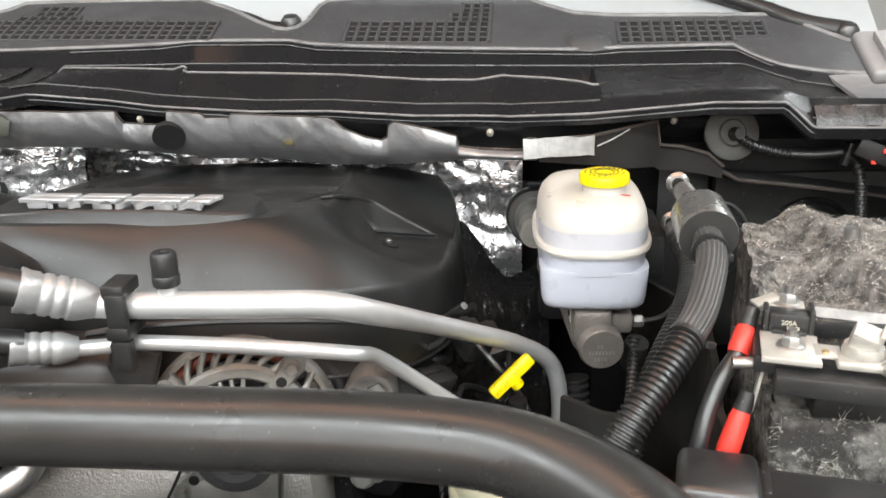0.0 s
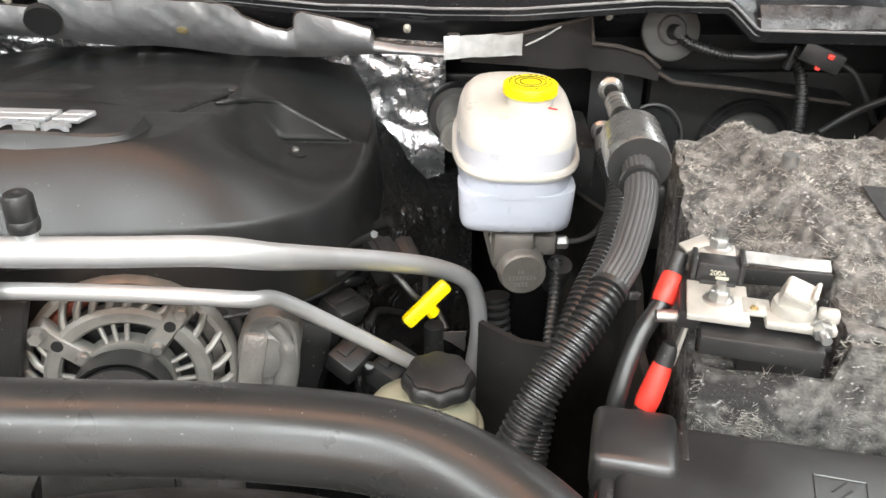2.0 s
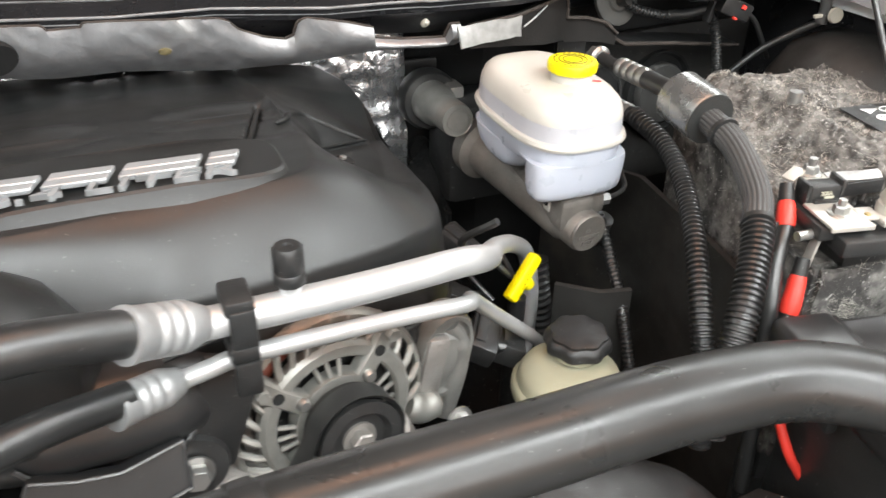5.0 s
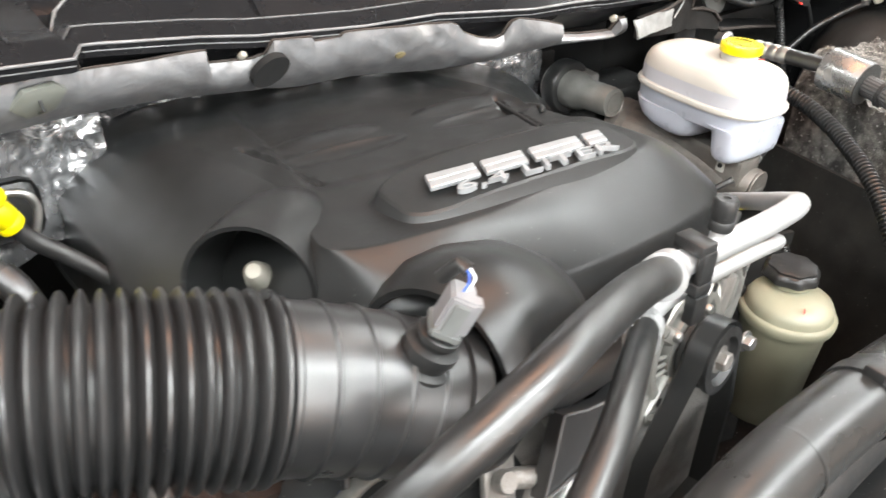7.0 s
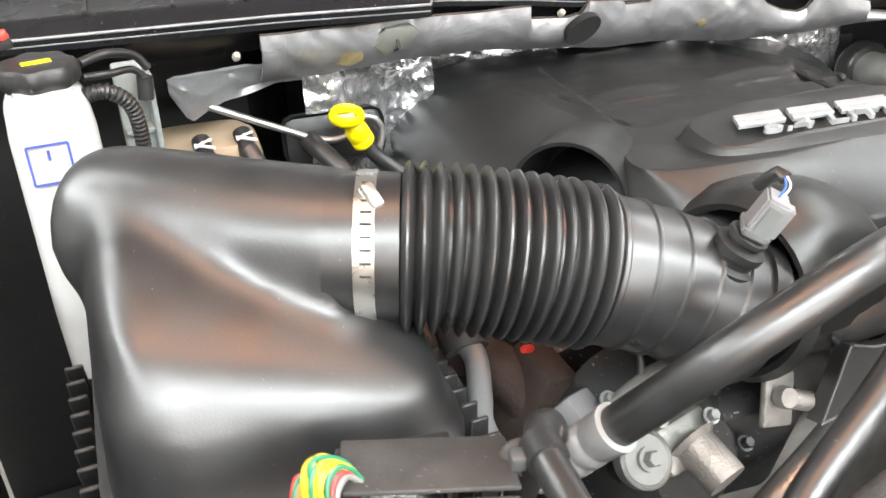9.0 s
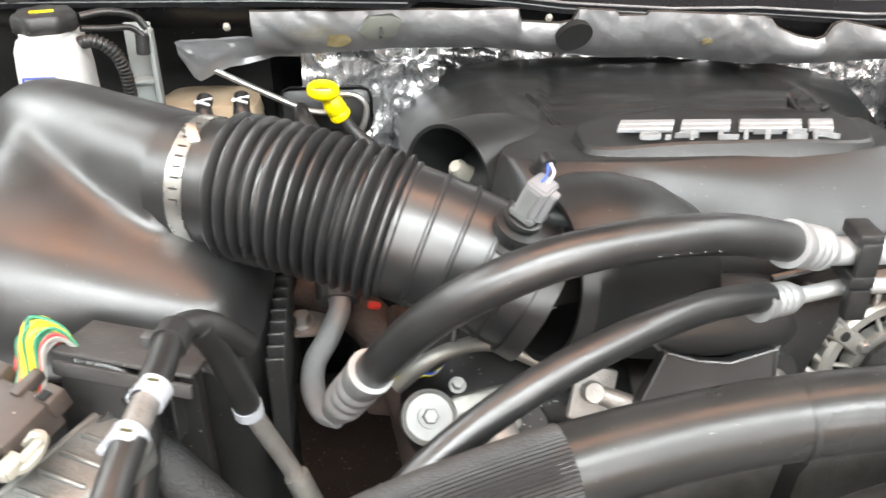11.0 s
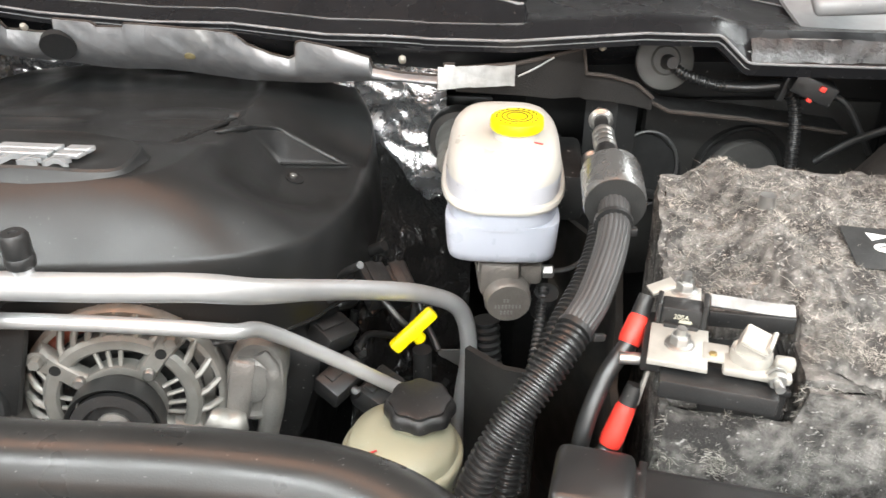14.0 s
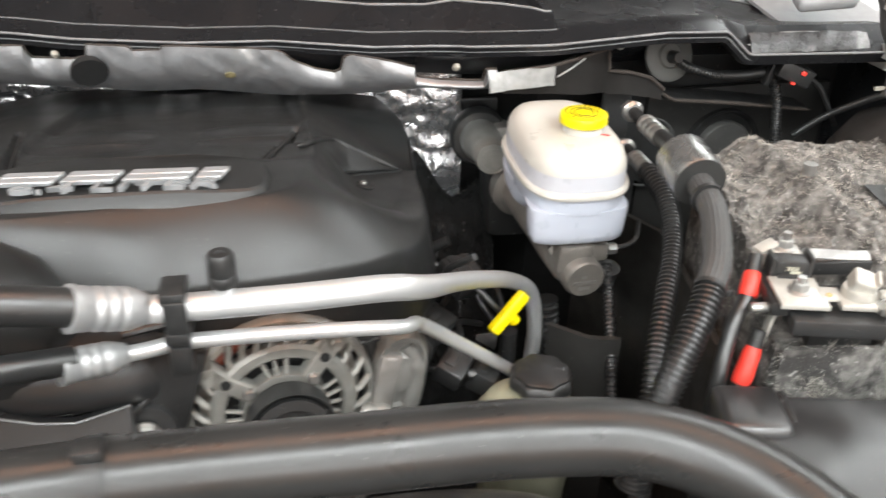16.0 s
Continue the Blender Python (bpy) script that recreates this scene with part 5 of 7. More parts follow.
part("cap_print", bm, M_INK, cap)
part("paint_mark", box((0.1655, 0.750, 1.4888), (0.008, 0.0015, 0.0008), (0, 0, -30), 0), WIRES[1], brake)
for x_, y_ in ((0.1195, 0.742), (0.1615, 0.738)):
    foot_ = part("tank_foot", box((x_, y_, 1.384), (0.0045, 0.011, 0.026), (0, 0, -4), 0.0012), M_MILK, brake)
    part("foot_eye", lathe([(0, 0.0012), (0.0028, 0.0012), (0.0028, -0.0012), (0, -0.0012)], (x_ - 0.0022, y_, 1.379), (-1, 0, 0), 14), M_VOID, foot_)

mc = thing("master_cylinder", (0.14, 0.80, 1.335), "grey cast master cylinder with a stamped round end", "master cylinder")
AXM = V((0.03, -0.97, -0.06)).normalized()
part("barrel", lathe([(0, 0.003), (0.0190, 0.003), (0.0205, 0.0), (0.0205, -0.022), (0.0235, -0.026), (0.0240, -0.06), (0.024, -0.10), (0.025, -0.17), (0.034, -0.175), (0.034, -0.19), (0, -0.19)], (0.142, 0.711, 1.358), AXM, 36), M_MCAST, mc)
part("saddle", box((0.139, 0.780, 1.379), (0.036, 0.13, 0.034), (4, 0, -4), 0.006), M_MCAST, mc)
part("end_stamp", lathe([(0, 0.0045), (0.0185, 0.0045), (0.0195, 0.003), (0, 0.003)], (0.142, 0.709, 1.359), AXM, 36), M_MCAST, mc)
bm = bmesh.new()
for dz, wd in ((0.009, 0.016), (0.003, 0.009), (-0.003, 0.024), (-0.009, 0.014)):
    for k in range(int(wd / 0.003)):
        box((0.1415 - wd / 2 + 0.003 * k + 0.0015, 0.7042 + dz * 0.06, 1.359 + dz), (0.0017, 0.001, 0.0034), (0, 0, 0), 0, 1, bm)
part("stamped_bars", bm, M_CAST, mc)
sw = part("pressure_switch", box((0.163, 0.735, 1.375), (0.020, 0.022, 0.020), (0, 0, -4), 0.004), M_MCAST, mc)
part("switch_nut", lathe([(0, 0), (0.0062, 0), (0.0062, 0.008), (0.004, 0.010), (0, 0.010)], (0.174, 0.733, 1.374), (1, -0.05, 0), 6), M_STEEL, sw)
part("brake_pipe", tube(spline([(0.182, 0.733, 1.374), (0.196, 0.733, 1.376), (0.208, 0.74, 1.379), (0.225, 0.77, 1.38)], 6), 0.0025, 8), M_DARK, mc)

acc = thing("accumulator_can", (0.105, 0.93, 1.38), "grey steel accumulator can on the brake booster", "accumulator")
aa, ab = V((0.099, 0.884, 1.410)), V((0.108, 0.985, 1.402))
part("can", lathe([(0, 0.001), (0.0165, 0.001), (0.0172, 0.0), (0.0180, 0.004), (0.0185, 0.045), (0.0225, 0.052), (0.0235, 0.060), (0.0235, 0.075), (0.027, 0.079), (0.027, 0.1), (0, 0.1)], aa, ab - aa, 36), M_CAST, acc)
bm = bmesh.new()
for k in range(16):
    a = 2 * math.pi * k / 16
    box((0.099 + 0.0125 * math.cos(a), 0.8828, 1.410 + 0.0125 * math.sin(a)), (0.0014, 0.0008, 0.003), (0, math.degrees(-a), 0), 0, 1, bm)
part("end_marks", bm, M_CAST, acc)
part("mount_plate", box((0.142, 1.030, 1.350), (0.105, 0.008, 0.155), (0, 0, -5), 0.004), M_BLACK, acc)
part("plate_boss", lathe([(0, 0.006), (0.014, 0.006), (0.016, 0.0), (0, 0)], (0.125, 1.026, 1.315), (0, -1, 0), 20), M_BLACK, acc)
part("rubber_collar", lathe([(0.020, 0.0), (0.031, 0.0), (0.034, 0.004), (0.034, 0.018), (0.030, 0.022), (0.020, 0.022)], aa.lerp(ab, 0.72), ab - aa, 36), M_RUBBER, acc, "black rubber collar")
part("valve_block", box((0.130, 0.955, 1.410), (0.020, 0.030, 0.026), (0, 0, -5), 0.005), M_CASTDARK, acc)

booster = thing("brake_booster", (0.17, 0.92, 1.25), "black hydraulic brake booster body on the firewall", "brake booster")
part("body", box((0.165, 0.945, 1.35), (0.11, 0.07, 0.12), (0, 0, -5), 0.012), M_DARK, booster)
part("valve_head", box((0.205, 0.86, 1.405), (0.04, 0.10, 0.05), (0, 0, -5), 0.008), M_DARK, booster)

# ---- two hoses with fittings beside the reservoir ----


def fitting(parent, a, b, r):
    """A flanged nut, a black neck and a ringed crimp sleeve along one line."""
    a, b = V(a), V(b)
    d = (b - a)
    L = d.length
    nut_ = part("hex_nut", lathe([(0, 0), (r * 1.05, 0), (r * 1.05, L * 0.11), (0, L * 0.11)], a, d, 6), M_STEEL, parent, "bright hexagon nut")
    part("nut_flange", lathe([(0, L * 0.09), (r * 1.25, L * 0.09), (r * 1.25, L * 0.12), (r * 0.9, L * 0.15), (0, L * 0.15)], a, d, 24), M_STEEL, nut_)
    part("neck", lathe([(0, L * 0.12), (r * 0.72, L * 0.12), (r * 0.72, L * 0.26), (r * 0.60, L * 0.28), (r * 0.60, L * 0.48), (0, L * 0.48)], a, d, 16), M_BLACK, parent)
    prof = [(0, L * 0.46), (r * 0.8, L * 0.46)]
    for q in (0.48, 0.59, 0.70, 0.81):
        prof += [(r * 1.02, L * q), (r * 1.08, L * (q + 0.02)), (r * 1.08, L * (q + 0.06)), (r * 0.94, L * (q + 0.08))]
    part("crimp_sleeve", lathe(prof + [(r * 0.94, L * 0.95), (0, L * 0.95)], a, d, 24), M_STEEL, parent, "chromed crimp sleeve")
    part("hose_end", lathe([(0, L * 0.9), (r * 0.98, L * 0.9), (r * 0.98, L * 1.02), (0, L * 1.02)], a, d, 20), M_RUBBER, parent)


h1 = thing("pressure_hose", (0.2, 0.65, 1.45), "hydraulic hose in black ribbed loom with a foam damper sleeve", "hydraulic hose")
fitting(h1, (0.2350, 0.845, 1.4745), (0.2200, 0.735, 1.4840), 0.0090)
part("short_hose", tube([(0.2200, 0.738, 1.4840), (0.217, 0.70, 1.486)], 0.0088, 18), M_RUBBER, h1)
DC, DW = V((0.2163, 0.698, 1.4855)), V((-0.10, -0.98, -0.09)).normalized()
part("damper_sleeve", lathe([(0.008, 0), (0.0215, 0), (0.0235, 0.002), (0.0235, 0.044), (0.0222, 0.0465), (0.009, 0.0465), (0.009, 0.035), (0, 0.035)], DC, DW, 40), M_SLEEVE, h1, "grey damper sleeve with a sheen")
part("damper_end", lathe([(0, 0), (0.0226, 0), (0.0226, 0.0012), (0.010, 0.0018), (0, 0.0018)], DC + DW * 0.0462, DW, 40), M_FOAM, h1, "black foam end face")
LF = [(0.2125, 0.662, 1.482), (0.2030, 0.612, 1.475), (0.1840, 0.566, 1.459), (0.1560, 0.531, 1.435), (0.1260, 0.505, 1.405), (0.105, 0.490, 1.37), (0.09, 0.48, 1.32)]


def pleated(ctrl, r, folds, depth, pitch=0.0022, fine=0.00035):
    """A wrap with lengthwise folds and fine rings across them."""
    pts_, n_ = resample(spline(ctrl, 14), pitch / 2), folds * 4
    side_ = V((0, 0, 1))
    loops_ = []
    for i_, p_ in enumerate(pts_):
        t_ = (pts_[min(i_ + 1, len(pts_) - 1)] - pts_[max(i_ - 1, 0)]).normalized()
        side_ = (side_ - t_ * side_.dot(t_)).normalized()
        up_ = t_.cross(side_)
        loops_.append([p_ + (side_ * math.cos(2 * math.pi * k / n_) + up_ * math.sin(2 * math.pi * k / n_)) * (r - depth * (0, 0.15, 1, 0.15)[k % 4] - (fine if i_ % 2 else 0)) for k in range(n_)])
    return rings(bmesh.new(), loops_)


SEAM = (0.1690, 0.546, 1.4465)
part("smooth_wrap", pleated(LF[:3] + [SEAM], 0.0117, 18, 0.0008, 0.0024, 0.0005), M_WRAP, h1, "dark grey lengthwise-ribbed wrap", angle=50)
part("corrugated_loom", ribbed([SEAM, LF[3], LF[4], LF[5], LF[6]], 0.0121, 0.0044, 0.0022, 24), M_LOOM, h1, "black corrugated loom")
part("loom_tie", tube([V(SEAM) + V((0.0008, 0.001, 0.0004)), V(SEAM) + V((-0.0016, -0.002, -0.001))], 0.0127, 28), M_BLACK, h1)
part("tie_tail", box(V(SEAM) + V((0.015, -0.004, -0.004)), (0.010, 0.004, 0.005), (0, 20, 30), 0.001), M_BLACK, h1)
part("cable_tie", tube([(0.2068, 0.632, 1.4785), (0.2062, 0.628, 1.478)], 0.0140, 28), M_BLACK, h1, "black cable tie")
part("tie_head", box((0.2190, 0.626, 1.474), (0.008, 0.006, 0.006), (0, 0, 0), 0.001), M_BLACK, h1)
h2 = thing("return_hose", (0.19, 0.65, 1.42), "hydraulic hose in black corrugated loom", "hydraulic hose")
fitting(h2, (0.2290, 0.835, 1.437), (0.2135, 0.745, 1.448), 0.0080)
LG = [(0.2125, 0.748, 1.449), (0.2125, 0.700, 1.437), (0.1950, 0.650, 1.422), (0.1650, 0.598, 1.402), (0.1400, 0.555, 1.368), (0.127, 0.527, 1.326), (0.12, 0.51, 1.27)]
part("corrugated_loom", ribbed(LG, 0.0092, 0.0046, 0.0022, 18), M_LOOM, h2)
h3 = thing("harness_loom", (0.16, 0.65, 1.3), "thin corrugated harness loom under the reservoir", "harness")
part("loom", ribbed([(0.176, 0.735, 1.355), (0.170, 0.705, 1.33), (0.158, 0.66, 1.29), (0.15, 0.62, 1.22)], 0.0056, 0.0045, 0.0013, 12), M_LOOM, h3)
part("sleeve", lathe([(0, 0), (0.010, 0), (0.011, 0.01), (0.011, 0.030), (0, 0.030)], (0.176, 0.74, 1.325), (0.05, -0.2, 0.6), 16), M_BLACK, h3)

# ---- transmission dipstick, power steering tank ----
dip = thing("yellow_dipstick", (0.06, 0.69, 1.25), "yellow plastic T-handled transmission dipstick", "dipstick")
part("handle", box((0.060, 0.689, 1.343), (0.048, 0.011, 0.012), (-20, -38, 22), 0.003), M_YELLOW, dip)
bm = bmesh.new()
for k in range(8):
    p = V((0.046, 0.676, 1.332)).lerp(V((0.070, 0.692, 1.356)), k / 8)
    box(p + V((0.001, -0.0035, 0.002)), (0.0008, 0.0006, 0.0017), (-20, -38, 22), 0, 1, bm)
part("handle_print", bm, M_OLIVE, dip)
part("stem", tube([(0.062, 0.687, 1.340), (0.066, 0.688, 1.334)], 0.0058, 14), M_YELLOW, dip)
part("guide_tube", tube([(0.067, 0.705, 1.31), (0.068, 0.712, 1.0)], 0.0085, 14), M_DARK, dip)
part("paper_tag", sheet([[V((0.096 + x + wobble((x, z, 1), 90, 0.003), 0.862 - 0.3 * z, 1.176 + z)) for x in (-0.013, -0.004, 0.005, 0.014)] for z in (0.018, 0.007, -0.006, -0.018)], 0.0008), M_WHITE, dip, "white paper tag")

PSK = 0.93
ps = thing("steering_fluid_tank", (0.043, 0.592, 1.16), "yellowed power steering fluid tank with a black cap", "fluid reservoir")
PC = (0.052, 0.598)
part("tank", lathe([(0, -0.13), (0.036, -0.13), (0.040, -0.125), (0.0455, -0.02), (0.047, -0.012), (0.051, -0.010), (0.052, -0.006), (0.052, -0.001), (0.0505, 0.001), (0.0475, 0.002), (0.0465, 0.008), (0.043, 0.014), (0.030, 0.019), (0.022, 0.020), (0, 0.020)], (*PC, 1.294), (0.02, -0.02, 1), 44, squash=lambda a: PSK), M_PSTANK, ps)
part("neck", lathe([(0.021, 0), (0.021, 0.008), (0, 0.008)], (0.064, 0.609, 1.315), (0, 0, 1), 24), M_PSTANK, ps)
part("cap", lathe([(0, 0.0), (0.022, 0.0), (0.0275, 0.003), (0.0275, 0.008), (0.026, 0.012), (0.0235, 0.0135), (0.0235, 0.016), (0.020, 0.0175), (0, 0.017)], (0.066, 0.611, 1.318), (0, 0, 1), 48, squash=lambda a: 1 + 0.05 * math.cos(a * 8)), M_BLACK, ps, "black lobed screw cap")
part("paint_mark", box((0.029, 0.573, 1.3135), (0.010, 0.0012, 0.001), (0, 0, 25), 0), WIRES[1], ps)

# ---- battery in its wool wrap ----
BT = -11
bat = thing("battery", (0.36, 0.64, 1.18), "battery wrapped in grey fibrous insulation", "battery")


def bpt(a, b, z):
    c, s = math.cos(radians(BT)), math.sin(radians(BT))
    return V((0.352 + a * c - b * s, 0.640 + a * s + b * c, z))


def wool_top(a, b):
    """Height of the matted top sheet: a raised fold along one line, a pit, and a cut-out at the terminal."""
    z = 1.448 + 0.010 * min(1, max(0, (b + 0.07) * 9))
    z += 0.016 * math.exp(-((a + 0.020 + (b + 0.02) * 0.25) / 0.020) ** 2) * soft(b, -0.13, -0.02)
    z += 0.012 * math.exp(-((a - 0.030) / 0.030) ** 2 - ((b + 0.055) / 0.028) ** 2)
    edge = a + 0.034 - (b + 0.016) * -0.25 + wobble((b, 2, 0), 60, 0.006)
    z -= 0.011 * soft(-edge, -0.004, 0.004) * soft(-b, -0.02, 0.02)
    z -= 0.028 * math.exp(-((a - 0.037) / 0.016) ** 2 - ((b + 0.082) / 0.014) ** 2)
    z += wobble((a, b, 1), 22, 0.009) + wobble((a, b, 5), 70, 0.0035) + wobble((a, b, 8), 210, 0.0035)
    k = soft(a, 0.026, 0.036) * soft(-a, -0.090, -0.080) * soft(b, -0.010 - (a - 0.03) * 0.7, 0.004 - (a - 0.03) * 0.7) * soft(-b, -0.036, -0.026)
    z += (1.4585 - z) * k
    if a < -0.018 and b < -0.082:
        z = 1.398
    return z


def wool_rear(a):
    """Where the draped top ends at the firewall side."""
    return 0.119 + (0.016 if a > 0 else 0.031) * a / 0.098 + wobble((a, 6, 0), 40, 0.004)


def wool_front(a):
    """Where the top sheet's torn front edge lies."""
    return -0.127 - 0.014 * soft(a, -0.018, 0.03) + wobble((a, 3, 0), 45, 0.004)


NA, NB = 84, 110
HA_, HB_ = 0.098, 0.132
rows = []
for j in range(NB + 1):
    row = []
    for i in range(NA + 1):
        a = -HA_ + 2 * HA_ * i / NA
        b = wool_front(a) + (wool_rear(a) - wool_front(a)) * j / NB
        z = wool_top(a, b) - (0.012 * (1 - soft(j, 0, 8)) if a > -0.02 else 0)
        row.append(bpt(a + wobble((a, b, 0), 60, 0.002), b, z))
    rows.append(row)
part("wool_top", sheet(rows, -0.007), M_WOOL, bat, "matted grey wool on top")
sides = []
ring_ab = [(-HA_ + 2 * HA_ * i / 40, -HB_) for i in range(40)] + [(HA_, -HB_ + (HB_ + wool_rear(HA_)) * i / 30) for i in range(30)] + [(HA_ - 2 * HA_ * i / 30, wool_rear(HA_ - 2 * HA_ * i / 30)) for i in range(30)] + [(-HA_, wool_rear(-HA_) - (HB_ + wool_rear(-HA_)) * i / 40) for i in range(41)]
for k in range(14):
    row = []
    for a, b in ring_ab:
        zt = 1.428 + wobble((a, b, 2), 40, 0.004) if b < -HB_ + 1e-6 and a > -0.02 else wool_top(a, b)
        if a < -0.0175 and b < -0.082:
            zt = 1.398
        z = zt + (1.20 - zt) * k / 13
        w = 1 + wobble((a, b, z), 40, 0.03) + wobble((a, b, z), 120, 0.02) + wobble((a * 0.3, b * 0.3, z), 260, 0.012)
        row.append(bpt(a * w, b * w - (0.004 if b < -HB_ + 1e-6 else 0), z))
    sides.append(row)
part("wool_sides", sheet(sides, -0.005), M_WOOL, bat, "matted grey wool sides")
part("wool_ledge", sheet([[bpt(a, b, 1.429 + wobble((a, b, 4), 60, 0.003)) for a in [-0.018 + 0.116 * i / 24 for i in range(25)]] for b in (-0.138, -0.132, -0.12, -0.10)], 0.006), M_WOOL, bat, "brownish wool ledge under the torn top edge")
case = part("case", box(bpt(0.0, -0.018, 1.297), (0.180, 0.205, 0.185), (0, 0, BT), 0.004), M_BLACK, bat, "black battery case")
part("case_corner", box(bpt(-0.052, -0.112, 1.410), (0.053, 0.050, 0.027), (0, 0, BT), 0.003), M_BLACK, case)
part("corner_lip", box(bpt(-0.052, -0.1375, 1.4215), (0.055, 0.004, 0.005), (0, 0, BT), 0.0012), M_BLACK, case)
part("terminal_well", box(bpt(-0.0235, -0.100, 1.408), (0.004, 0.046, 0.03), (0, 0, BT), 0.001), M_BLACK, case)
bm = bmesh.new()
rnd = random.Random(4)
front = (bpt(0, -1, 0) - bpt(0, 0, 0)).normalized()
left = (bpt(-1, 0, 0) - bpt(0, 0, 0)).normalized()
for k in range(95000):
    pick = rnd.random()
    if pick < 0.70:
        a = rnd.uniform(-HA_, HA_)
        b = rnd.uniform(wool_front(a), wool_rear(a))
        if a < -0.014 and b < -0.080 or 0.034 < a < 0.076 and -0.010 - (a - 0.03) * 0.8 < b < 0.026 and rnd.random() < 0.93:
            continue
        p = bpt(a, b, wool_top(a, b) - 0.001)
        nrm = V((0, 0, 1))
    elif pick < 0.93:
        a = rnd.uniform(-HA_, HA_)
        zt = 1.430 if a > -0.018 else 1.398
        p = bpt(a, -HB_ - 0.0065, rnd.uniform(1.31, zt))
        nrm = front
    else:
        b = rnd.uniform(-0.08, 0.088)
        p = bpt(-HA_ - 0.002, b, rnd.uniform(1.36, wool_top(-HA_, b)))
        nrm = left
    if wobble(p, 55, 1.0) + wobble(p, 140, 0.6) < rnd.uniform(-0.55, 0.55):
        continue
    L = rnd.uniform(0.003, 0.009) * (2.0 if rnd.random() < 0.08 else 1)
    d = V((rnd.gauss(0, 1), rnd.gauss(0, 1), rnd.gauss(0, 0.3 if nrm is front else 0.5))).normalized()
    d = (d - nrm * d.dot(nrm) * 0.9 + nrm * rnd.uniform(0.0, 0.35 if pick < 0.7 else 0.15)).normalized()
    e = (d + nrm * rnd.uniform(-0.4, 0.2) + V((rnd.gauss(0, 0.4), rnd.gauss(0, 0.4), 0))).normalized()
    wv = d.cross(nrm).normalized() * rnd.uniform(0.00010, 0.00026)
    q1, q2 = p + d * L * 0.5, p + d * L * 0.5 + e * L * 0.5
    v = [bm.verts.new(x) for x in (p - wv, p + wv, q1 - wv, q1 + wv, q2)]
    bm.faces.new((v[0], v[1], v[3], v[2]))
    bm.faces.new((v[2], v[3], v[4]))
tagged(part("wool_fuzz", bm, M_FIBRE, bat, "loose pale wool fibres", smooth=False), kind="stuff")
lab = part("battery_label", sheet([[bpt(a, b, 1.4590) for a in (0.030, 0.055, 0.088)] for b in (0.026, 0.0, -0.02, -0.036)], 0.001), M_BLACK, bat, "black warning label with white symbols")
for a, b, spin, kind_ in ((0.0720, 0.011, 30, 0), (0.0720, -0.006, 90, 1), (0.0740, -0.022, 150, 0), (0.0545, 0.0115, 0, 2), (0.0550, -0.0055, 0, 1)):
    c = bpt(a, b, 1.4594)
    bm = bmesh.new()
    if kind_ == 2:
        rings(bm, [[c + V((x * 0.9, y * 0.9, h)) for x, y in ((-0.008, 0.007), (-0.008, -0.006), (0.009, 0.0))] for h in (0.0, 0.0006)])
    else:
        rings(bm, [[c + V((q * 1.25 * math.cos(2 * math.pi * k / 24), q * math.sin(2 * math.pi * k / 24), h)) for k in range(24)] for q, h in ((0.0062, 0.0), (0.0062, 0.0006), (0.0052 if kind_ == 0 else 0.0034, 0.0006), (0.0052 if kind_ == 0 else 0.0034, 0.0))], close=True)
        box(c, (0.0065, 0.0013, 0.0010), (0, 0, spin), 0, 1, bm)
    part("label_symbol", bm, M_STICKER, lab, smooth=False)
part("rear_post", lathe([(0, 0.02), (0.006, 0.02), (0.007, 0), (0, 0)], bpt(-0.0264, 0.022, 1.462), (0, 0, 1), 16), M_STEEL, bat)
part("base_tray", box(bpt(0, 0, 1.18), (0.20, 0.27, 0.04), (0, 0, BT), 0.006), M_BLACK, bat)

# fuse carrier on the battery's front corner
fz = thing("fuse_carrier", (0.2550, 0.5210, 1.4210), "tinned battery terminal plate carrying a black 200 A fuse", "fuse carrier")
FT2 = -17
part("carrier_base", box((0.2480, 0.5080, 1.4250), (0.070, 0.024, 0.014), (0, 0, FT2), 0.002), M_BLACK, fz, "black plastic carrier")
part("carrier_shelf", box((0.2290, 0.5440, 1.4310), (0.038, 0.052, 0.012), (0, 0, FT2), 0.002), M_BLACK, fz)
plate = part("bus_plate", box((0.2280, 0.5310, 1.4395), (0.036, 0.040, 0.0025), (0, 0, FT2), 0.0008), M_PLATE, fz, "dull tinned bus plate")
part("plate_lip", box((0.2225, 0.5125, 1.4385), (0.036, 0.0020, 0.004), (0, 0, FT2), 0.0006), M_PLATE, plate)
part("bridge_plate", box((0.2490, 0.5225, 1.4400), (0.016, 0.018, 0.0022), (0, 0, FT2), 0.0006), M_PLATE, fz)
part("plate_rivet", lathe([(0, 0.0012), (0.0022, 0.001), (0.0026, 0), (0, 0)], (0.2465, 0.5200, 1.4412), (0, 0, 1), 12), M_BRASS, fz)
clamp = part("bus_arm", box((0.2700, 0.5085, 1.4385), (0.040, 0.018, 0.006), (0, 0, FT2), 0.002), M_PLATE, fz, "cast terminal clamp")
part("clamp_ring", lathe([(0.0085, 0.0), (0.0125, 0), (0.0130, 0.004), (0.0118, 0.008), (0.0085, 0.008)], (0.2680, 0.5150, 1.4405), (0, 0, 1), 28), M_PLATE, clamp)
part("terminal_post", lathe([(0, 0.012), (0.0075, 0.012), (0.0088, 0.0), (0, 0.0)], (0.2680, 0.5150, 1.4400), (0, 0, 1), 24), M_CASTDARK, clamp)
jaw_at = pose(0.2690, 0.5130, 1.4570, 14, 16, -28)
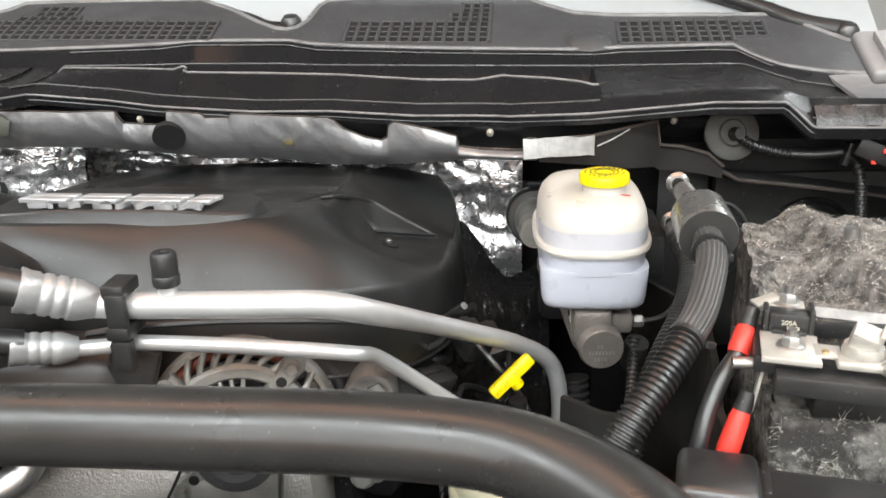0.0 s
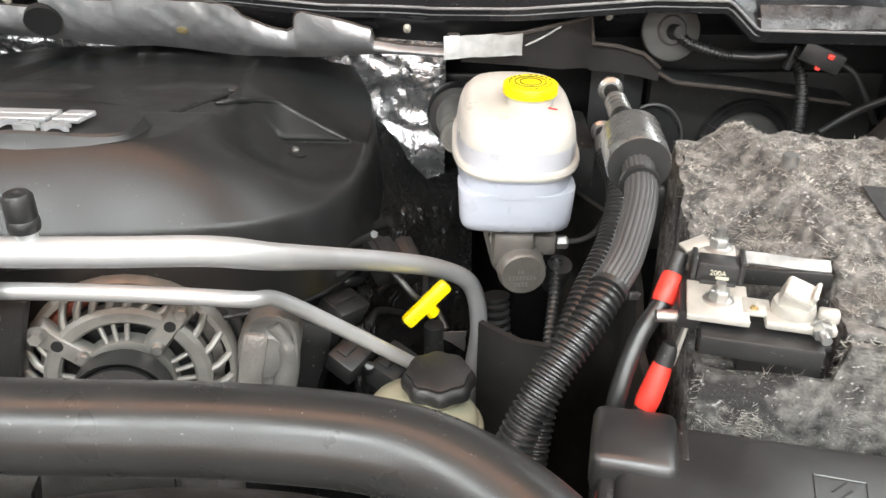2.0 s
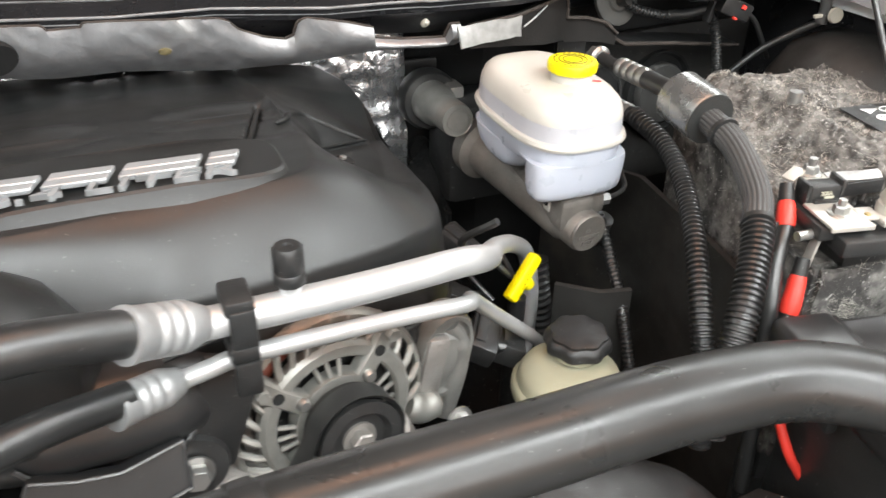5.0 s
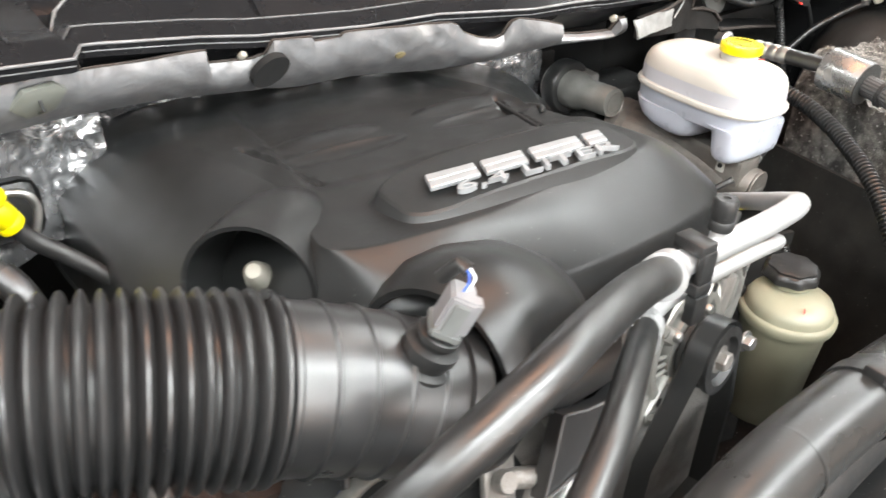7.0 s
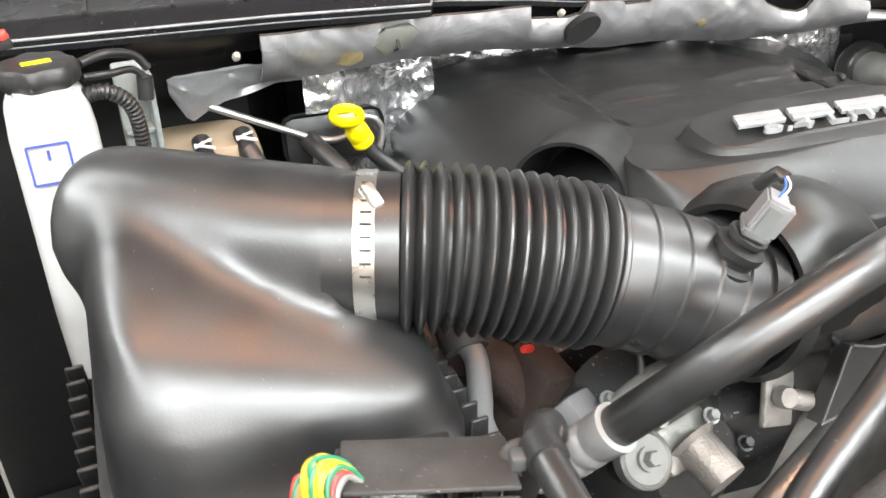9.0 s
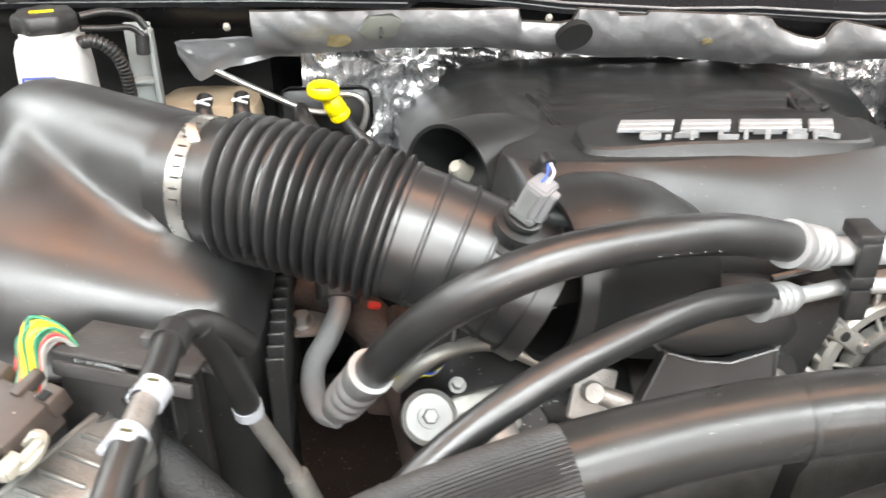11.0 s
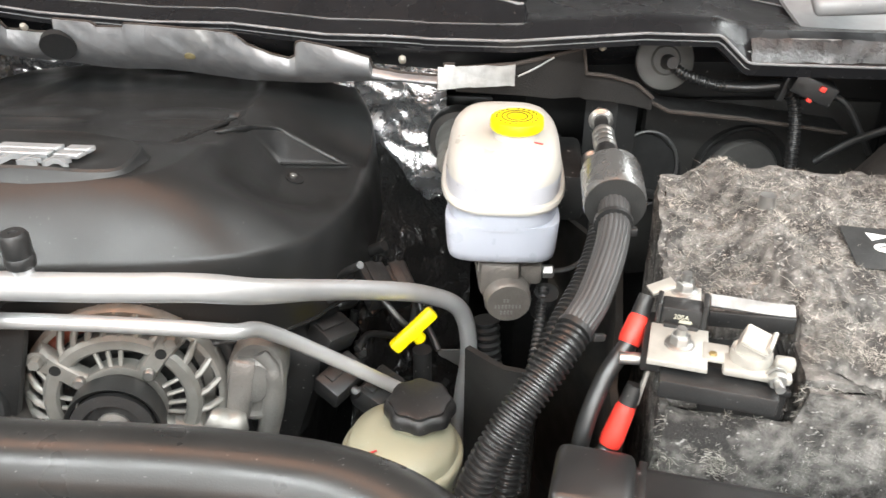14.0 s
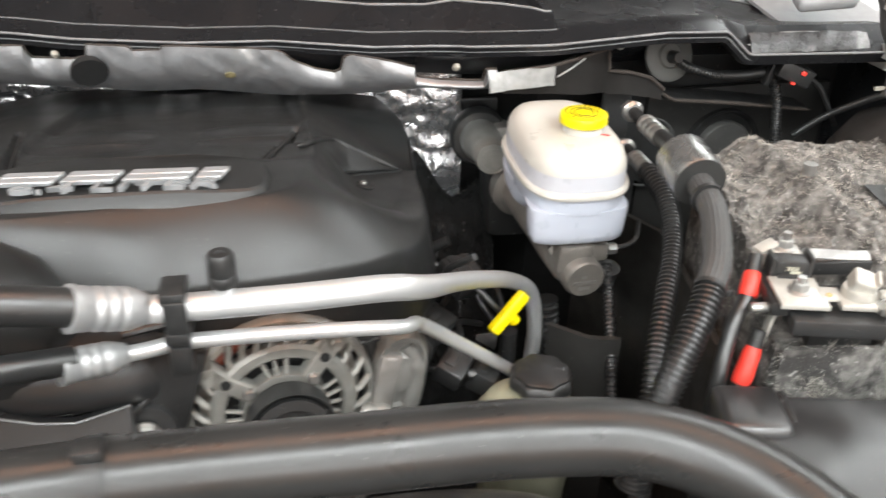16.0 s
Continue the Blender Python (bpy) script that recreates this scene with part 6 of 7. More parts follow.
for nm_, at_, size_ in (("jaw_web", (0, 0, 0), (0.0165, 0.017, 0.0025)), ("jaw_flange", (-0.0075, 0, -0.006), (0.0022, 0.017, 0.012)), ("jaw_flange", (0.0078, 0.001, 0.002), (0.0025, 0.015, 0.007)), ("jaw_flange", (0.0, -0.0078, -0.007), (0.0165, 0.0022, 0.014))):
    bm = bmesh.new()
    bmesh.ops.create_cube(bm, size=1, matrix=jaw_at @ Matrix.Translation(at_) @ Matrix.Diagonal((*size_, 1)))
    bmesh.ops.bevel(bm, geom=bm.edges, offset=0.0007, segments=2, affect="EDGES")
    part(nm_, bm, M_PLATE, clamp)
part("clamp_ear", box((0.2850, 0.5055, 1.4445), (0.012, 0.008, 0.008), (0, 0, FT2), 0.002), M_PLATE, clamp)
part("clamp_bolt", tube([(0.2790, 0.5060, 1.4400), (0.2775, 0.4880, 1.4385)], 0.0030, 12), M_STEEL, fz)
part("clamp_nut", lathe([(0, 0), (0.0056, 0), (0.0056, 0.005), (0, 0.005)], (0.2785, 0.4990, 1.4395), (-0.08, -1, -0.05), 6), M_STEEL, fz)
part("bolt_washer", lathe([(0, 0), (0.0066, 0), (0.0066, 0.0012), (0, 0.0012)], (0.2787, 0.5005, 1.4396), (-0.08, -1, -0.05), 20), M_STEEL, fz)
fuse = part("fuse", box((0.2360, 0.5570, 1.4460), (0.026, 0.015, 0.016), (0, 0, FT2), 0.002), M_BLACK, fz, "black 200 A fuse block")
part("fuse_cheek", box((0.2500, 0.5545, 1.4470), (0.0035, 0.019, 0.021), (0, 0, FT2), 0.001), M_BLACK, fuse)
part("fuse_cheek", box((0.2225, 0.5625, 1.4460), (0.0035, 0.017, 0.019), (0, 0, FT2), 0.001), M_BLACK, fuse)
part("fuse_ledge", box((0.2340, 0.5495, 1.4410), (0.022, 0.006, 0.005), (0, 0, FT2), 0.001), M_BLACK, fuse)
lettering("fuse_text", "200A", 0.0046, 0.0003, pose(0.2335, 0.5493, 1.448, 80, 0, FT2), M_PRINT, fuse)
part("fuse_bars", box((0.2365, 0.5489, 1.4445), (0.008, 0.0006, 0.0022), (0, 0, FT2), 0), M_PRINT, fuse)
for x_, y_, z_, top_ in ((0.2285, 0.5310, 1.4405, 1.4530), (0.2415, 0.5745, 1.4520, 1.4660)):
    nut = part("stud_nut", hexbolt(bmesh.new(), (x_, y_, z_), (0, 0, 1), 0.0062, 0.0065), M_STEEL, fz)
    part("flange_washer", lathe([(0, 0), (0.0094, 0), (0.0094, 0.0012), (0.0080, 0.0022), (0, 0.0022)], (x_, y_, z_ - 0.0006), (0, 0, 1), 24), M_STEEL, nut)
    part("stud", tube([(x_, y_, z_ - 0.008), (x_, y_, top_)], 0.0032, 12), M_STEEL, fz)
part("tab_plate", box((0.2400, 0.5735, 1.4505), (0.024, 0.016, 0.003), (0, 0, FT2), 0.0006), M_PLATE, fz)
part("tab_plate", box((0.2385, 0.5670, 1.4485), (0.020, 0.004, 0.006), (0, 0, FT2), 0.0006), M_PLATE, fz)
part("side_tab", box((0.2110, 0.5330, 1.4130), (0.0024, 0.010, 0.042), (0, 8, FT2), 0.0008), M_PLATE, fz, "bent tinned terminal tab")
part("side_stud", tube([(0.2110, 0.5335, 1.4270), (0.1930, 0.5355, 1.4270)], 0.0040, 12), M_STEEL, fz)
fz.location = fz.location + V((0.0025, -0.0065, 0.009))
part("hold_down_strip", sheet([[bpt(a, b - 0.006, z + 0.009 + 0.0015 * math.sin(a * 60)) for a in (-0.074, -0.056, -0.035, -0.020)] for b, z in ((-0.080, 1.447), (-0.085, 1.446), (-0.0885, 1.443))], 0.003), M_SCUFF, bat, "pale plastic hold-down strip")
part("strip_shade", box(bpt(-0.047, -0.095, 1.444), (0.056, 0.003, 0.012), (0, 0, BT), 0.001), M_BLACK, bat)


def boot(a, b, tail):
    c = thing("red_cable_boot", b, "red heat-shrink boot on a black battery cable", "cable boot", "battery cable boots")
    a, b = V(a), V(b)
    part("shrink", tube([a, a.lerp(b, 0.15), a.lerp(b, 0.5), a.lerp(b, 0.8), b], [0.0060, 0.0070, 0.0074, 0.0078, 0.0072], 18), M_RED, c)
    up = a + (a - b).normalized() * 0.014
    part("lug", tube([a, up], [0.0062, 0.0056], 14), M_BLACK, c)
    part("cable", tube(spline([b, *tail], 8), 0.0062, 14), M_RUBBER, c, "black battery cable")
    return c


boot((0.2140, 0.560, 1.447), (0.2060, 0.549, 1.432), [(0.188, 0.535, 1.41), (0.172, 0.515, 1.36), (0.16, 0.49, 1.22)])
boot((0.2035, 0.524, 1.402), (0.1930, 0.516, 1.374), [(0.186, 0.512, 1.35), (0.180, 0.51, 1.22)])
solo("lug_strap", box((0.2300, 0.5720, 1.4620), (0.018, 0.011, 0.0025), (0, -14, 12), 0.0008), M_PLATE, "bent tinned cable lug on the fuse stud", "cable lug")

# black fuse box lid in front of the battery
fb = thing("fuse_box", (0.28, 0.40, 1.20), "black plastic fuse box with moulded truck pictogram on the lid", "fuse box")
FT = -15


def fpt(a, b, z):
    c, s = math.cos(radians(FT)), math.sin(radians(FT))
    return V((0.28 + a * c - b * s, 0.385 + a * s + b * c, z))


part("lid", box(fpt(0, -0.02, 1.368), (0.27, 0.205, 0.032), (0, 0, FT), 0.009, 3), M_GLOSSY, fb)
part("lid_hump", box(fpt(-0.125, 0.058, 1.376), (0.050, 0.052, 0.030), (0, 0, FT), 0.007, 3), M_GLOSSY, fb)
part("lid_slot", box(fpt(-0.096, 0.066, 1.3815), (0.005, 0.034, 0.006), (0, 0, FT), 0.001), M_DARK, fb)
part("box_body", box(fpt(0, -0.02, 1.27), (0.25, 0.19, 0.17), (0, 0, FT), 0.01), M_BLACK, fb)
part("latch", box(fpt(-0.139, 0.02, 1.36), (0.010, 0.030, 0.035), (0, 0, FT), 0.003), M_BLACK, fb)
bm = bmesh.new()
truck_lines = (((-0.0254, 0.0529), (0.0027, 0.0518)), ((0.0027, 0.0518), (0.0003, 0.0334)), ((0.0003, 0.0334), (-0.0271, 0.0324)), ((-0.0271, 0.0324), (-0.0254, 0.0529)), ((-0.0084, 0.0501), (-0.0176, 0.0409)), ((-0.0071, 0.0434), (-0.0173, 0.0336)),
               ((-0.0245, 0.0328), (-0.0249, 0.0266)), ((-0.0249, 0.0266), (-0.0211, 0.0268)), ((-0.0211, 0.0268), (-0.0194, 0.033)), ((-0.0056, 0.0329), (-0.0063, 0.0265)), ((-0.0063, 0.0265), (-0.0025, 0.0267)), ((-0.0025, 0.0267), (-0.0005, 0.0331)),
               ((-0.0212, 0.0219), (-0.0083, 0.0215)), ((-0.0083, 0.0215), (-0.0095, 0.0127)), ((-0.0095, 0.0127), (-0.0224, 0.0122)), ((-0.0224, 0.0122), (-0.0212, 0.0219)), ((-0.0145, 0.0216), (-0.016, 0.0124)))
for (a0, b0), (a1, b1) in truck_lines:
    tube([fpt(a0, b0, 1.3842), fpt(a1, b1, 1.3842)], 0.0007, 6, bm)
part("moulded_pictogram", bm, M_GLOSSY, fb)

# ---- firewall fittings on the battery's side ----
gr = thing("harness_grommet", (0.308, 0.915, 1.50), "grey rubber grommet where the harness passes the firewall", "grommet")
part("disc", lathe([(0, 0.004), (0.013, 0.004), (0.015, 0.002), (0.027, 0.0015), (0.029, 0.0), (0.029, -0.004), (0, -0.004)], (0.306, 0.905, 1.509), (0.05, -0.9, 0.3), 32), material("grey_rubber", (0.055, 0.054, 0.05), 0.6, vary=0.15), gr)
part("nose", lathe([(0.0075, 0), (0.0058, 0.012), (0, 0.012)], (0.307, 0.900, 1.509), (0.15, -0.9, 0.2), 20), M_RUBBER, gr)
hn = thing("firewall_harness", (0.4, 0.88, 1.49), "taped black harness with ribbed branch and red-latched plug", "harness")
part("ribbed_run", ribbed([(0.306, 0.895, 1.511), (0.322, 0.890, 1.500), (0.350, 0.882, 1.492), (0.368, 0.8805, 1.4905)], 0.0053, 0.004, 0.0012, 14), M_LOOM, hn)
part("taped_run", tube(spline([(0.360, 0.881, 1.491), (0.385, 0.880, 1.490), (0.412, 0.880, 1.492), (0.42, 0.88, 1.492)], 8), 0.0055, 14), M_RUBBER, hn)
part("branch_loom", ribbed([(0.417, 0.880, 1.490), (0.428, 0.878, 1.478), (0.433, 0.872, 1.455), (0.432, 0.862, 1.425), (0.43, 0.85, 1.39)], 0.0062, 0.004, 0.0014, 12), M_LOOM, hn)
pl = part("plug_body", box((0.4365, 0.862, 1.4965), (0.042, 0.024, 0.020), (0, 22, -10), 0.003), M_BLACK, hn, "black multi-pin plug")
part("red_latch", box((0.441, 0.849, 1.499), (0.006, 0.005, 0.005), (0, 22, -10), 0.001), M_RED, pl, "red latch")
part("red_latch", box((0.4300, 0.849, 1.488), (0.005, 0.005, 0.003), (0, 22, -10), 0.001), M_RED, pl, "red latch")
part("clip_tie", box((0.414, 0.872, 1.492), (0.006, 0.010, 0.024), (0, 15, 0), 0.001), M_BLACK, hn)
part("thin_lead", tube(spline([(0.456, 0.862, 1.490), (0.474, 0.860, 1.478), (0.490, 0.858, 1.455), (0.505, 0.856, 1.43)], 6), 0.003, 10), M_RUBBER, hn)
bd_ = thing("blanking_disc", (0.420, 0.937, 1.372), "round grey cap plate set in a black ring on the firewall", "cap")
part("cap_plate", lathe([(0, 0.006), (0.036, 0.006), (0.0385, 0.003), (0.0385, -0.006), (0, -0.006)], (0.413, 0.930, 1.374), (0.05, -1, 0.08), 44), M_CAPGREY, bd_)
part("recess_ring", lathe([(0.0385, -0.004), (0.047, -0.004), (0.050, 0.001), (0.053, 0.001), (0.054, -0.008), (0.0385, -0.008)], (0.413, 0.930, 1.374), (0.05, -1, 0.08), 44), M_VOID, bd_)
rc_ = thing("oval_recess", (0.302, 0.925, 1.388), "black oval recess with a thin pale lip on the firewall", "firewall recess")
# A flat black disc stands in for the dark inside the recess.
part("recess", lathe([(0, 0.001), (0.033, 0.001), (0.034, -0.006), (0, -0.006)], (0.302, 0.915, 1.388), (0.0, -1, 0.08), 40, squash=lambda a: 1 + 0.24 * abs(math.sin(a))), M_VOID, rc_)
part("lip", tube([V((0.302 + 0.034 * math.cos(k * math.pi / 20), 0.913, 1.388 + 0.043 * math.sin(k * math.pi / 20))) for k in range(41)], 0.0016, 8), M_WRAP, rc_)
part("bracket", box((0.306, 0.908, 1.362), (0.022, 0.006, 0.010), (0, 12, 0), 0.002), M_BLACK, rc_)
solo("firewall_pad", sheet([[V((x, y, z)) for x, y in ((0.300, 0.925), (0.36, 0.938), (0.45, 0.940), (0.545, 0.930))] for z in (1.455, 1.44, 1.36, 1.25)], 0.008), M_LINER, "dusty grey insulation pad on the firewall", "insulation")
RAIL = [(0.288, 0.886, 1.474), (0.312, 0.892, 1.460), (0.393, 0.897, 1.449), (0.500, 0.900, 1.432)]
rail = thing("bulkhead_rail", (0.39, 0.90, 1.45), "dark insulation rail with thin brown edge across the firewall", "insulation rail")
part("rail_skin", sheet([[V((x, y + dy, z + dz)) for x, y, z in RAIL] for dy, dz in ((0.035, 0.004), (0.002, 0.003), (0.0, 0.0), (0.012, -0.003))], 0.002), M_BLACK, rail)
part("rail_edge", tube([V(p) + V((0, -0.001, 0.0015)) for p in RAIL], 0.0021, 6), M_FELT, rail, "brown felt edge")
solo("side_blanket", sheet([[V((x, y, z)) for x, y in ((0.232, 0.905), (0.262, 0.895), (0.285, 0.905))] for z in (1.475, 1.44, 1.38, 1.30)], 0.008), M_BLACK, "black insulation pad behind the hose fittings", "insulation")
hg = thing("hood_hinge", (0.47, 0.95, 1.54), "grey cowl end piece beside the wing", "cowl end")
part("plate", box((0.456, 0.886, 1.588), (0.066, 0.085, 0.016), (22, -4, -8), 0.006, 3), M_COWLEND, hg)
part("end_shelf", sheet([[truck(u, v, z) for u in (0.655, 0.70, 0.745, 0.79)] for v, z in ((0.43, 1.556), (0.36, 1.549), (0.285, 1.543), (0.268, 1.541), (0.262, 1.536))], 0.004), M_COWLEND, hg, "pale grey end shelf")
part("plate_hole", lathe([(0, 0.001), (0.010, 0.001), (0.010, -0.002), (0, -0.002)], (0.468, 0.879, 1.5955), (0.05, -0.37, 0.93), 20), M_VOID, hg)
part("plate_rib", box((0.438, 0.879, 1.596), (0.003, 0.06, 0.008), (22, -4, -8), 0.001), M_COWLEND, hg)
wh = thing("washer_hose", (0.49, 0.80, 1.53), "grey rubber washer hose clipped at the wing", "hose")
part("hose", tube(spline([(0.455, 0.82, 1.64), (0.475, 0.80, 1.593), (0.488, 0.80, 1.563), (0.504, 0.80, 1.536), (0.514, 0.80, 1.506), (0.512, 0.80, 1.486)], 8), 0.0064, 14), M_WRAP, wh)
part("lead", tube(spline([(0.512, 0.80, 1.488), (0.500, 0.82, 1.472), (0.478, 0.845, 1.447), (0.455, 0.86, 1.42)], 6), 0.0040, 10), M_RUBBER, wh, "thin black lead")
part("hose_clip", box((0.478, 0.785, 1.590), (0.014, 0.010, 0.020), (0, 25, 0), 0.002), M_COWLEND, wh)
part("clip_stud", box((0.492, 0.79, 1.499), (0.012, 0.004, 0.004), (0, 0, 0), 0.001), M_IVORY, wh)
part("clip_disc", lathe([(0, 0.003), (0.008, 0.003), (0.009, 0), (0, 0)], (0.513, 0.785, 1.499), (-0.3, -1, 0.1), 18), M_IVORY, wh)
st = thing("bonnet_strut", (0.47, 0.65, 1.43), "black gas strut with slim glossy rod", "gas strut")
part("cylinder", tube([(0.470, 0.733, 1.572), (0.470, 0.85, 1.78)], 0.0072, 18), M_BLACK, st)
part("rod", tube([(0.470, 0.640, 1.42), (0.470, 0.735, 1.574)], 0.0033, 14), M_GLOSSY, st)
part("ball_socket", box((0.470, 0.640, 1.425), (0.018, 0.018, 0.028), (-30, 0, 0), 0.004), M_GREYCONN, st)

# ---- fan shroud and lower clutter in front of the engine ----
fs = thing("fan_shroud", (-0.1, 0.40, 1.25), "black plastic fan shroud below the radiator hose", "fan shroud")
part("rim", tube(spline([(-0.36, 0.46, 1.20), (-0.30, 0.465, 1.26), (-0.20, 0.468, 1.305), (-0.08, 0.468, 1.315), (0.02, 0.465, 1.29), (0.09, 0.46, 1.22)], 10), 0.036, 20), M_BLACK, fs)
part("top_plate", sheet([[V((x, y, z)) for x in (-0.60, -0.4, -0.2, 0.0, 0.13)] for y, z in ((0.455, 1.27), (0.40, 1.30), (0.30, 1.31), (0.10, 1.30), (0.08, 1.1))], 0.006), M_DARK, fs)

# ---- left of the engine: bottle, tank, oil dipstick, heater pipes ----
wb = thing("washer_bottle", (-0.81, 0.909, 1.38), "white washer fluid bottle with a black lobed cap", "washer bottle")
part("bottle", rings(bmesh.new(), [rrect(-0.813, 0.912, hx * 0.80, 0.032, z, 3.5, 40) for z, hx in ((1.30, 0.040), (1.36, 0.041), (1.51, 0.0385), (1.532, 0.036), (1.541, 0.031), (1.543, 0.026), (1.548, 0.026))]), M_WHITE, wb)
cap = part("cap", lathe([(0, 0.0), (0.031, 0.0), (0.034, 0.003), (0.034, 0.014), (0.031, 0.017), (0.024, 0.018), (0, 0.0175)], (-0.813, 0.909, 1.546), (0, 0, 1), 56, squash=lambda a: 0.78 + 0.05 * math.cos(a * 7)), M_BLACK, wb, "black lobed cap")
part("cap_print", box((-0.813, 0.905, 1.5640), (0.020, 0.007, 0.0008), (0, 0, 10), 0), M_YELLOW, cap, "worn yellow print")
bm = bmesh.new()
for c, s in (((-0.819, 0.8785, 1.512), (0.028, 0.001, 0.0016)), ((-0.819, 0.8785, 1.482), (0.028, 0.001, 0.0016)), ((-0.833, 0.8785, 1.497), (0.0016, 0.001, 0.030)), ((-0.805, 0.8785, 1.497), (0.0016, 0.001, 0.030)), ((-0.819, 0.8785, 1.504), (0.002, 0.001, 0.008))):
    box(c, s, (0, 0, 0), 0, 1, bm)
part("label_frame", bm, M_BLUEINK, wb, "blue square print")
wp = thing("washer_tube", (-0.76, 0.92, 1.5), "black corrugated washer tube and thin leads", "washer tube")
part("ribbed_tube", ribbed([(-0.786, 0.905, 1.535), (-0.770, 0.900, 1.537), (-0.756, 0.905, 1.522), (-0.752, 0.912, 1.49), (-0.754, 0.918, 1.42)], 0.0062, 0.004, 0.0014, 14), M_LOOM, wp)
part("lead", tube(spline([(-0.785, 0.915, 1.556), (-0.765, 0.93, 1.556), (-0.745, 0.945, 1.548), (-0.735, 0.948, 1.535)], 6), 0.0035, 10), M_RUBBER, wp)
part("lead", tube(spline([(-0.785, 0.912, 1.546), (-0.765, 0.925, 1.542), (-0.748, 0.94, 1.538), (-0.738, 0.944, 1.528)], 6), 0.003, 10), M_RUBBER, wp)
part("end_sleeve", lathe([(0, 0), (0.0065, 0), (0.0065, 0.018), (0, 0.018)], (-0.741, 0.943, 1.512), (0.1, 0, 1), 14), M_BLACK, wp)
bk = thing("pale_bracket", (-0.735, 0.965, 1.42), "pale translucent plastic bracket beside the washer bottle", "bracket")
part("upright", box((-0.749, 0.972, 1.465), (0.026, 0.005, 0.140), (0, 0, 3), 0.002), M_CLEAR, bk)
part("side_rib", box((-0.7355, 0.962, 1.462), (0.0045, 0.022, 0.134), (0, 0, 3), 0.0015), M_CLEAR, bk)
part("cross_rib", box((-0.749, 0.962, 1.480), (0.024, 0.018, 0.004), (0, 0, 3), 0.001), M_CLEAR, bk)
part("lower_web", box((-0.749, 0.960, 1.440), (0.025, 0.003, 0.078), (0, 0, 3), 0.001), M_CLEAR, bk)
tk = thing("coolant_pot", (-0.70, 0.995, 1.35), "aged tan plastic coolant pot with two hose spouts", "coolant pot")
part("pot", rings(bmesh.new(), [rrect(-0.696, 1.012, hx, 0.034, z, 4, 36, -4) for z, hx in ((1.33, 0.050), (1.34, 0.055), (1.425, 0.055), (1.438, 0.052), (1.443, 0.044))]), M_TAN, tk)
for x, y in ((-0.698, 0.977), (-0.660, 0.979)):
    sp = part("spout", tube([(x, y + 0.016, 1.447), (x, y - 0.006, 1.437)], 0.0085, 16), M_BLACK, tk, "black hose spout")
    for w_ in (-40, 35, 80):
        part("spout_clip", box((x, y - 0.001 + 0.0001 * w_, 1.4495), (0.021, 0.0022, 0.0030), (20, 0, w_), 0.0008), M_STICKER, sp, "white plastic clip")
    part("hose", tube(spline([(x, y - 0.004, 1.438), (x + 0.006, y - 0.020, 1.424), (x + 0.014, y - 0.040, 1.398), (x + 0.018, y - 0.050, 1.33)], 6), 0.0092, 16), M_RUBBER, tk)
od = thing("oil_dipstick", (-0.56, 0.95, 1.40), "yellow looped engine oil dipstick on a black tube", "dipstick")
RX, RY, RN = V((1, 0.0, -0.08)), V((0, 0.93, 0.24)), V((0.08, -0.25, 0.96))
RO = V((-0.5735, 0.945, 1.467))
bm = bmesh.new()
rings(bm, [[RO + RX * ((0.0135 + 0.0032 * math.cos(q)) * math.cos(2 * math.pi * k / 32)) + RY * ((0.0115 + 0.0032 * math.cos(q)) * math.sin(2 * math.pi * k / 32)) + RN * (0.0055 * math.sin(q)) for k in range(32)] for q in [2 * math.pi * j / 10 for j in range(10)]], close=True)
part("finger_loop", bm, M_YELLOW, od)
part("loop_web", box(RO - RN * 0.0045, (0.018, 0.013, 0.002), (30, 0, 0), 0.0008), M_IVORY, od, "pale web inside the loop")
DA = V((-0.40, -0.08, 0.75)).normalized()
part("plug", lathe([(0, 0), (0.0085, 0), (0.0108, 0.002), (0.0112, 0.007), (0.0100, 0.009), (0.0112, 0.011), (0.0108, 0.020), (0.0085, 0.026), (0.006, 0.030), (0, 0.030)], V((-0.5555, 0.951, 1.434)), DA, 24), M_YELLOW, od)
part("guide_tube", tube(spline([(-0.556, 0.951, 1.436), (-0.545, 0.947, 1.420), (-0.522, 0.938, 1.400), (-0.490, 0.92, 1.37)], 6), 0.0074, 14), M_BLACK, od)
hp = thing("heater_pipe", (-0.62, 0.96, 1.42), "bent steel heater pipe below the foil", "heater pipe")
part("thin_pipe", tube(spline([(-0.690, 1.005, 1.476), (-0.650, 0.992, 1.459), (-0.622, 0.984, 1.447), (-0.598, 0.980, 1.436), (-0.578, 0.976, 1.432), (-0.560, 0.976, 1.434)], 8), 0.0034, 12), M_STEEL, hp)
part("pipe_curl", tube(spline([(-0.566, 0.978, 1.446), (-0.552, 0.976, 1.451), (-0.537, 0.975, 1.447), (-0.530, 0.974, 1.435), (-0.533, 0.972, 1.420), (-0.540, 0.970, 1.405)], 7), 0.0036, 12), M_STEEL, hp)
part("elbow", tube(spline([(-0.600, 0.985, 1.432), (-0.596, 0.965, 1.430), (-0.586, 0.945, 1.420), (-0.575, 0.93, 1.405)], 6), 0.0095, 16), M_BLACK, hp)
part("hose", tube(spline([(-0.577, 0.933, 1.407), (-0.568, 0.918, 1.392), (-0.56, 0.90, 1.36)], 6), 0.0125, 16), M_RUBBER, hp)
# Black plate added to read as the dark hole in the foil.
part("dark_hole_plate", box((-0.572, 0.994, 1.428), (0.100, 0.012, 0.050), (-10, 0, -4), 0.012), M_BLACK, hp)

up_ = thing("rear_plug", (-0.835, 0.93, 1.56), "black wiring plug with a red clip behind the washer bottle", "wiring plug")
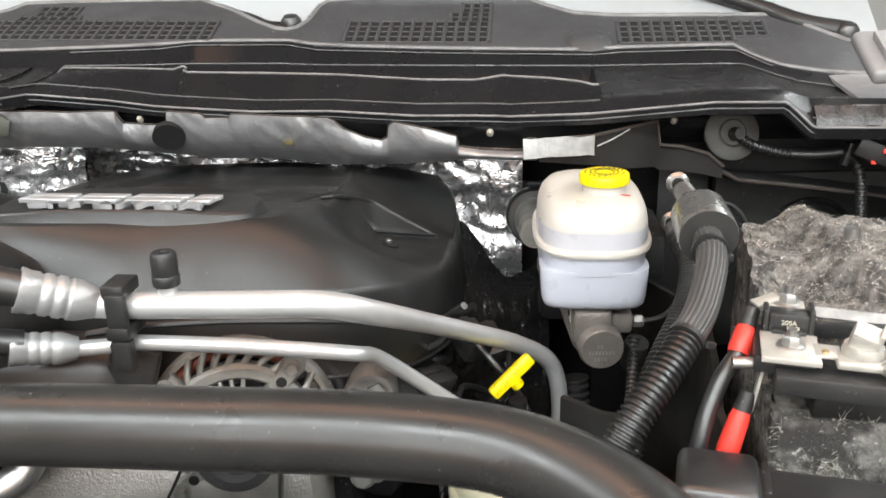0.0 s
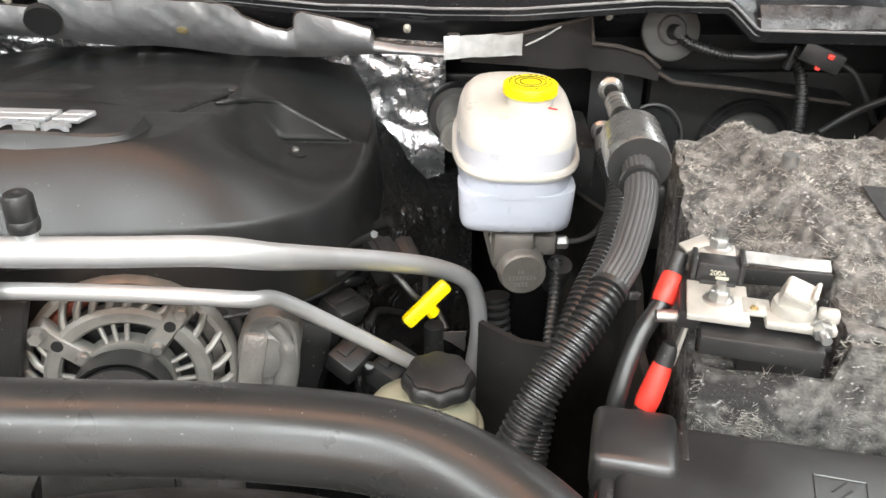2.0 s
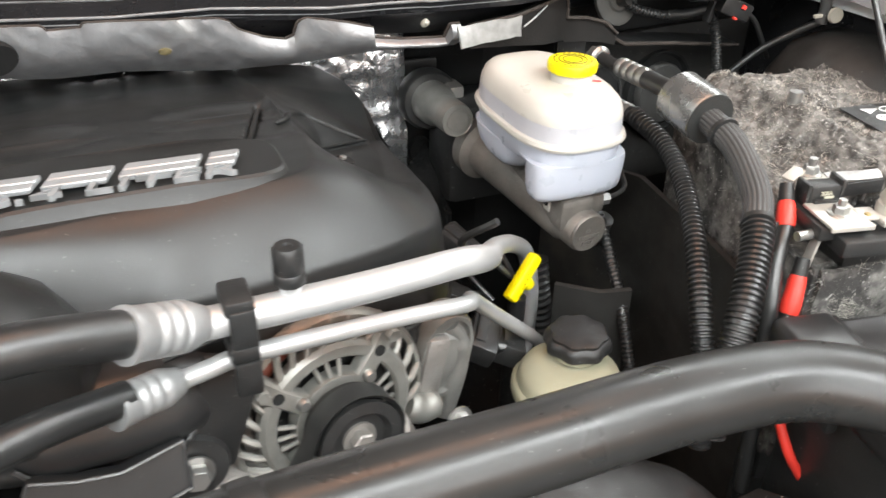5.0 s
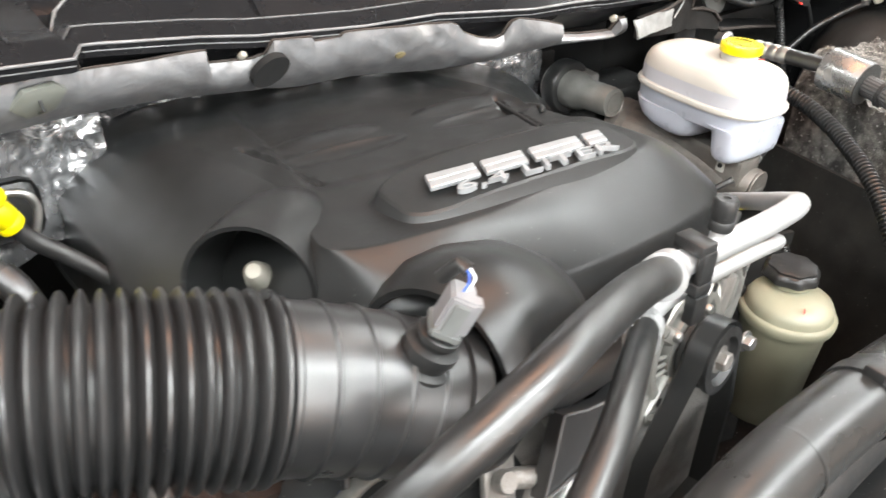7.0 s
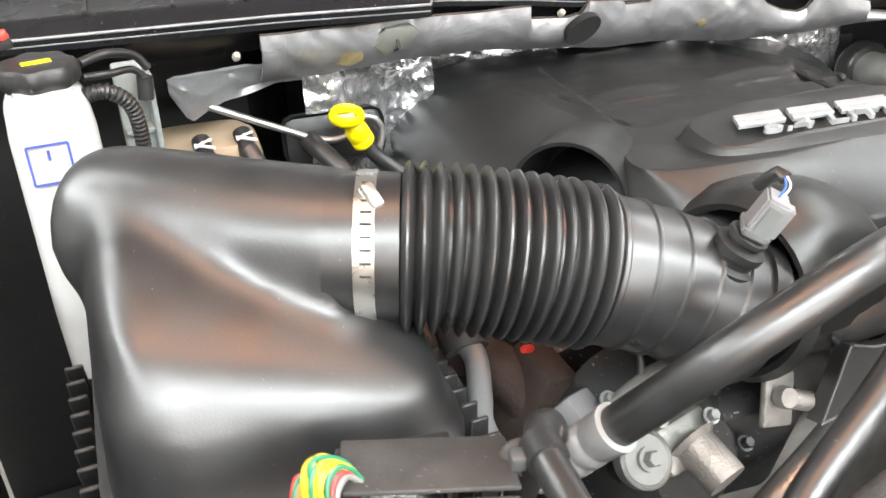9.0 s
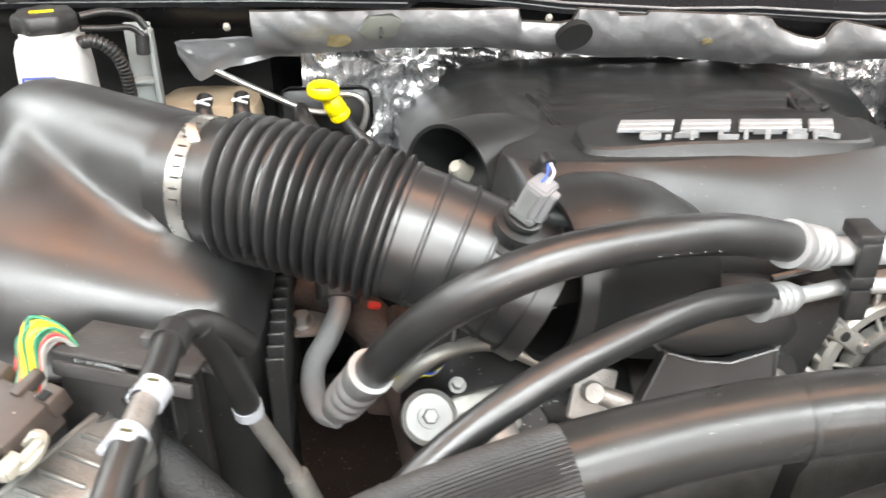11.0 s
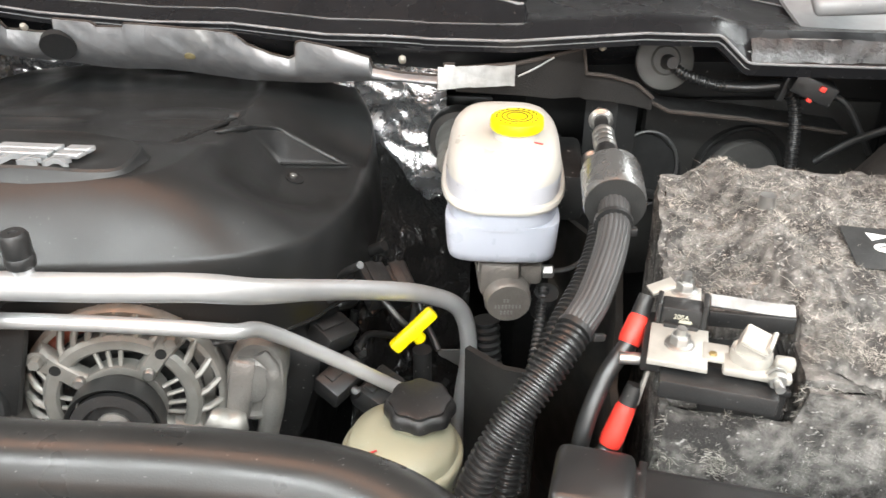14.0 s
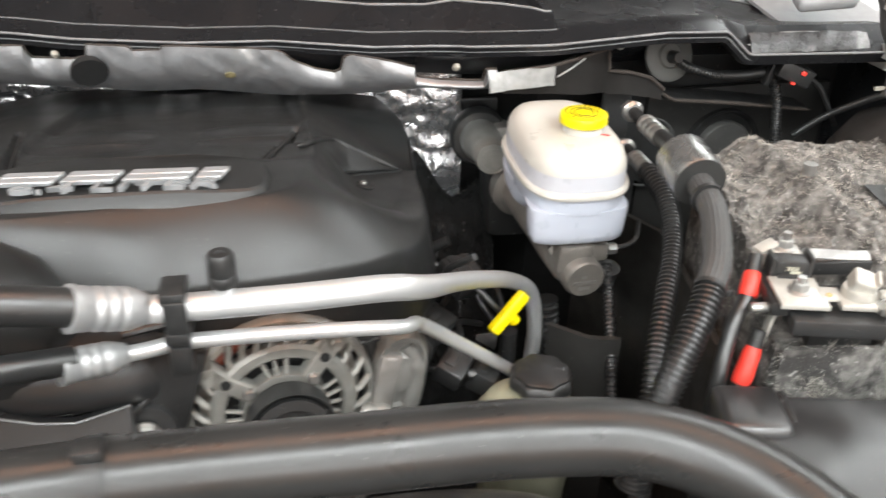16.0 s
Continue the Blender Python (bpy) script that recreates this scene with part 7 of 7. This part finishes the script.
part("plug_body", box((-0.840, 0.945, 1.570), (0.026, 0.016, 0.011), (0, -4, 10), 0.002), M_BLACK, up_)
part("red_clip", box((-0.831, 0.937, 1.577), (0.007, 0.005, 0.007), (0, -20, 10), 0.0015), M_RED, up_, "red clip")

# ---- wiring and hoses in front of the air box ----
cn = thing("ecu_plug", (-0.742, 0.488, 1.44), "brown-black multi-pin plug with ivory lever and bright wires", "wiring plug")
KT = -36


def kpt(a, b, c):
    cs, sn = math.cos(radians(KT)), math.sin(radians(KT))
    return V((-0.7528 + a * cs - b * sn, 0.4929 + a * sn + b * cs, 1.446 + c + b * 0.25))


def kbox(name, at, size, mat_, parent, bevel=0.0015, label="", spin=0):
    return part(name, box(kpt(*at), size, (14, 0, KT + spin), bevel), mat_, parent, label)


pb = kbox("plug_body", (0.003, 0.001, 0.003), (0.060, 0.034, 0.020), M_BROWNCONN, cn, 0.002)
for a in (-0.0125, 0.0300):
    tw = kbox("latch_tower", (a, 0.0175, 0.009), (0.0125, 0.012, 0.013), M_BROWNCONN, pb, 0.0015)
    kbox("tower_slot", (a, 0.0135, 0.0155), (0.0055, 0.0055, 0.003), M_VOID, tw, 0)
kbox("centre_rib", (0.011, 0.0175, 0.012), (0.007, 0.018, 0.007), M_BROWNCONN, pb, 0.001)
for k in range(4):
    kbox("body_rib", (-0.020 + 0.0095 * k, -0.0105, 0.0130), (0.0035, 0.010, 0.005), M_BROWNCONN, pb, 0.001)
    kbox("rib_gap", (-0.0155 + 0.0095 * k, -0.0115, 0.0130), (0.003, 0.008, 0.002), M_VOID, pb, 0)
lv = part("lever", sheet([[kpt(a, b + db, c + dc) for a, b, c in ((-0.046, -0.016, 0.004), (-0.034, -0.0165, 0.007), (-0.015, -0.0170, 0.008), (0.004, -0.0185, 0.008), (0.022, -0.0195, 0.006), (0.036, -0.0215, 0.003))] for db, dc in ((0.0020, 0.001), (0.0, 0.002), (-0.0025, 0.0005), (-0.0032, -0.004))], 0.0015), M_IVORY, cn, "ivory plastic locking lever")
for pts_ in (((-0.0445, -0.014, 0.004), (-0.0460, -0.006, 0.005), (-0.0420, 0.002, 0.007), (-0.0360, 0.005, 0.008), (-0.0310, 0.003, 0.009)), ((0.0350, -0.0210, 0.003), (0.0420, -0.015, 0.002), (0.0430, -0.006, 0.003), (0.0390, 0.001, 0.004), (0.0330, -0.001, 0.005), (0.030, -0.008, 0.004))):
    part("lever_arm", tube(spline([kpt(*p) for p in pts_], 5), 0.0030, 6), M_IVORY, lv)
for a_, b_, c_, w_, d_ in ((-0.043, -0.010, 0.007, 0.010, 0.012), (-0.040, -0.017, 0.005, 0.012, 0.006), (0.038, -0.018, 0.005, 0.010, 0.012), (0.041, -0.008, 0.004, 0.006, 0.014), (0.034, -0.023, 0.004, 0.014, 0.005)):
    kbox("lever_clip", (a_, b_, c_), (w_, d_, 0.007), M_IVORY, lv, 0.0012)
for k in range(5):
    kbox("lever_tooth", (-0.028 + 0.013 * k, -0.0190 - 0.0008 * k, 0.0095), (0.005, 0.003, 0.002), M_IVORY, lv, 0.0006)
kbox("lower_shell", (-0.004, -0.0215, -0.010), (0.052, 0.016, 0.014), M_BLACK, cn, 0.002)
rw = random.Random(7)
for k in range(24):
    q = (k % 12) / 11
    a0 = -0.006 + 0.022 * q
    lift = 0.018 + 0.010 * math.sin(math.pi * q) + rw.uniform(-0.002, 0.004)
    side_ = -0.012 + 0.020 * q
    p = [kpt(a0, 0.018 + 0.004 * (k // 12), 0.002), kpt(a0 * 0.7 + side_ * 0.4 - 0.001, 0.026, 0.009), kpt(side_ + rw.uniform(-0.001, 0.001), 0.033 + rw.uniform(-0.002, 0.002), lift), kpt(side_ * 0.9 + 0.003, 0.041 + rw.uniform(-0.002, 0.003), lift + 0.001), kpt(side_ * 0.6 + 0.012, 0.048, lift - 0.012), kpt(0.022, 0.046, -0.006)]
    part("wire", tube(spline(p, 5), 0.0011, 6), WIRES[(1, 2, 4, 0, 0, 2, 0, 0, 0, 2, 1, 3)[k % 12]], cn)
for k in range(16):
    a = -0.030 + 0.036 * k / 15
    part("wire", tube(spline([kpt(a, -0.026, -0.010), kpt(a + 0.001, -0.036, -0.011), kpt(a * 0.8 + rw.uniform(-0.004, 0.008), -0.050, -0.018), kpt(a * 0.5, -0.065, -0.04)], 5), 0.0012, 6), WIRES[(1, 2, 0, 4, 1, 0, 2, 3, 2, 0, 0, 5)[k % 12]], cn)
part("taped_tail", tube(spline([kpt(0.014, 0.050, 0.000), kpt(0.026, 0.052, 0.000), kpt(0.040, 0.056, -0.006), kpt(0.055, 0.050, -0.03), kpt(0.06, 0.03, -0.08)], 6), [0.0085 + 0.001 * (k % 2) for k in range(25)], 12), M_RUBBER, cn)

pc = thing("engine_computer", (-0.690, 0.43, 1.39), "finned cast aluminium engine computer", "control unit")
PQ = -38


def qpt(a, b, c):
    cs, sn = math.cos(radians(PQ)), math.sin(radians(PQ))
    return V((-0.713 + a * cs - b * sn, 0.475 + a * sn + b * cs, 1.416 + c + b * 0.12))


case_ = part("case", box(qpt(0.004, -0.012, 0), (0.040, 0.100, 0.024), (7, 6, PQ), 0.004, 3), M_CAST2, pc)
for k in range(6):
    part("fin", box(qpt(0.006, -0.052 + 0.014 * k, 0.0125), (0.030, 0.003, 0.004), (7, 6, PQ + 12), 0.001, 1), M_CAST2, case_)
part("edge_rail", box(qpt(-0.0145, -0.014, 0.012), (0.004, 0.092, 0.006), (7, 6, PQ), 0.0015), M_CAST2, case_)
for a, b in ((0.002, 0.044), (0.020, 0.026)):
    part("screw_boss", box(qpt(a, b, 0.004), (0.012, 0.020, 0.014), (7, 6, PQ), 0.005, 3), M_CAST2, case_)

sf = thing("wiring_shelf", (-0.66, 0.515, 1.44), "dark grey plastic wiring shelf in front of the air box", "shelf")
part("shelf_top", box((-0.679, 0.524, 1.4645), (0.082, 0.042, 0.003), (-10, 4, -18), 0.0012), M_SHELF, sf)
part("shelf_rim", box((-0.686, 0.5035, 1.4590), (0.082, 0.0025, 0.009), (-6, 4, -18), 0.0008), M_SHELF, sf)
part("shelf_skirt", box((-0.704, 0.5080, 1.437), (0.040, 0.003, 0.044), (-6, 4, -18), 0.001), M_BLACK, sf)
part("shelf_clip", box((-0.668, 0.4975, 1.452), (0.008, 0.005, 0.014), (-6, 4, -18), 0.0012), M_CAPGREY, sf, "grey retaining clip")
part("cable_ring", rings(bmesh.new(), [[V((-0.634, 0.511, 1.462)) + V((1, -0.3, 0)) * ((0.0085 + 0.0028 * math.cos(q)) * math.cos(2 * math.pi * k / 22)) + V((0, 0.35, 0.85)) * ((0.0085 + 0.0028 * math.cos(q)) * math.sin(2 * math.pi * k / 22)) + V((0.2, -0.9, 0.35)) * (0.0028 * math.sin(q)) for k in range(22)] for q in [2 * math.pi * j / 8 for j in range(8)]], close=True), M_CAPGREY, sf, "grey cable ring")
for k in range(4):
    part("shelf_rib", box((-0.700 + 0.013 * k, 0.523 - 0.0042 * k, 1.43), (0.002, 0.012, 0.040), (0, 0, -18), 0.0005, 1), M_DARK, sf)
part("shelf_leg", box((-0.684, 0.556, 1.25), (0.06, 0.012, 0.40), (0, 0, -12), 0.002), M_DARK, sf)

eh = thing("emission_hose", (-0.655, 0.42, 1.4820), "dark rubber hose with two pale clamp bands and a steel joiner", "hose")
EH = [(-0.618, 0.512, 1.470), (-0.630, 0.498, 1.492), (-0.640, 0.488, 1.502), (-0.6475, 0.474, 1.5045), (-0.6505, 0.450, 1.5030), (-0.6530, 0.428, 1.5020), (-0.6555, 0.408, 1.5015), (-0.659, 0.375, 1.4970), (-0.661, 0.34, 1.4880), (-0.662, 0.28, 1.4580)]
part("upper_hose", tube(spline(EH[:6], 8), 0.0078, 18), M_RUBBER, eh)
part("lower_hose", tube(spline(EH[6:], 8), 0.0078, 18), M_RUBBER, eh)
part("joiner", tube([EH[5], EH[6]], 0.0066, 18), M_CASTDARK, eh)
for i_ in (5, 6):
    p_ = V(EH[i_])
    d_ = V((0.0018, 0.0058, 0.0004)) * (1 if i_ == 5 else -1)
    bd = part("clamp_band", tube([p_, p_ + d_ * 1.7], 0.0084, 22), M_PALEBAND, eh, "pale clamp band")
    part("band_ear", box(p_ + d_ + V((-0.0086, 0, -0.001)), (0.004, 0.007, 0.004), (0, 0, -17), 0.001), M_PALEBAND, bd)
    part("band_dash", box(p_ + d_ + V((0.002, -0.001, 0.0084)), (0.005, 0.0012, 0.0006), (0, 12, -5), 0), M_INK, bd)
part("collar", tube([(-0.6465, 0.480, 1.5042), (-0.6485, 0.468, 1.5045)], 0.0094, 18), M_BLACK, eh)
part("collar_head", box((-0.6590, 0.476, 1.503), (0.007, 0.008, 0.008), (0, 0, -17), 0.0015), M_WRAP, eh)
e2 = thing("vacuum_pipe", (-0.62, 0.53, 1.38), "rubber elbow clamped to a thin grey pipe", "pipe")
part("elbow", tube(spline([(-0.638, 0.490, 1.500), (-0.632, 0.500, 1.478), (-0.628, 0.515, 1.445), (-0.625, 0.529, 1.412)], 8), 0.0085, 16), M_RUBBER, e2)
part("band", tube([(-0.6253, 0.528, 1.414), (-0.6247, 0.530, 1.406)], 0.0092, 18), M_PALEBAND, e2, "pale clamp band")
part("pipe", tube(spline([(-0.625, 0.529, 1.412), (-0.616, 0.536, 1.380), (-0.604, 0.540, 1.345), (-0.592, 0.535, 1.312)], 8), 0.0062, 14), M_CASTDARK, e2, "thin grey pipe")
part("flared_end", tube(spline([(-0.602, 0.539, 1.342), (-0.590, 0.534, 1.308), (-0.575, 0.52, 1.27)], 6), 0.0085, 16), M_CAST, e2)
fh = thing("fabric_hose", (-0.67, 0.5, 1.36), "thick black fabric-covered hose", "hose")
part("hose", tube(spline([(-0.705, 0.515, 1.43), (-0.680, 0.510, 1.395), (-0.650, 0.500, 1.36), (-0.615, 0.485, 1.325), (-0.59, 0.46, 1.28)], 8), 0.0155, 18), material("braided_black_fabric", (0.022, 0.022, 0.022), 0.6, grain=0.8, grain_scale=420), fh)

# ---- engine front, left of the alternator ----
gp = thing("discharge_pipe", (-0.58, 0.65, 1.35), "grey curved refrigerant pipe with rubber boot", "pipe")
part("pipe", tube(spline([(-0.570, 0.712, 1.376), (-0.568, 0.692, 1.370), (-0.578, 0.665, 1.362), (-0.589, 0.640, 1.357), (-0.590, 0.612, 1.354), (-0.583, 0.590, 1.352), (-0.572, 0.580, 1.354)], 8), 0.0090, 18), M_CRIMP, gp)
part("rubber_boot", lathe([(0, 0.0), (0.017, 0), (0.019, 0.008), (0.019, 0.022), (0, 0.022)], (-0.569, 0.704, 1.369), (0.05, 0.7, 0.5), 22), M_CAPGREY, gp)
mt = thing("pipe_bracket", (-0.60, 0.705, 1.345), "small steel bracket with hexagon bolt", "bracket")
part("plate", box((-0.600, 0.704, 1.350), (0.044, 0.030, 0.004), (10, 0, 0), 0.002), M_CASTDARK, mt)
part("bolt", hexbolt(bmesh.new(), (-0.600, 0.703, 1.352), (0, -0.2, 1), 0.0075, 0.008), M_STEEL, mt)
ex = thing("exhaust_manifold", (-0.53, 0.70, 1.28), "rusty brown exhaust manifold under the intake duct", "exhaust manifold")
M_RUST = material("rusty_iron", (0.040, 0.026, 0.021), 0.8, vary=0.4, scale=35, grain=0.6, grain_scale=300)
part("runner", tube(spline([(-0.60, 0.74, 1.36), (-0.565, 0.725, 1.355), (-0.535, 0.70, 1.335), (-0.515, 0.67, 1.29), (-0.50, 0.65, 1.20)], 6), 0.020, 16), M_RUST, ex)
part("heat_plate", box((-0.525, 0.690, 1.315), (0.035, 0.050, 0.09), (10, 20, 10), 0.008), M_RUST, ex)
solo("red_clip", box((-0.541, 0.665, 1.389), (0.010, 0.005, 0.006), (30, 20, 10), 0.0015), M_RED, "small red plastic clip below the duct", "clip")
wpump = thing("water_pump", (-0.47, 0.60, 1.2), "cast aluminium water pump housing with bolts", "water pump")
part("housing", lathe([(0, 0.03), (0.035, 0.03), (0.050, 0.015), (0.062, 0.0), (0.070, -0.05), (0, -0.05)], (-0.455, 0.600, 1.315), (0.0, -0.9, 0.35), 32), M_DARK, wpump)
part("flange", box((-0.468, 0.575, 1.350), (0.050, 0.010, 0.034), (-40, 0, 12), 0.005), M_CAST, wpump)
part("outlet", lathe([(0.010, 0.030), (0.0145, 0.030), (0.015, 0.026), (0.015, 0.0), (0.020, -0.004), (0, -0.004)], (-0.466, 0.566, 1.352), (0.15, -0.75, -0.25), 24), M_CASTDARK, wpump)
for x, y, z in ((-0.488, 0.580, 1.373), (-0.512, 0.606, 1.378), (-0.446, 0.577, 1.362), (-0.40, 0.590, 1.350), (-0.425, 0.60, 1.362), (-0.415, 0.57, 1.33)):
    part("bolt", hexbolt(bmesh.new(), (x, y, z), (0, -0.6, 0.8), 0.0042, 0.006), M_ZINC if x < -0.44 else M_DARK, wpump)
part("rib", tube(spline([(-0.53, 0.60, 1.36), (-0.50, 0.60, 1.385), (-0.46, 0.61, 1.385), (-0.42, 0.60, 1.37)], 6), 0.006, 10), M_CAST, wpump)
part("body_casting", box((-0.41, 0.615, 1.30), (0.12, 0.06, 0.11), (10, 0, -8), 0.012), M_DARK, wpump)
idl = thing("idler_pulley", (-0.510, 0.57, 1.34), "zinc idler pulley washer with hexagon bolt", "idler pulley")
part("disc", lathe([(0, -0.012), (0.018, -0.012), (0.0195, -0.008), (0.0195, 0.0), (0.0175, 0.002), (0.016, 0.0005), (0.008, 0.0005), (0.007, 0.003), (0, 0.003)], (-0.510, 0.562, 1.362), (0.05, -0.72, 0.68), 36), M_ZINC, idl)
part("bolt", hexbolt(bmesh.new(), V((-0.510, 0.562, 1.362)) + V((0.05, -0.72, 0.68)) * 0.0025, (0.05, -0.72, 0.68), 0.0055, 0.007), M_ZINC, idl)
part("arm", box((-0.507, 0.590, 1.335), (0.016, 0.02, 0.03), (-20, 0, 0), 0.005), M_DARK, idl)
gc = thing("crank_sensor_plug", (-0.53, 0.615, 1.35), "grey sensor plug with yellow latch and blue wires", "sensor plug")
part("plug_body", box((-0.530, 0.615, 1.366), (0.030, 0.022, 0.024), (30, 15, 25), 0.004), M_GREYCONN, gc)
part("latch", box((-0.536, 0.603, 1.366), (0.006, 0.005, 0.018), (30, 35, 25), 0.001), M_YELLOW, gc, "yellow latch")
for k in range(3):
    part("wire", tube(spline([(-0.520, 0.606, 1.362 + 0.002 * k), (-0.510, 0.603, 1.366 + 0.002 * k), (-0.500, 0.606, 1.366), (-0.485, 0.615, 1.38)], 5), 0.0013, 6), WIRES[5 if k else 0], gc)
lead = thing("sensor_lead", (-0.50, 0.60, 1.38), "black wire running up beside the pump", "wire")
part("lead", tube(spline([(-0.505, 0.603, 1.370), (-0.490, 0.604, 1.385), (-0.486, 0.612, 1.405), (-0.49, 0.63, 1.42)], 6), 0.0028, 10), M_RUBBER, lead)
sp_ = thing("coolant_pipe", (-0.36, 0.55, 1.31), "brushed steel coolant pipe with an elbow", "pipe")
part("pipe", tube(spline([(-0.45, 0.525, 1.295), (-0.40, 0.540, 1.305), (-0.345, 0.556, 1.320), (-0.318, 0.568, 1.333), (-0.312, 0.585, 1.355), (-0.315, 0.60, 1.37)], 8), 0.0125, 20), M_STEEL, sp_)
cr = thing("cream_bracket", (-0.40, 0.575, 1.35), "cream plated bracket with round bolt", "bracket")
part("plate", box((-0.392, 0.572, 1.362), (0.034, 0.006, 0.040), (-25, 20, 5), 0.003), M_CASTDARK, cr)
part("bolt", lathe([(0, 0.008), (0.007, 0.008), (0.008, 0.006), (0.008, 0.0), (0, 0)], (-0.394, 0.567, 1.368), (0, -0.8, 0.5), 18), M_CASTDARK, cr)
part("stub", tube([(-0.385, 0.572, 1.36), (-0.36, 0.565, 1.352)], 0.0075, 12), M_CASTDARK, cr)
mn = thing("intake_runner", (-0.29, 0.60, 1.38), "black plastic intake runner bulging below the cover", "intake runner")
part("runner", tube(spline([(-0.385, 0.625, 1.395), (-0.350, 0.605, 1.400), (-0.305, 0.598, 1.405), (-0.262, 0.602, 1.400), (-0.235, 0.62, 1.385)], 8), [0.016] + [0.026 + 0.004 * math.sin(math.pi * k / 31) for k in range(31)] + [0.018], 26), M_GLOSSY, mn)
part("runner_rim", tube(spline([(-0.352, 0.574, 1.402), (-0.335, 0.568, 1.388), (-0.305, 0.566, 1.377), (-0.275, 0.570, 1.375), (-0.252, 0.580, 1.386), (-0.240, 0.592, 1.400)], 6), 0.0022, 8), M_BLACK, mn)
part("runner_tab", box((-0.238, 0.590, 1.390), (0.014, 0.006, 0.012), (0, 30, 0), 0.0015), M_BLACK, mn)
tp = thing("timing_shield", (-0.32, 0.565, 1.37), "black plastic shield with raised outline", "shield")
TP = [V((-0.346, 0.561, 1.401)), V((-0.322, 0.562, 1.391)), V((-0.298, 0.562, 1.387)), V((-0.262, 0.566, 1.393)), V((-0.262, 0.560, 1.360)), V((-0.31, 0.553, 1.352)), V((-0.372, 0.548, 1.350))]
bm = rings(bmesh.new(), [[p + V((0, 0.012, -0.004)) for p in TP], TP])
part("panel", bm, M_GLOSSY, tp)
part("raised_outline", tube([p + V((0, -0.001, 0.001)) for p in TP] + [TP[0]], 0.0013, 6), M_RIMDULL, tp)
solo("edge_trim", tube(spline([(-0.262, 0.592, 1.436), (-0.22, 0.594, 1.441), (-0.16, 0.60, 1.441), (-0.10, 0.605, 1.438), (-0.06, 0.62, 1.43)], 6), 0.003, 8), M_GLOSSY, "thin black wire run below the cover's front edge", "wire")

# ---- dark wiring between the cover and the master cylinder ----
hw = thing("injector_harness", (0.02, 0.72, 1.33), "black engine harness with plugs beside the cover", "harness")
rr = random.Random(11)
for k in range(9):
    a = V((rr.uniform(-0.04, 0.03), rr.uniform(0.66, 0.82), rr.uniform(1.30, 1.36)))
    pts_ = [a]
    for q in range(3):
        pts_.append(pts_[-1] + V((rr.uniform(-0.01, 0.035), rr.uniform(-0.03, 0.045), rr.uniform(-0.03, 0.025))))
    part("lead", tube(spline(pts_, 6), rr.uniform(0.0025, 0.006), 9), M_RUBBER, hw)
for c, t in (((0.025, 0.745, 1.352), (20, 10, 30)), ((-0.01, 0.69, 1.338), (-15, 20, -40)), ((0.0, 0.655, 1.318), (10, 20, -35)), ((0.03, 0.66, 1.30), (0, 20, -30)), ((0.045, 0.78, 1.33), (25, -10, 20))):
    pb = part("plug", box(c, (0.026, 0.040, 0.022), t, 0.003), M_BLACK, hw)
    part("plug_rib", box(V(c) + V((0, 0, 0.012)), (0.010, 0.030, 0.004), t, 0.001), M_BLACK, pb)
solo("grey_bellow", ribbed([(0.128, 0.765, 1.30), (0.130, 0.76, 1.27), (0.134, 0.755, 1.22), (0.135, 0.75, 1.12)], 0.013, 0.008, 0.003, 16), M_RUBBER, "black rubber bellows behind the aluminium tube", "bellows")
solo("steering_shield", sheet([[V((x, y, z)) for x, y in ((0.105, 0.70), (0.135, 0.67), (0.165, 0.66))] for z in (1.315, 1.30, 1.22, 1.0)], 0.006), M_LINER, "dark grey plastic shield below the master cylinder", "shield")
inn = thing("wheel_liner", (0.2, 0.72, 1.1), "dusty dark wheel liner beside the battery", "wheel liner")
part("liner", sheet([[V((x, y, z)) for x, y in ((0.20, 0.86), (0.245, 0.76), (0.225, 0.66), (0.205, 0.58), (0.20, 0.53))] for z in (1.37, 1.33, 1.2, 1.0)], 0.006), material("dusty_black_liner", (0.015, 0.014, 0.0125), 0.6, vary=0.5, dust=0.15, dust_scale=420, scale=30, stain=(0.05, 0.042, 0.035)), inn)
solo("red_lead", tube(spline([(0.165, 0.49, 1.33), (0.160, 0.475, 1.31), (0.163, 0.46, 1.285), (0.172, 0.45, 1.265)], 6), 0.004, 10), M_RED, "red wire below the radiator hose", "wire")
